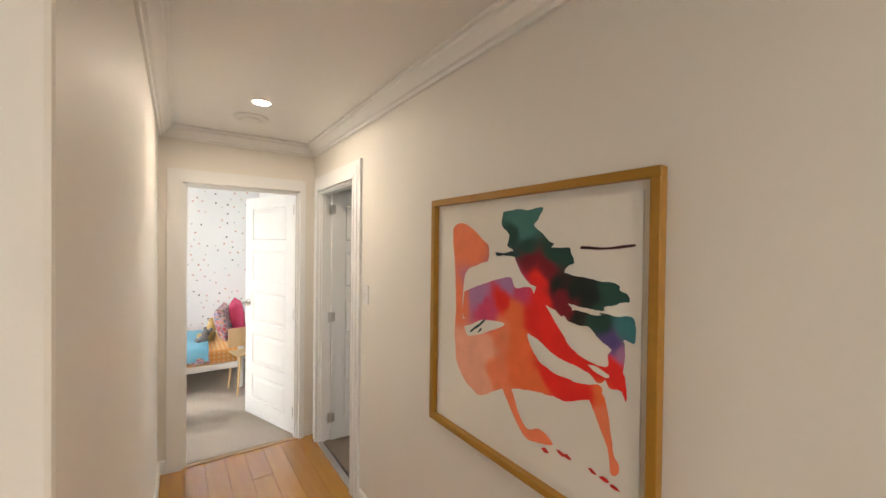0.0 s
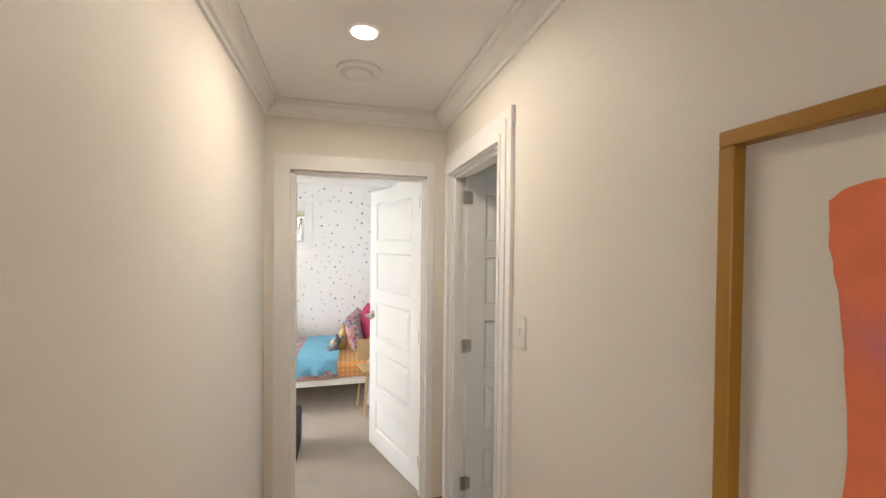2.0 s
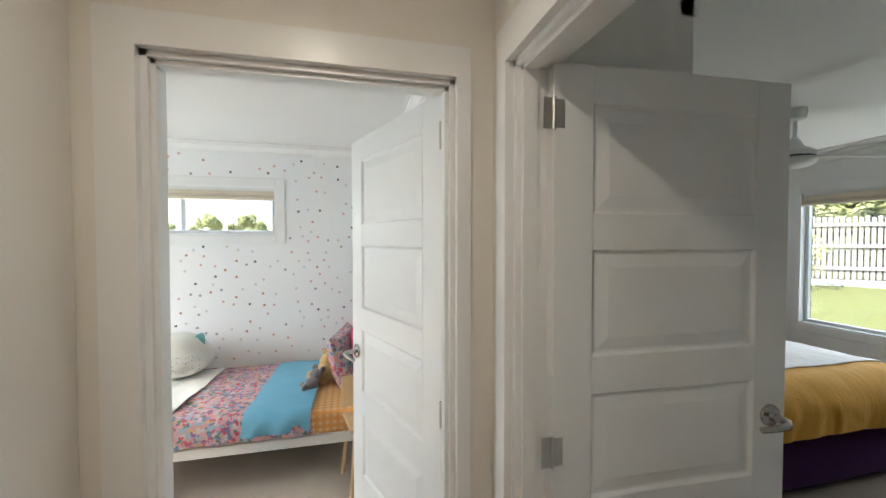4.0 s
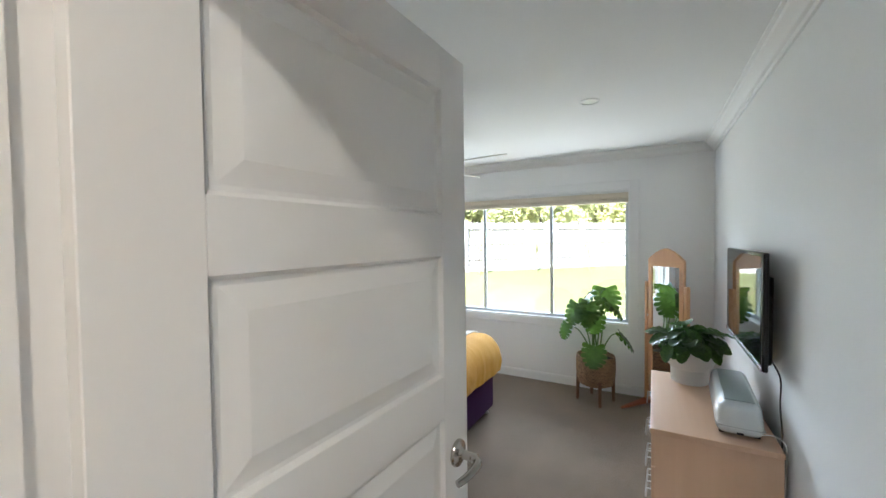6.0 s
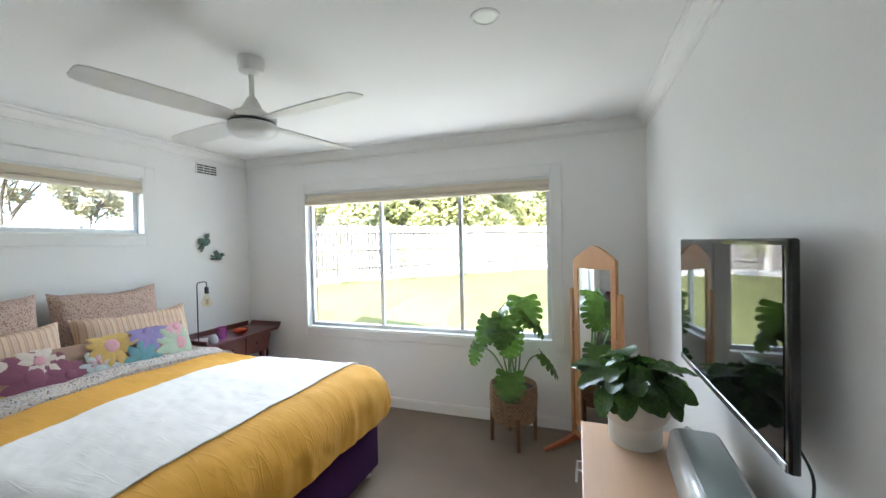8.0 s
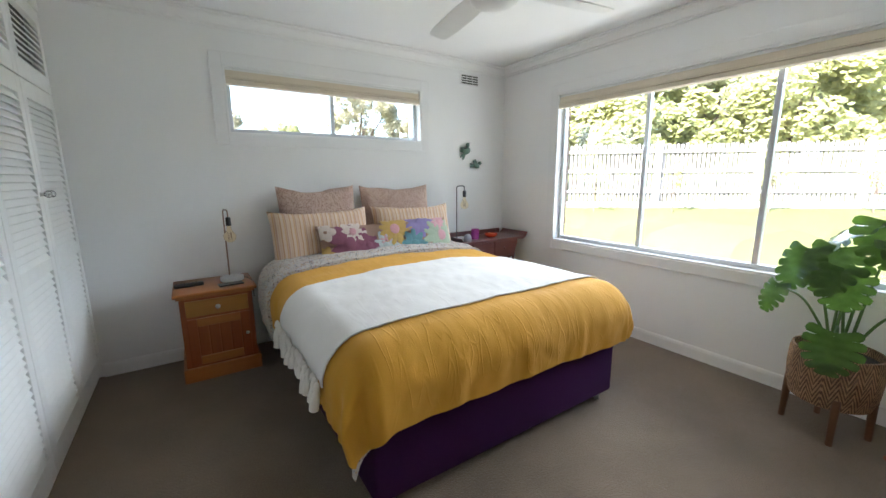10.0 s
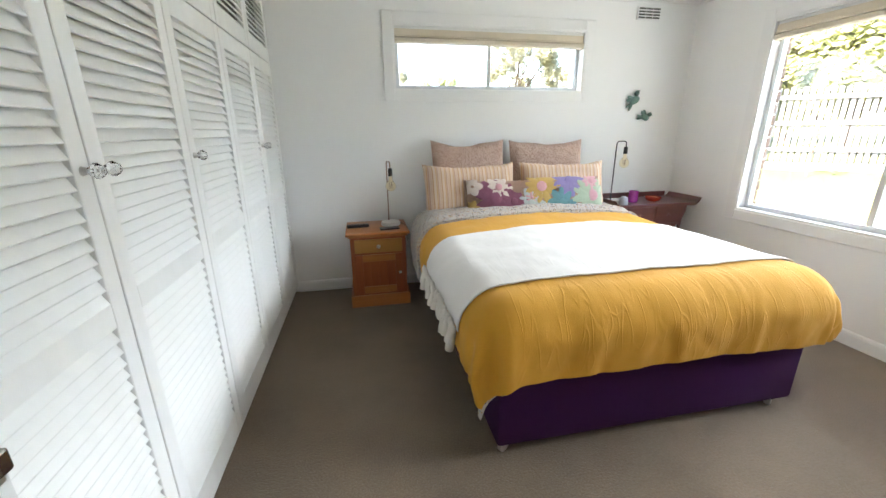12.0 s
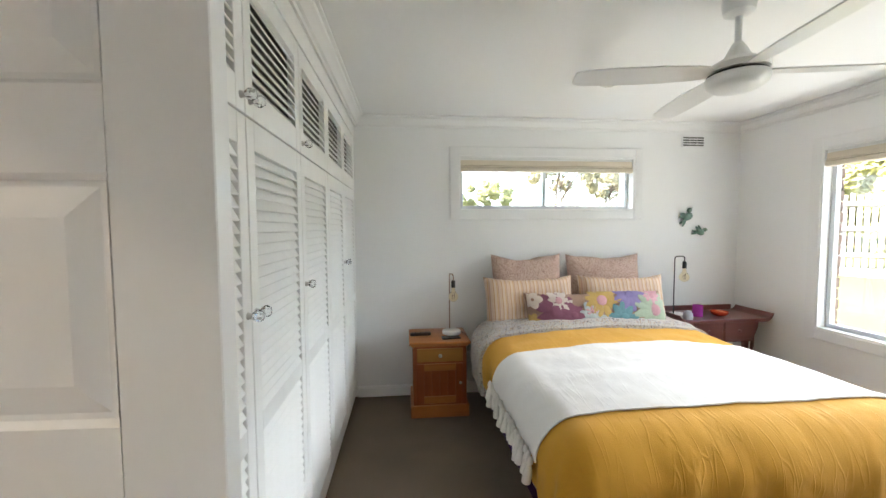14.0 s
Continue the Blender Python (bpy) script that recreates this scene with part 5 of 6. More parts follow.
tube(bm, [(0.05 * math.cos(a), 0.012 * math.sin(a) - 0.02, 0.02 + 0.03 * math.sin(a / 2)) for a in [i * 0.4 for i in range(16)]], 0.005, 0.005, 6)
part("bead_string", bm, plain("orange_bead", (0.70, 0.20, 0.06), 0.3), dish, smooth=60)

# ---- wall birds and vent ----
M_BIRD = speckled("verdigris_ceramic", (0.12, 0.20, 0.16), 0.35, 12, 80, 0.2, 0.3, 0.002, fine_vary=0.2)


def wall_bird(label, x, z, turn, flip, k):
    bm = bmesh.new()

    def blob(cx, cz, rx, rz, ry, a):
        m = pose(cx * flip, -0.02, cz, 0, a * flip, 0) @ Matrix.Diagonal((rx, ry, rz, 1))
        bmesh.ops.create_icosphere(bm, subdivisions=3, radius=1.0, matrix=m)
    blob(0, 0, 0.045, 0.03, 0.02, 15)
    blob(0.042, 0.032, 0.021, 0.02, 0.016, 0)
    blob(-0.052, -0.02, 0.036, 0.012, 0.008, -28)
    blob(-0.058, -0.004, 0.034, 0.010, 0.008, 5)
    blob(-0.012, 0.026, 0.016, 0.042, 0.010, -35)
    blob(-0.032, 0.022, 0.013, 0.036, 0.009, -50)
    lathe(bm, [(0.006, 0.0), (0.0, 0.022)], 8, pose(0.06 * flip, -0.02, 0.034, 0, 90 * flip, 0))
    ob = tagged(new("wall_bird", to_mesh("wall_bird", bm, M_BIRD, 60)), label, "wall ornament", "birds on the wall")
    ob.matrix_basis = pose(x, NORTH, z, 0, turn, 0) @ Matrix.Diagonal((k, 1, k, 1))


wall_bird("green ceramic bird flying on the wall", 3.655, 1.575, -38, 1, 1.15)
wall_bird("smaller green ceramic bird below the first", 3.785, 1.432, 12, 1, 0.95)

vent = thing("wall_vent", "white slotted wall vent near the ceiling", "vent")
part("frame", rounded(box_bm(3.585, 3.812, NORTH - 0.012, NORTH - 0.001, 2.215, 2.318), 0.003, 1), M_TRIM, vent)
for r in range(4):
    for c in range(3):
        x0, z0 = 3.597 + c * 0.069, 2.225 + r * 0.0225
        # dark box on the face, its colour standing for a shaded opening
        part("slot", box_bm(x0, x0 + 0.063, NORTH - 0.0135, NORTH - 0.0115, z0, z0 + 0.013), plain("vent_slot_shade", (0.10, 0.10, 0.09), 0.9) if r + c == 0 else bpy.data.materials["vent_slot_shade"], vent)

# ---- ceiling fan ----
fan = thing("ceiling_fan", "white four-blade ceiling fan at rest", "ceiling fan", pose(2.43, 0.835, 0))
bm = bmesh.new()
lathe(bm, [(0.0, H - 0.001), (0.06, H - 0.001), (0.062, H - 0.02), (0.055, H - 0.065), (0.03, H - 0.078), (0.0, H - 0.08)], 32)
part("canopy", bm, M_WPLASTIC, fan, smooth=40)
bm = bmesh.new()
lathe(bm, [(0.0125, H - 0.07), (0.0125, 2.22)], 16)
part("down_rod", bm, M_WPLASTIC, fan, smooth=60)
bm = bmesh.new()
lathe(bm, [(0.018, 2.245), (0.030, 2.225), (0.05, 2.185), (0.085, 2.165), (0.108, 2.15), (0.112, 2.125), (0.0, 2.12)], 40)
part("motor_cover", bm, M_WPLASTIC, fan, smooth=40)
bm = bmesh.new()
lathe(bm, [(0.100, 2.122), (0.106, 2.118), (0.106, 2.112), (0.100, 2.108)], 40)
# black ring paints the shade between motor cover and hub
part("shadow_ring", bm, M_BLACK, fan, "black ring standing for the shaded gap")
bm = bmesh.new()
lathe(bm, [(0.110, 2.110), (0.113, 2.095), (0.105, 2.072), (0.08, 2.055), (0.04, 2.046), (0.0, 2.044)], 40)
part("hub_cap", bm, M_WPLASTIC, fan, smooth=40)
for ang in (169, 260.5, 80, 350):
    bm = bmesh.new()
    rows = []
    for k, (r, wd) in enumerate(((0.09, 0.035), (0.16, 0.052), (0.3, 0.062), (0.5, 0.062), (0.62, 0.056), (0.652, 0.046), (0.66, 0.03))):
        m = pose(0, 0, 2.128, 0, 0, ang) @ pose(r, 0, 0, 11, 0, 0)
        rows.append([bm.verts.new(m @ Vector((0, s * wd, zz))) for s, zz in ((-1, -0.003), (1, -0.003), (1, 0.003), (-1, 0.003))])
    for p, q in zip(rows, rows[1:]):
        for i in range(4):
            bm.faces.new((p[i], p[(i + 1) % 4], q[(i + 1) % 4], q[i]))
    bm.faces.new(rows[0])
    bm.faces.new(rows[-1][::-1])
    part("blade", bm, M_WPLASTIC, fan, smooth=30)

# ---- chest of drawers, television and the things on it ----
dx0, dx1, dy0, dy1, dz = 1.905, 2.725, -1.115, -0.665, 0.725
chest = thing("chest_of_drawers", "beech laminate chest of drawers with square metal handles", "chest of drawers")
part("top", rounded(box_bm(dx0 - 0.02, dx1 + 0.02, dy0, dy1 + 0.02, dz - 0.024, dz), 0.004, 2), M_BEECH, chest)
M_BEECH_Z = timber("beech_laminate_side", (0.66, 0.42, 0.27), (0.74, 0.50, 0.34), 0.4, "Z", 0.8, 0.1)
part("side_panel", box_bm(dx0, dx0 + 0.018, dy0, dy1, 0, dz - 0.024), M_BEECH_Z, chest)
part("side_panel", box_bm(dx1 - 0.018, dx1, dy0, dy1, 0, dz - 0.024), M_BEECH_Z, chest)
part("back_panel", box_bm(dx0 + 0.018, dx1 - 0.018, dy0, dy0 + 0.01, 0.02, dz - 0.024), M_BEECH_Z, chest)
part("plinth", box_bm(dx0 + 0.018, dx1 - 0.018, dy1 - 0.03, dy1 - 0.012, 0.0, 0.06), M_BEECH, chest)
part("inner_frame", box_bm(dx0 + 0.018, dx1 - 0.018, dy0 + 0.01, dy1 - 0.03, 0.06, dz - 0.03), M_BEECH_Z, chest)
mid = (dx0 + dx1) / 2
for r in range(4):
    z0 = 0.068 + r * 0.158
    for a, b in ((dx0 + 0.003, mid - 0.002), (mid + 0.002, dx1 - 0.003)):
        d = part("drawer", rounded(box_bm(a, b, dy1 - 0.001, dy1 + 0.016, z0, z0 + 0.153), 0.002, 1), M_BEECH, chest)
        bm = bmesh.new()
        c, zc = (a + b) / 2, z0 + 0.085
        tube(bm, [(c - 0.032, dy1 + 0.016, zc + 0.022), (c - 0.032, dy1 + 0.036, zc + 0.022), (c - 0.032, dy1 + 0.040, zc - 0.022), (c + 0.032, dy1 + 0.040, zc - 0.022), (c + 0.032, dy1 + 0.036, zc + 0.022), (c + 0.032, dy1 + 0.016, zc + 0.022)], 0.004, 0.004, 8)
        part("handle", bm, M_METAL, d, "square satin metal handle", smooth=40)

tv = thing("television", "black flat television on a wall bracket", "television", pose(2.36, -1.045, 1.27, 0, 0, 0))
part("case", rounded(box_bm(-0.43, 0.43, -0.022, 0.0, -0.245, 0.245), 0.006, 2), plain("gloss_black", (0.008, 0.008, 0.009), 0.12), tv, smooth=50)
m, nt, b = nodes_of("dark_screen")
b.inputs["Base Color"].default_value, b.inputs["Roughness"].default_value, b.inputs["Specular IOR Level"].default_value = (0.004, 0.004, 0.005, 1), 0.035, 0.9
part("screen", box_bm(-0.412, 0.412, -0.001, 0.0025, -0.218, 0.23), m, tv, "glossy dark screen")
part("rear_housing", rounded(box_bm(-0.36, 0.36, -0.051, -0.021, -0.235, 0.06), 0.012, 2), M_BLACK, tv, smooth=50)
part("lower_bezel", rounded(box_bm(-0.425, 0.425, -0.002, 0.004, -0.243, -0.222), 0.002, 1), plain("bezel_silver", (0.35, 0.35, 0.36), 0.25, 0.8), tv)
part("bracket", box_bm(-0.15, 0.15, -0.094, -0.05, -0.12, 0.12), M_BLACK, tv, "black wall bracket")
bm = bmesh.new()
tube(bm, curve_pts([(2.03, -1.10, 1.05), (2.02, -1.125, 0.98), (2.035, -1.128, 0.86), (2.0, -1.128, 0.74), (2.0, -1.128, 0.5)], 6), 0.0035, 0.0035, 6)
tagged(new("television_cable", to_mesh("television_cable", bm, M_BLACK, 50)), "black cable hanging below the television", "cable")

machine = thing("cutting_machine", "white electronic craft cutting machine with grey lid", "craft machine", pose(2.22, -0.995, dz, 0, 0, -3))
m_body = plain("machine_white", (0.72, 0.75, 0.76), 0.25, coat=0.4)
bm = rounded(box_bm(-0.27, 0.27, -0.085, 0.085, 0.006, 0.145), 0.036, 4)
for v in bm.verts:
    if v.co.z > 0.06:
        v.co.x *= 0.97
        v.co.y *= 0.92
part("body", bm, m_body, machine, smooth=50)
part("lid", rounded(box_bm(-0.225, 0.225, -0.055, 0.055, 0.142, 0.150), 0.004, 2), plain("machine_grey_lid", (0.36, 0.42, 0.42), 0.3, coat=0.3), machine, smooth=50)
part("seam", box_bm(-0.2705, 0.2705, -0.0855, 0.0855, 0.045, 0.047), plain("seam_grey", (0.4, 0.42, 0.43), 0.5), machine)
part("port", rounded(box_bm(-0.273, -0.268, -0.012, 0.012, 0.018, 0.026), 0.001, 1), M_BLACK, machine)
for fx in (-0.22, 0.22):
    for fy in (-0.06, 0.06):
        part("foot", box_bm(fx - 0.012, fx + 0.012, fy - 0.012, fy + 0.012, 0.0, 0.008), M_BLACK, machine)
bm = bmesh.new()
tube(bm, curve_pts([(1.96, -1.05, dz + 0.03), (1.935, -1.09, dz + 0.045), (1.93, -1.122, dz + 0.02), (1.935, -1.128, dz - 0.05), (1.95, -1.128, dz - 0.2)], 6), 0.003, 0.003, 6)
tagged(new("machine_cable", to_mesh("machine_cable", bm, M_WPLASTIC, 50)), "white power cable behind the chest", "cable")
plug = thing("power_adaptor", "white charger with coiled cable beside the pot", "charger", pose(2.56, -1.02, dz))
part("block", rounded(box_bm(-0.025, 0.025, -0.02, 0.02, 0.0, 0.045), 0.005, 2), M_WPLASTIC, plug)
bm = bmesh.new()
tube(bm, [(0.03 * math.cos(a) - 0.02, 0.02 * math.sin(a), 0.075 + 0.028 * math.sin(a + 0.8)) for a in [i * 0.45 for i in range(20)]], 0.006, 0.006, 6)
tube(bm, [(0.0, 0.0, 0.04), (0.0, 0.0, 0.07)], 0.006, 0.006, 6)
part("cable_coil", bm, M_WPLASTIC, plug, smooth=60)

# ---- cheval mirror ----
mir = thing("cheval_mirror", "beech cheval mirror with arched top on the carpet", "mirror", pose(3.80, -0.75, 0, 0, 0, 40))
# local frame: x along the glass, -y towards the viewer's side before the turn
HWm = 0.165
zb, zt, tilt = 0.20, 1.37, 2.0


def arch_outline(w, z0, z1, peak, n=10):
    pts = [(-w, z0), (w, z0), (w, z1)]
    for i in range(1, n):
        a = i / n
        x = w * (1 - 2 * a)
        pts.append((x, z1 + peak * (1 - abs(1 - 2 * a) ** 1.5)))
    return pts + [(-w, z1)]


bm = bmesh.new()
outer, inner = arch_outline(HWm + 0.035, zb - 0.04, zt + 0.01, 0.10), arch_outline(HWm - 0.008, zb + 0.008, zt - 0.05, 0.0)
n = len(outer)
rows = [[bm.verts.new((x, y, z)) for x, z in o] for o, y in ((outer, -0.013), (inner, -0.013), (inner, 0.012), (outer, 0.012))]
for p, q in zip(rows, rows[1:] + rows[:1]):
    for i in range(n):
        bm.faces.new((p[i], p[(i + 1) % n], q[(i + 1) % n], q[i]))
part("frame", bm, M_MIRW, mir)
m, nt, b = nodes_of("silvered_glass")
b.inputs["Base Color"].default_value, b.inputs["Metallic"].default_value, b.inputs["Roughness"].default_value = (0.92, 0.94, 0.93, 1), 1.0, 0.0
part("glass", box_bm(-HWm + 0.004, HWm - 0.004, -0.002, 0.004, zb + 0.006, zt - 0.045), m, mir, "mirror glass")
part("back", box_bm(-HWm + 0.004, HWm - 0.004, -0.008, -0.0025, zb + 0.006, zt - 0.045), M_MIRW, mir)
for s in (-1, 1):
    x = s * 0.228
    part("post", rounded(box_bm(x - 0.014, x + 0.014, -0.018, 0.018, 0.06, 1.17), 0.006, 2), M_MIRW, mir)
    bm = bmesh.new()
    rows = []
    for d, h0, h1, wd in ((-0.27, 0.0, 0.018, 0.012), (-0.2, 0.006, 0.032, 0.016), (-0.08, 0.022, 0.06, 0.019), (0.0, 0.03, 0.085, 0.02), (0.08, 0.022, 0.06, 0.019), (0.2, 0.006, 0.032, 0.016), (0.27, 0.0, 0.018, 0.012)):
        rows.append([bm.verts.new((x + a * wd, d, z)) for a, z in ((-1, h0), (1, h0), (1, h1), (-1, h1))])
    for p, q in zip(rows, rows[1:]):
        for i in range(4):
            bm.faces.new((p[i], p[(i + 1) % 4], q[(i + 1) % 4], q[i]))
    bm.faces.new(rows[0])
    bm.faces.new(rows[-1][::-1])
    part("foot", rounded(bm, 0.004, 1), M_FOOTW, mir, "reddish timber foot")
    bm = bmesh.new()
    lathe(bm, [(0.0, 0.0), (0.012, 0.0), (0.012, 0.02), (0.0, 0.02)], 12, pose(s * 0.2, 0, 0.86, 0, 90 * s, 0))
    part("pivot", bm, M_METAL, mir, smooth=40)
part("stretcher", rounded(box_bm(-0.215, 0.215, -0.012, 0.012, 0.075, 0.115), 0.005, 1), M_MIRW, mir)

# ---- plants ----
def leaf_mat(name, dark, light, vein, rough=0.35, scale=30, trans=0.0):
    m, nt, b = nodes_of(name)
    v = coords(nt)
    n = noise_tex(nt, v, scale, 4)
    oi = nt.nodes.new("ShaderNodeObjectInfo")
    col = ramp(nt, n, [(0.3, dark), (0.7, light)])
    col = mix(nt, 1.0, col, ramp(nt, oi.outputs["Random"], [(0, (0.75, 0.8, 0.75)), (1, (1.1, 1.1, 1.0))]), "MULTIPLY")
    nt.links.new(col, b.inputs["Base Color"])
    b.inputs["Roughness"].default_value = rough
    b.inputs["Transmission Weight"].default_value = 0.0
    if trans:
        b.inputs["Subsurface Weight"].default_value = 0.0
        t = nt.nodes.new("ShaderNodeBsdfTranslucent")
        nt.links.new(mix(nt, 1.0, col, (1.3, 1.45, 0.65), "MULTIPLY"), t.inputs["Color"])
        mx = nt.nodes.new("ShaderNodeMixShader")
        mx.inputs[0].default_value = trans
        out = nt.nodes["Material Output"]
        nt.links.new(b.outputs[0], mx.inputs[1])
        nt.links.new(t.outputs[0], mx.inputs[2])
        nt.links.new(mx.outputs[0], out.inputs["Surface"])
    return m


M_MONST = leaf_mat("monstera_leaf", (0.04, 0.085, 0.02), (0.095, 0.16, 0.045), None, 0.2, 14, 0.34)
M_STALK = plain("green_stalk", (0.10, 0.19, 0.05), 0.4)
M_SOIL = speckled("potting_soil", (0.035, 0.025, 0.018), 0.95, 8, 90, 0.3, 1.0, 0.01)


def monstera_leaf_mesh(size, lobes=6, seed=0):
    """A split heart-shaped leaf in the xy plane: stalk end at the origin, tip at +y, with tapering fingers."""
    rnd = random.Random(seed)
    bm = bmesh.new()
    roll = rnd.uniform(0.16, 0.30)

    def place(s, t, q):
        w = 0.52 * size * (math.sin(math.pi * (0.20 + 0.80 * t) ** 0.9) ** 0.75 + 0.03)
        back = -0.42 * (1 - t) ** 2 + 0.55 * t
        x = w * q
        y = size * t * 0.94 + w * back * q ** 1.4
        z = -roll * (x / size) ** 2 * size - 0.28 * max(0.0, y / size - 0.3) ** 2 * size + 0.10 * x * (1 - q)
        return s * x, y, z + 0.012 * size * math.sin(t * lobes * 6.283) * q
    for s in (-1, 1):
        for k in range(lobes):
            t0, t1 = k / lobes, (k + 1) / lobes
            cut = rnd.uniform(0.50, 0.66) if k else 0.8
            gap = rnd.uniform(0.16, 0.26)
            reach = rnd.uniform(0.93, 1.03)
            rows = []
            for i in range(10):
                q = i / 9
                o = max(0.0, min(1.0, (q - cut) / 0.22))
                half = (t1 - t0) / 2 * (1 - gap * o * o * (3 - 2 * o))
                if q > 0.88:
                    half *= max(0.3, 1 - ((q - 0.88) / 0.12) ** 2) ** 0.5
                mid = (t0 + t1) / 2
                rows.append([bm.verts.new(place(s, min(1.0, max(0.0, mid + half * e)), q * reach)) for e in (-1, -0.5, 0, 0.5, 1)])
            for p, r in zip(rows, rows[1:]):
                for i in range(4):
                    f = (p[i], r[i], r[i + 1], p[i + 1])
                    bm.faces.new(f if s > 0 else f[::-1])
    bmesh.ops.remove_doubles(bm, verts=bm.verts, dist=1e-4)
    return bm


def basket_mat():
    m, nt, b = nodes_of("woven_basket")
    tc = nt.nodes.new("ShaderNodeTexCoord")
    sep = nt.nodes.new("ShaderNodeSeparateXYZ")
    nt.links.new(tc.outputs["Object"], sep.inputs[0])

    def mth(op, a, bb):
        n = nt.nodes.new("ShaderNodeMath")
        n.operation = op
        for s, v in ((n.inputs[0], a), (n.inputs[1], bb)):
            if hasattr(v, "links"):
                nt.links.new(v, s)
            else:
                s.default_value = v
        return n.outputs[0]
    th = mth("ARCTAN2", sep.outputs["Y"], sep.outputs["X"])
    zig = mth("PINGPONG", mth("MULTIPLY", th, 1.6), 0.25)
    wave = mth("SINE", mth("MULTIPLY", mth("ADD", mth("MULTIPLY", sep.outputs["Z"], 7.0), mth("MULTIPLY", zig, 2.2)), 26.0), 0.0)
    n = noise_tex(nt, tc.outputs["Object"], 26, 4)
    f = mth("ADD", mth("MULTIPLY", wave, 0.35), n)
    col = ramp(nt, f, [(0.25, (0.10, 0.052, 0.026)), (0.5, (0.27, 0.15, 0.075)), (0.85, (0.42, 0.26, 0.14))])
    nt.links.new(col, b.inputs["Base Color"])
    b.inputs["Roughness"].default_value = 0.8
    bump(nt, b, f, 0.8, 0.006)
    return m


PX, PYY = 3.885, -0.165
M_PLEG = timber("dark_leg_wood", (0.10, 0.045, 0.02), (0.20, 0.09, 0.04), 0.4, "Z")
pot = thing("monstera_plant", "monstera in a woven basket planter on short wooden legs", "potted plant", pose(PX, PYY, 0))
bm = bmesh.new()
lathe(bm, [(0.0, 0.165), (0.130, 0.165), (0.158, 0.18), (0.176, 0.25), (0.181, 0.33), (0.178, 0.42), (0.172, 0.447), (0.163, 0.447), (0.164, 0.40), (0.0, 0.40)], 40)
part("basket", bm, basket_mat(), pot, "woven seagrass basket", smooth=40)
bm = bmesh.new()
lathe(bm, [(0.0, 0.41), (0.08, 0.415), (0.162, 0.405)], 24)
part("soil", bm, M_SOIL, pot)
for a in (100, 200, 290, 20):
    bm = bmesh.new()
    c, s = math.cos(radians(a)), math.sin(radians(a))
    tube(bm, [(0.160 * c, 0.160 * s, 0.24), (0.166 * c, 0.166 * s, 0.0)], 0.019, 0.015, 10)
    part("leg", bm, M_PLEG, pot, smooth=40)
# middle of each leaf from the pot's axis, length, bearing and droop
LEAVES = ((-0.10, -0.13, 0.99, 0.25, 205, 52), (-0.03, 0.06, 1.01, 0.22, 120, 38), (-0.06, -0.20, 0.90, 0.25, 262, 50), (-0.12, 0.19, 0.83, 0.23, 150, 62), (-0.15, 0.27, 0.66, 0.17, 140, 66), (-0.16, 0.06, 0.85, 0.25, 165, 58),
          (-0.20, -0.01, 0.77, 0.21, 190, 66), (-0.06, -0.30, 0.60, 0.22, 268, 48), (-0.20, -0.01, 0.45, 0.22, 186, 64))
for i, (lx, ly, lz, size, az, droop) in enumerate(LEAVES):
    root = Vector((0.03 * math.cos(i * 2.4), 0.03 * math.sin(i * 2.4), 0.41))
    fall = Vector((math.cos(radians(az)) * math.cos(radians(droop)), math.sin(radians(az)) * math.cos(radians(droop)), -math.sin(radians(droop))))
    tip = Vector((lx, ly, lz)) - fall * size * 0.5
    bm = bmesh.new()
    tube(bm, curve_pts([root, root.lerp(tip, 0.55) + Vector((0, 0, 0.09)), tip], 8), 0.0075, 0.004, 7)
    stalk = part("stalk", bm, M_STALK, pot, smooth=60)
    bm = monstera_leaf_mesh(size, 6, i)
    part("leaf", bm, M_MONST, stalk, smooth=60, m=Matrix.Translation(tip) @ pose(0, 0, 0, 0, 0, az - 90) @ pose(0, 0, 0, -droop) @ Matrix.Translation((0, -0.02, 0)))

M_PRAYER = leaf_mat("prayer_plant_leaf", (0.03, 0.075, 0.018), (0.10, 0.21, 0.05), None, 0.32, 60, 0.22)
small = thing("prayer_plant", "bushy dark green plant in a white ceramic pot", "potted plant", pose(2.63, -0.845, 0.725))
bm = bmesh.new()
lathe(bm, [(0.0, 0.0), (0.092, 0.0), (0.096, 0.004), (0.098, 0.085), (0.112, 0.10), (0.126, 0.125), (0.128, 0.205), (0.120, 0.208), (0.116, 0.18), (0.0, 0.17)], 44)
part("pot", bm, plain("matt_white_ceramic", (0.78, 0.76, 0.72), 0.5), small, smooth=35)
bm = bmesh.new()
lathe(bm, [(0.0, 0.178), (0.118, 0.176)], 20)
part("soil", bm, M_SOIL, small)


def oval_leaf(ln, wd):
    bm = bmesh.new()
    rows = []
    for k in range(8):
        t = k / 7
        w = wd * math.sin(math.pi * min(0.985, t * 0.96 + 0.03)) ** 0.55
        y = ln * t
        z = -0.35 * ln * t * t
        rows.append([bm.verts.new((s * w, y, z + abs(s) * w * 0.28 + 0.004 * math.sin(t * 20 + s))) for s in (-1, -0.5, 0, 0.5, 1)])
    for p, q in zip(rows, rows[1:]):
        for i in range(4):
            bm.faces.new((p[i], p[i + 1], q[i + 1], q[i]))
    return to_mesh("leaf", bm, M_PRAYER, 60)


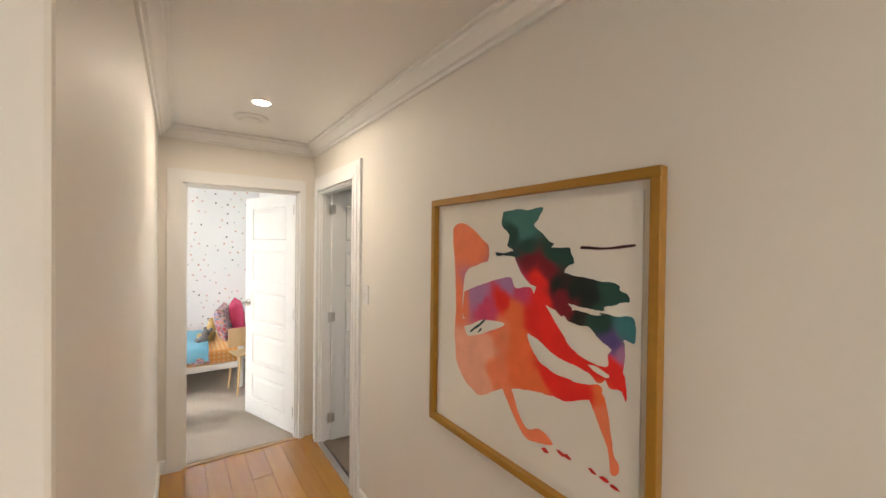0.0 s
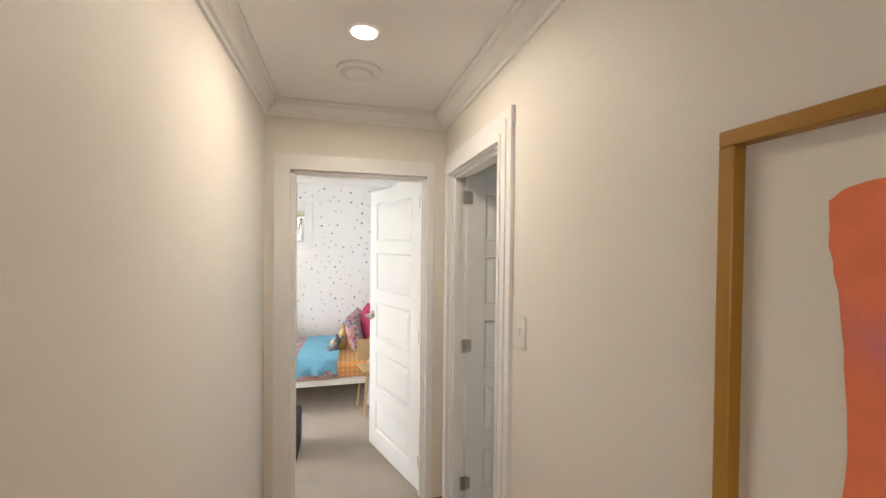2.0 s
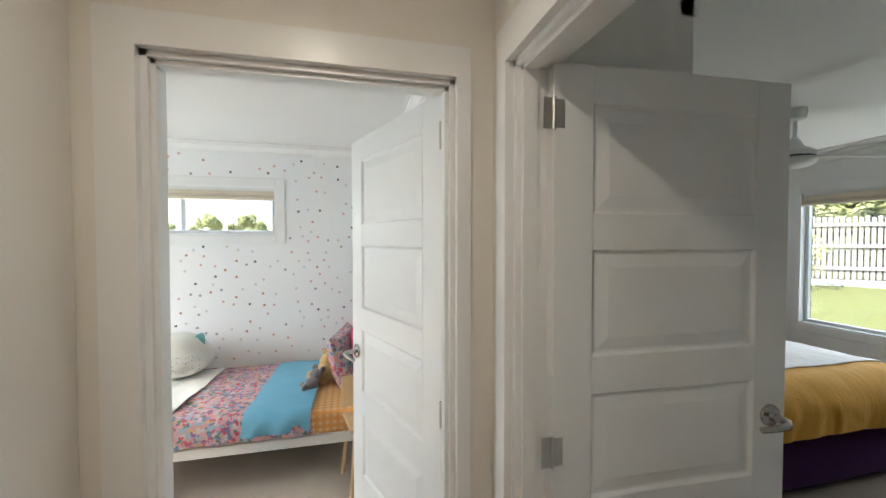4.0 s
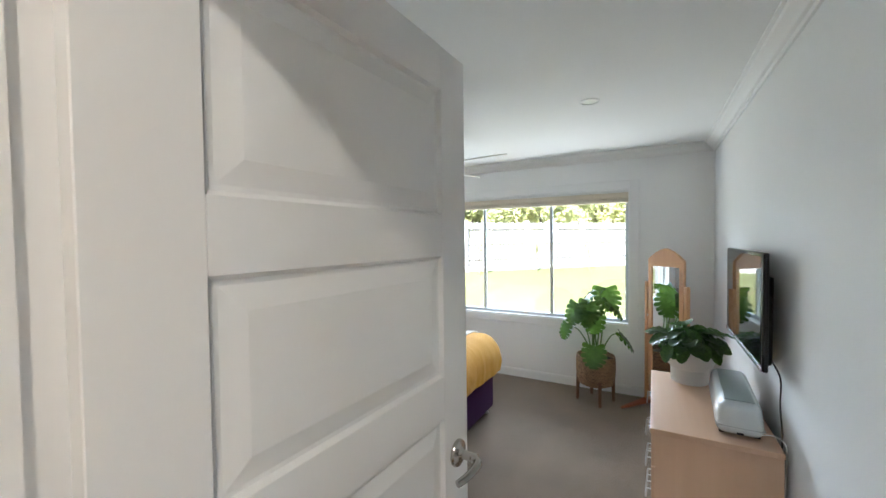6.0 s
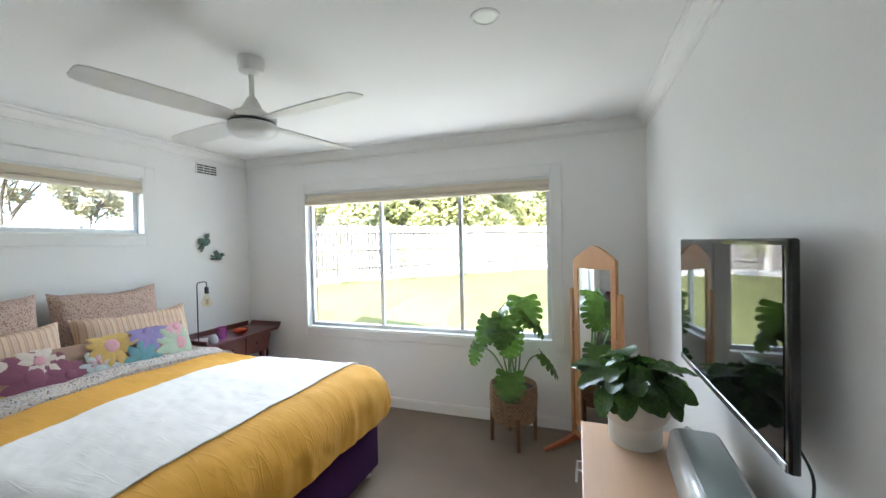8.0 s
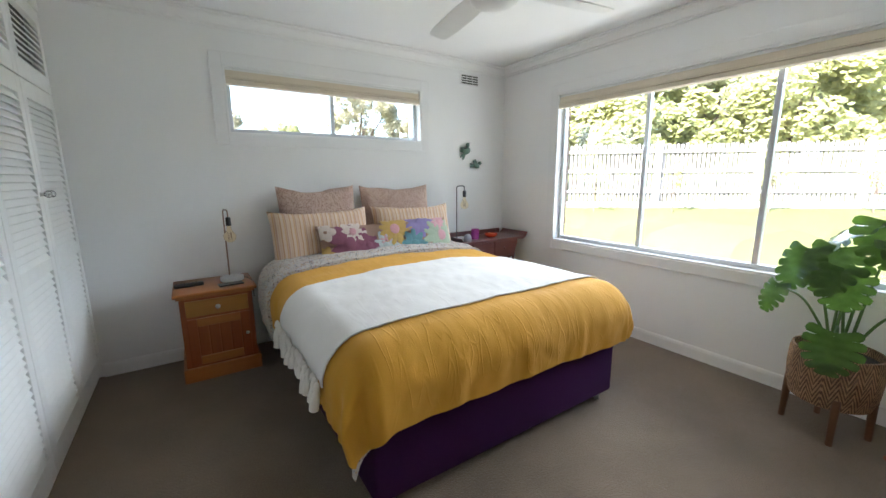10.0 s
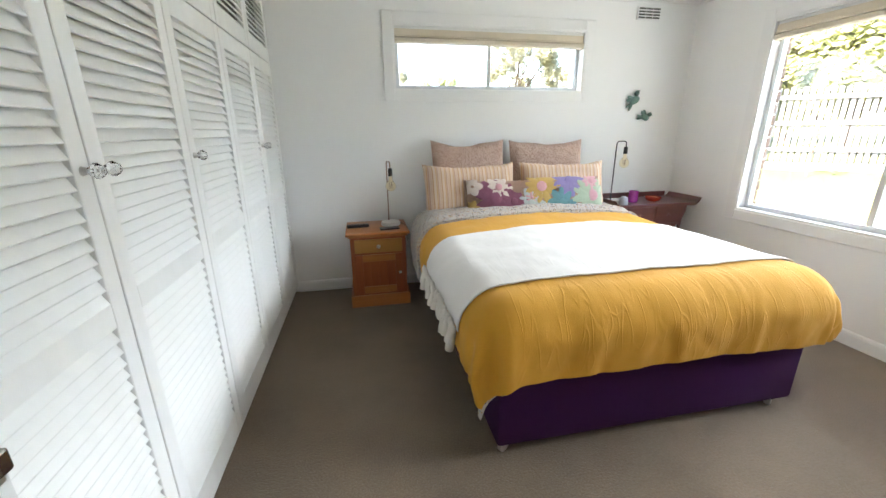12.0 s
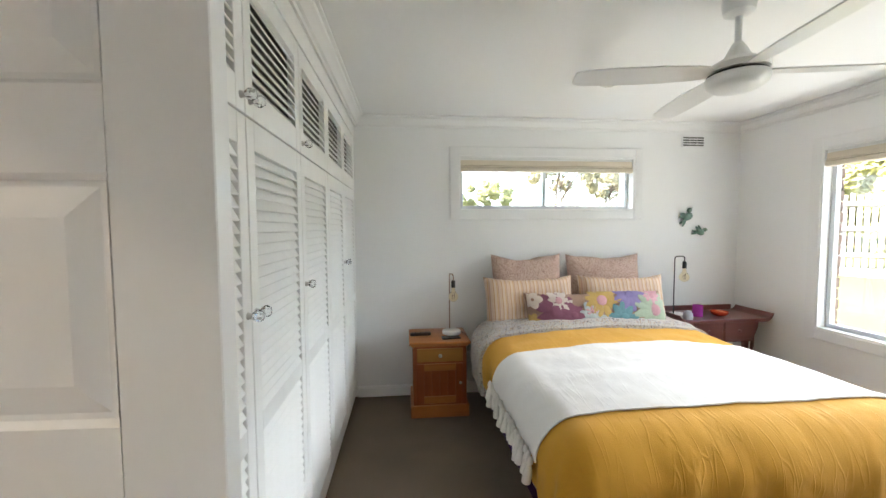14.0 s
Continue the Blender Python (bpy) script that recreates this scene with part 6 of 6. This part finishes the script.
OVALS = [oval_leaf(0.10, 0.042), oval_leaf(0.085, 0.037), oval_leaf(0.112, 0.045)]
random.seed(11)
for i in range(96):
    az = random.uniform(0, 360)
    lift = random.uniform(-30, 28) if i > 44 else random.uniform(-62, -20)
    rr = random.uniform(0.03, 0.13)
    h = 0.20 + (0.12 * (1 - rr / 0.14)) + random.uniform(-0.01, 0.05)
    o = new("leaf", OVALS[i % 3])
    o.parent = small
    o.matrix_basis = pose(rr * math.cos(radians(az)), rr * math.sin(radians(az)), h, 0, 0, az - 90) @ pose(0, 0, 0, lift, random.uniform(-25, 25), 0)

# ---- the child's room ----
M_FRAMEW = plain("white_bed_frame", (0.80, 0.80, 0.79), 0.35)
kb = thing("child_bed", "white low single bed with orange gingham sheet", "bed")
kx0, kx1, ky0, ky1 = -2.35, -0.36, 1.52, 2.55
part("side_rail", rounded(box_bm(kx0, kx1, ky0 - 0.02, ky0 + 0.01, 0.235, 0.30), 0.004, 1), M_FRAMEW, kb)
part("side_rail", rounded(box_bm(kx0, kx1, ky1 - 0.01, ky1 + 0.02, 0.235, 0.30), 0.004, 1), M_FRAMEW, kb)
part("slat_deck", box_bm(kx0, kx1, ky0 + 0.01, ky1 - 0.01, 0.25, 0.285), M_FRAMEW, kb)
for x in (kx0, kx1):
    for y in (ky0, ky1 - 0.04):
        part("leg", rounded(box_bm(x - 0.03, x + 0.03, y, y + 0.05, 0.0, 0.62 if x == kx0 else 0.45), 0.005, 1), M_FRAMEW, kb)
bm = bmesh.new()
tube(bm, [(kx0, ky0 + 0.02, 0.60), (kx0, ky1, 0.62)], 0.016, 0.016, 10)
part("head_bar", bm, M_FRAMEW, kb)


def gingham(name, a, c, period):
    m, nt, b = nodes_of(name)
    tc = nt.nodes.new("ShaderNodeTexCoord")
    sep = nt.nodes.new("ShaderNodeSeparateXYZ")
    nt.links.new(tc.outputs["Object"], sep.inputs[0])
    outs = []
    for ax, k in (("X", 1.0), ("Y", 0.7), ("Z", 0.7)):
        d = nt.nodes.new("ShaderNodeMath")
        d.operation = "SINE"
        mu = nt.nodes.new("ShaderNodeMath")
        mu.operation = "MULTIPLY"
        mu.inputs[1].default_value = 2 * math.pi / period
        nt.links.new(sep.outputs[ax], mu.inputs[0])
        nt.links.new(mu.outputs[0], d.inputs[0])
        outs.append(d.outputs[0])
    s1 = nt.nodes.new("ShaderNodeMath")
    s1.operation = "ADD"
    nt.links.new(outs[0], s1.inputs[0])
    nt.links.new(outs[1], s1.inputs[1])
    s2 = nt.nodes.new("ShaderNodeMath")
    s2.operation = "ADD"
    nt.links.new(s1.outputs[0], s2.inputs[0])
    nt.links.new(outs[2], s2.inputs[1])
    mr = nt.nodes.new("ShaderNodeMapRange")
    mr.inputs["From Min"].default_value, mr.inputs["From Max"].default_value = -2.0, 2.0
    nt.links.new(s2.outputs[0], mr.inputs[0])
    nt.links.new(ramp(nt, mr.outputs[0], [(0.25, a), (0.5, tuple((p + q) / 2 for p, q in zip(a, c))), (0.75, c)]), b.inputs["Base Color"])
    b.inputs["Roughness"].default_value = 0.9
    return m


part("mattress", rounded(box_bm(kx0 + 0.04, kx1 - 0.02, ky0 - 0.005, ky1, 0.29, 0.45), 0.035, 3), gingham("orange_gingham", (0.78, 0.36, 0.10), (0.80, 0.55, 0.30), 0.045), kb, "orange gingham fitted sheet", smooth=50)
M_KFLORAL = printed("bright_floral_cotton", (0.52, 0.30, 0.31), [(0.50, 0.08, 0.11), (0.14, 0.22, 0.36), (0.56, 0.28, 0.28), (0.50, 0.42, 0.42), (0.24, 0.12, 0.24), (0.50, 0.32, 0.20), (0.28, 0.36, 0.46), (0.12, 0.19, 0.17)], 40, size=0.62, smear=0.06)


def kid_cover(name, x0, x1, y_back, drop, off, mat, label, cat, seed, skew=0.0, nx=40, ny=40):
    """A cover laid over the low bed and hanging at the front."""
    bm = bmesh.new()
    g = []
    total = (y_back - ky0) + drop
    for j in range(ny + 1):
        row = []
        for i in range(nx + 1):
            w = total * j / ny
            x = x0 + (x1 - x0) * i / nx + skew * (w / total)
            o, d = roll_over(w - (y_back - ky0), 0.05)
            n1 = noise.fractal(Vector((x * 4 + seed, w * 4, seed)), 1.0, 2.0, 3)
            hang = min(1, d / 0.1)
            row.append(bm.verts.new((x, y_back - min(w, y_back - ky0) - o - hang * (0.012 * math.sin(x * 30 + n1 * 3) + off), 0.458 + off - d + (1 - hang) * 0.014 * n1)))
        g.append(row)
    for j in range(ny):
        for i in range(nx):
            bm.faces.new((g[j][i], g[j][i + 1], g[j + 1][i + 1], g[j + 1][i]))
    bm.normal_update()
    return tagged(new(name, to_mesh(name, bm, mat, 60)), label, cat)


kid_cover("child_duvet", -2.3, -0.78, 2.52, 0.175, 0.022, M_KFLORAL, "bright red and blue floral duvet on the child's bed", "duvet", 3.0, 0.12)
kid_cover("blue_blanket", -1.02, -0.62, 2.50, 0.155, 0.034, speckled("sky_blue_cotton", (0.16, 0.40, 0.56), 0.85, 4, 200, 0.06, 0.3, 0.001), "sky blue cotton blanket across the child's bed", "blanket", 6.0, -0.06)
kid_cover("cream_throw", -2.32, -1.44, 2.45, 0.28, 0.040, speckled("cream_fleece", (0.78, 0.75, 0.69), 0.95, 6, 160, 0.04, 0.8, 0.004, sheen=0.3), "cream fleece throw hanging over the bed side", "throw", 9.0, -0.10)
fp = tagged(new("pillow", to_mesh("pillow", pillow_bm(0.60, 0.40, 0.16, 4.4), M_KFLORAL, 60)), "bright floral pillow at the end of the child's bed", "pillow")
fp.matrix_basis = pose(-0.42, 2.12, 0.455, -14, 0, 78)
fp = tagged(new("pillow", to_mesh("pillow", pillow_bm(0.56, 0.44, 0.16, 6.4), speckled("hot_pink_cotton", (0.62, 0.06, 0.16), 0.85, 4, 200, 0.06, 0.3, 0.001), 60)), "hot pink pillow behind the floral one", "pillow")
fp.matrix_basis = pose(-0.29, 2.2, 0.455, -8, 0, 84)
# plush toy animal, simplified to a round body with ears
plush = thing("plush_toy", "round cream plush toy with teal ears on the bed", "cushion", pose(-1.76, 2.38, 0.485))
bm = bmesh.new()
lathe(bm, [(0.0, 0.0), (0.12, 0.005), (0.215, 0.06), (0.24, 0.13), (0.215, 0.22), (0.15, 0.30), (0.07, 0.335), (0.0, 0.34)], 28)
part("body", bm, speckled("cream_plush", (0.80, 0.77, 0.70), 0.95, 6, 200, 0.03, 0.6, 0.003, sheen=0.3), plush, smooth=70)
bm = bmesh.new()
bmesh.ops.create_uvsphere(bm, u_segments=24, v_segments=14, radius=0.1, matrix=pose(0.10, -0.165, 0.14, -8, 0, 32) @ Matrix.Diagonal((1.15, 0.42, 1.0, 1)))
part("belly_patch", bm, printed("speckled_plush", (0.74, 0.71, 0.66), [(0.20, 0.36, 0.42), (0.62, 0.34, 0.36), (0.70, 0.66, 0.60), (0.34, 0.32, 0.34)], 60, size=0.3), plush, "speckled patch", smooth=70)
for s in (-1, 1):
    bm = bmesh.new()
    lathe(bm, [(0.06, -0.02), (0.055, 0.02), (0.034, 0.06), (0.012, 0.09), (0.0, 0.095)], 14, pose(s * 0.135, -0.02, 0.255, 0, s * 28, 0) @ Matrix.Diagonal((1, 0.35, 1, 1)))
    part("ear", bm, speckled("teal_plush_%d" % (s + 1), (0.20, 0.50, 0.50), 0.95, 6, 200, 0.05, 0.6, 0.003), plush, smooth=60)
for lab, (x, y, z), cols, k in (("mustard soft toy leaning on the floral pillow", (-0.66, 2.02, 0.46), (0.62, 0.42, 0.16), 1.0), ("small grey soft toy lying on the blanket", (-0.72, 1.86, 0.46), (0.20, 0.19, 0.20), 0.72)):
    bm = bmesh.new()
    for cx, cy, cz, r in ((0, 0, 0.06, 0.075), (0.03, 0.03, 0.16, 0.06), (0.06, -0.02, 0.23, 0.03), (0.02, 0.07, 0.23, 0.03), (-0.08, -0.03, 0.03, 0.035), (-0.05, 0.07, 0.03, 0.035)):
        bmesh.ops.create_icosphere(bm, subdivisions=3, radius=r * k, matrix=Matrix.Translation((cx * k, cy * k, cz * k)) @ Matrix.Diagonal((1, 0.9, 1.15, 1)))
    o = tagged(new("soft_toy", to_mesh("soft_toy", bm, speckled("toy_plush_%d" % int(k * 10), cols, 0.95, 12, 200, 0.12, 0.6, 0.003, sheen=0.3), 60)), lab, "soft toy")
    o.matrix_basis = pose(x, y, z, 0, 20, 30)
pk = tagged(new("cushion", to_mesh("cushion", pillow_bm(0.5, 0.42, 0.16, 1.4), speckled("dusty_pink_cotton", (0.62, 0.30, 0.32), 0.9, 4, 200, 0.05, 0.3, 0.001), 60)), "dusty pink cushion beside the bed bar", "cushion")
pk.matrix_basis = pose(-2.5, 2.2, 0.34, -12, 0, 60)
tagged(new("storage_bag", to_mesh("storage_bag", rounded(box_bm(-1.12, -0.945, 0.62, 0.95, 0.0, 0.30), 0.02, 2), plain("charcoal_felt", (0.03, 0.03, 0.035), 0.9), 50)), "charcoal felt storage box inside the doorway", "storage box")

M_STOOL = timber("pale_birch", (0.55, 0.36, 0.18), (0.70, 0.50, 0.28), 0.45, "Z", 1.0, 0.1)
chair = thing("child_chair", "small pale birch child's chair beside the bed", "chair", pose(-0.31, 1.44, 0, 0, 0, 12))
part("seat", rounded(box_bm(-0.15, 0.15, -0.15, 0.15, 0.40, 0.425), 0.01, 2), M_STOOL, chair)
for sx in (-1, 1):
    for sy in (-1, 1):
        bm = bmesh.new()
        tube(bm, [(sx * 0.11, sy * 0.11, 0.40), (sx * 0.145, sy * 0.145, 0.0)], 0.015, 0.011, 10)
        part("leg", bm, M_STOOL, chair, smooth=40)
part("backrest", rounded(box_bm(-0.15, 0.15, 0.13, 0.15, 0.42, 0.66), 0.012, 2), M_STOOL, chair)

dots = thing("dot_stickers", "small scattered pastel and dark dot stickers on the wall", "wall stickers", kind="stuff")
random.seed(21)
DOTC = [plain("dot_%s" % n, c, 0.7) for n, c in (("blush", (0.72, 0.45, 0.40)), ("charcoal", (0.12, 0.11, 0.12)), ("sand", (0.70, 0.62, 0.50)), ("rust", (0.55, 0.26, 0.18)), ("grey", (0.38, 0.37, 0.38)), ("sky", (0.62, 0.66, 0.70)))]
bms = [bmesh.new() for _ in DOTC]
placed = []
while len(placed) < 330:
    x, z = random.uniform(-3.4, -0.03), random.uniform(0.5, 2.33)
    if KW[0] - 0.1 < x < KW[1] + 0.1 and KW[2] - 0.1 < z < KW[3] + 0.1:
        continue
    if any((x - a) ** 2 + (z - b) ** 2 < 0.0042 for a, b in placed):
        continue
    placed.append((x, z))
    k = random.choice((0, 0, 0, 1, 2, 2, 3, 4, 5, 5))
    lathe(bms[k], [(0.0, 0.0), (0.0115, 0.0), (0.0115, 0.0012), (0.0, 0.0014)], 9, pose(x, NORTH - 0.0005, z, 90))
for b_, m_ in zip(bms, DOTC):
    part("dots", b_, m_, dots)

# ---- outdoors ----
FN, FD, F0 = Vector((0.667, 0.745)), Vector((0.745, -0.667)), 11.3     # fence normal, direction, distance


def ground_z(x, y):
    s = FN.x * x + FN.y * y
    t = max(0.0, min(1.0, (s - 4.0) / (F0 - 4.0)))
    east = max(0.0, min(1.0, (x - 2.0) / 3.0))
    g = t * t * (3 - 2 * t) * 0.95 * east + max(0, s - F0) * 0.02 * east
    return -0.38 + min(g, 3.0) + 0.02 * noise.noise(Vector((x * 0.6, y * 0.6, 0)))


M_GRASS = speckled("lawn", (0.165, 0.17, 0.065), 0.9, 0.6, 70, 0.12, 0.25, 0.01, fine_vary=0.3, spec=0.15)
bm = bmesh.new()
ticks = [-600, -200, -80, -40, -25] + [-16 + i for i in range(45)] + [36, 50, 80, 200, 600]
G = [[bm.verts.new((x, y, ground_z(x, y) if abs(x) < 100 and abs(y) < 100 else 0.6)) for x in ticks] for y in ticks]
for j in range(len(ticks) - 1):
    for i in range(len(ticks) - 1):
        bm.faces.new((G[j][i], G[j][i + 1], G[j + 1][i + 1], G[j + 1][i]))
solid("ground", bm, M_GRASS, "mown green lawn rising to the fence", "lawn", smooth=80)

M_CONC = speckled("pale_concrete", (0.52, 0.50, 0.46), 0.9, 1.5, 60, 0.08, 0.5, 0.004)
bm = bmesh.new()
prev = None
for k in range(-24, 33):
    c = FN * (F0 - 0.55) + FD * (k * 0.5)
    a, b2 = c - FN * 0.18, c + FN * 0.45
    row = [bm.verts.new((p.x, p.y, ground_z(p.x, p.y) + dz)) for p, dz in ((a, -0.05), (a, 0.05), (b2, 0.06), (b2, -0.05))]
    if prev:
        for i in range(4):
            bm.faces.new((prev[i], prev[(i + 1) % 4], row[(i + 1) % 4], row[i]))
    prev = row
solid("pavement", bm, M_CONC, "pale concrete edging along the fence", "edging")

M_FENCE = speckled("weathered_paling", (0.29, 0.265, 0.25), 0.85, 2, 40, 0.12, 0.5, 0.003, stretch=(8, 8, 1), fine_vary=0.2)
fence = thing("paling_fence", "weathered timber paling fence with posts and rails", "fence")
FZ = 0.60
frot = math.degrees(math.atan2(FD.y, FD.x))
PAL = to_mesh("paling", box_bm(-0.036, 0.036, -0.008, 0.008, 0.04, 1.50), M_FENCE)
for k in range(-92, 128):
    c = FN * F0 + FD * (k * 0.105)
    o = new("paling", PAL)
    o.parent = fence
    o.matrix_basis = pose(c.x, c.y, FZ + 0.008 * math.sin(k * 1.7), 0, 0, frot) @ Matrix.Diagonal((1, 1, 1 + 0.012 * math.sin(k * 2.9), 1))
POST = to_mesh("post", box_bm(-0.06, 0.06, -0.05, 0.05, -0.4, 1.56), speckled("grey_post", (0.58, 0.55, 0.52), 0.85, 2, 40, 0.1, 0.4, 0.003))
for k in range(-5, 7):
    c = FN * (F0 - 0.10) + FD * (k * 2.35 + 0.6)
    o = new("post", POST)
    o.parent = fence
    o.matrix_basis = pose(c.x, c.y, FZ, 0, 0, frot)
for z in (0.30, 0.82, 1.32):
    c = FN * (F0 - 0.04) + FD * 1.9
    part("rail", box_bm(-11.6, 11.6, -0.02, 0.02, z - 0.04, z + 0.04), M_FENCE, fence, m=pose(c.x, c.y, FZ, 0, 0, frot))

M_BARK = speckled("bark", (0.16, 0.12, 0.09), 0.9, 4, 40, 0.2, 0.8, 0.01)


def foliage_mat(name, a, c):
    m, nt, b = nodes_of(name)
    ge = nt.nodes.new("ShaderNodeNewGeometry")
    col = ramp(nt, ge.outputs["Random Per Island"], [(0.0, a), (0.6, tuple((p + q) / 2 for p, q in zip(a, c))), (1.0, c)])
    nt.links.new(col, b.inputs["Base Color"])
    b.inputs["Roughness"].default_value = 0.6
    tl = nt.nodes.new("ShaderNodeBsdfTranslucent")
    nt.links.new(col, tl.inputs["Color"])
    mx = nt.nodes.new("ShaderNodeMixShader")
    mx.inputs[0].default_value = 0.45
    nt.links.new(b.outputs[0], mx.inputs[1])
    nt.links.new(tl.outputs[0], mx.inputs[2])
    nt.links.new(mx.outputs[0], nt.nodes["Material Output"].inputs["Surface"])
    return m


def tree(name, label, cat, x, y, h, rx, rz, n, leaf, mat, seed, trunk_r=0.06, low=0.15):
    """A tapered trunk with limbs and a crown of small separate leaves in uneven clumps."""
    rnd = random.Random(seed)
    z0 = ground_z(x, y)
    t = thing(name, label, cat, pose(x, y, z0))
    bm = bmesh.new()
    top = h - rz
    tube(bm, curve_pts([(0, 0, -0.1), (0.05 * h * rnd.uniform(-1, 1), 0.03 * h, h * 0.35), (0, 0, h * 0.8)], 5), trunk_r, trunk_r * 0.3, 8)
    clumps = []
    for k in range(22):
        a, e = rnd.uniform(0, 6.283), math.asin(rnd.uniform(-0.75, 1))
        q = rnd.uniform(0.55, 1.0)
        c = Vector((math.cos(a) * math.cos(e) * rx * q, math.sin(a) * math.cos(e) * rx * q, top + math.sin(e) * rz * q))
        c.z = max(c.z, low * h)
        clumps.append((c, rnd.uniform(0.22, 0.42) * min(rx, rz)))
        if k < 9:
            tube(bm, curve_pts([(0, 0, h * rnd.uniform(0.25, 0.6)), c * 0.55 + Vector((0, 0, 0.3 * top)), c], 4), trunk_r * 0.4, trunk_r * 0.1, 6)
    part("trunk", bm, M_BARK, t, smooth=60)
    verts, faces = [], []
    for i in range(n):
        c, r = clumps[rnd.randrange(len(clumps))]
        d = Vector((rnd.gauss(0, 1), rnd.gauss(0, 1), rnd.gauss(0, 1))).normalized() * r * rnd.uniform(0.6, 1.05)
        p = c + d
        u = Vector((rnd.gauss(0, 1), rnd.gauss(0, 1), rnd.gauss(0, 1) * 0.5)).normalized()
        w = u.orthogonal().normalized() * leaf * 0.4
        u = u * leaf * rnd.uniform(0.7, 1.2)
        b = len(verts)
        verts += [p - u * 0.5, p + w, p + u * 0.5, p - w]
        faces.append((b, b + 1, b + 2, b + 3))
    me = bpy.data.meshes.new("crown")
    me.from_pydata([tuple(v) for v in verts], [], faces)
    me.materials.append(mat)
    o = new("crown", me)
    o.parent = t
    return t


M_LEAFY = foliage_mat("bright_foliage", (0.36, 0.37, 0.16), (0.52, 0.52, 0.26))
M_GUM = foliage_mat("gum_foliage", (0.34, 0.32, 0.20), (0.48, 0.44, 0.30))
M_DARKF = foliage_mat("hedge_foliage", (0.30, 0.32, 0.13), (0.44, 0.45, 0.20))
EYE = Vector((1.26, -0.61))


def bearing(deg, s):
    """The place at fence distance s seen from the bed's foot at a bearing clockwise from north."""
    d = Vector((math.sin(radians(deg)), math.cos(radians(deg))))
    return EYE + d * ((s - EYE.dot(FN)) / d.dot(FN))


for deg in (54.5, 64.0, 73.5, 81.5):
    p = bearing(deg, 9.9)
    tree("sapling", "young staked sapling on the lawn", "sapling", p.x, p.y, 1.25, 0.28, 0.45, 170, 0.075, M_LEAFY, int(deg), 0.018, 0.3)
for i, (deg, s, h, rx, rz, mt) in enumerate(((49, 14.5, 3.4, 1.8, 1.5, M_LEAFY), (57, 14.0, 3.3, 1.6, 1.4, M_LEAFY), (64, 15.0, 3.0, 1.5, 1.3, M_DARKF), (75, 14.0, 4.1, 2.2, 1.9, M_LEAFY), (87, 13.6, 4.8, 2.0, 2.3, M_LEAFY), (96, 14.0, 3.2, 1.8, 1.5, M_LEAFY), (41, 15.5, 3.6, 2.0, 1.7, M_DARKF), (104, 16, 4.5, 2.6, 2.2, M_LEAFY))):
    p = bearing(deg, s)
    tree("garden_tree", "leafy light green tree behind the fence", "tree", p.x, p.y, h, rx, rz, 9500, 0.19, mt, 40 + i, 0.10, 0.1)
for i, (x, y, h, rx, rz) in enumerate(((-4.5, 34, 8.0, 3.4, 2.2), (3.0, 36, 7.0, 3.2, 2.0), (14.5, 32, 7.8, 3.6, 2.4), (21, 36, 6.5, 3.0, 2.0), (9.5, 40, 5.2, 3.2, 1.6), (-13, 46, 4.8, 4.0, 1.8), (-22, 50, 4.4, 5.0, 1.6), (-30, 52, 4.6, 4.5, 1.7))):
    tree("gum_tree", "distant gum tree with open crown", "tree", x, y, h, rx, rz, 4600, 0.30, M_GUM if i < 4 else M_LEAFY, 70 + i, 0.16, 0.3)

for i, (deg, s) in enumerate(((43, 21), (52, 20), (60, 22), (68, 20), (78, 21), (90, 20), (100, 22))):
    p = bearing(deg, s)
    tree("garden_tree", "tall pale green tree beyond the garden fence", "tree", p.x, p.y, 5.6 + 0.5 * (i % 3), 3.0, 2.5, 6500, 0.30, M_LEAFY, 90 + i, 0.14, 0.1)

# ---- brickwork of the outer leaf beside the wide window ----
M_BRICK = speckled("brown_brick", (0.20, 0.12, 0.085), 0.9, 10, 90, 0.2, 0.7, 0.004)
outer = solid("wall_brick_outer", wall_with_hole("y", SOUTH - 0.1, NORTH + 0.24, EAST + 0.135, EAST + 0.17, -0.4, H + 0.1, [(EW[0] - 0.02, EW[1] + 0.02, EW[2] - 0.02, EW[3] - 0.0)]), speckled("mortar", (0.42, 0.40, 0.37), 0.95, 4, 90, 0.1, 0.5, 0.003), "brown brick outer wall", "brick wall")
BRK = to_mesh("brick", rounded(box_bm(0, 0.042, 0, 0.23, 0, 0.076), 0.004, 1), M_BRICK)
for r in range(17):
    for end in (0, 1):
        for c in range(2):
            o = new("brick", BRK)
            o.parent = outer
            y = (EW[1] - 0.002 + c * 0.24 - (0.0 if r % 2 else 0.006)) if end else (EW[0] + 0.002 - 0.23 - c * 0.24 + (0.0 if r % 2 else 0.006))
            o.location = (EAST + 0.135, y, EW[2] - 0.02 + r * 0.083)

# ---- floorboards of the hall, last ----
BOARD = to_mesh("floorboard", rounded(box_bm(0.0002, 0.1298, 0, 1.0, -0.016, 0.0), 0.0006, 1), M_FLOOR)
for i in range(9):
    y = -5.7 + (i * 37 % 11) * 0.17 - 1.8
    while y < 0.0:
        a, b = max(y, -5.7), min(y + 1.85, 0.0)
        if b - a > 0.05:
            o = new("floorboard", BOARD)
            o.parent = floor_hall
            o.matrix_basis = Matrix.LocRotScale((-1.17 + 0.13 * i, a + 0.0005, 0), None, (1, b - a - 0.001, 1))
        y += 1.85
rest = part("floorboards", box_bm(-3.7, -1.171, -5.7, -2.69, -0.015, 0.0), M_FLOOR, floor_hall)
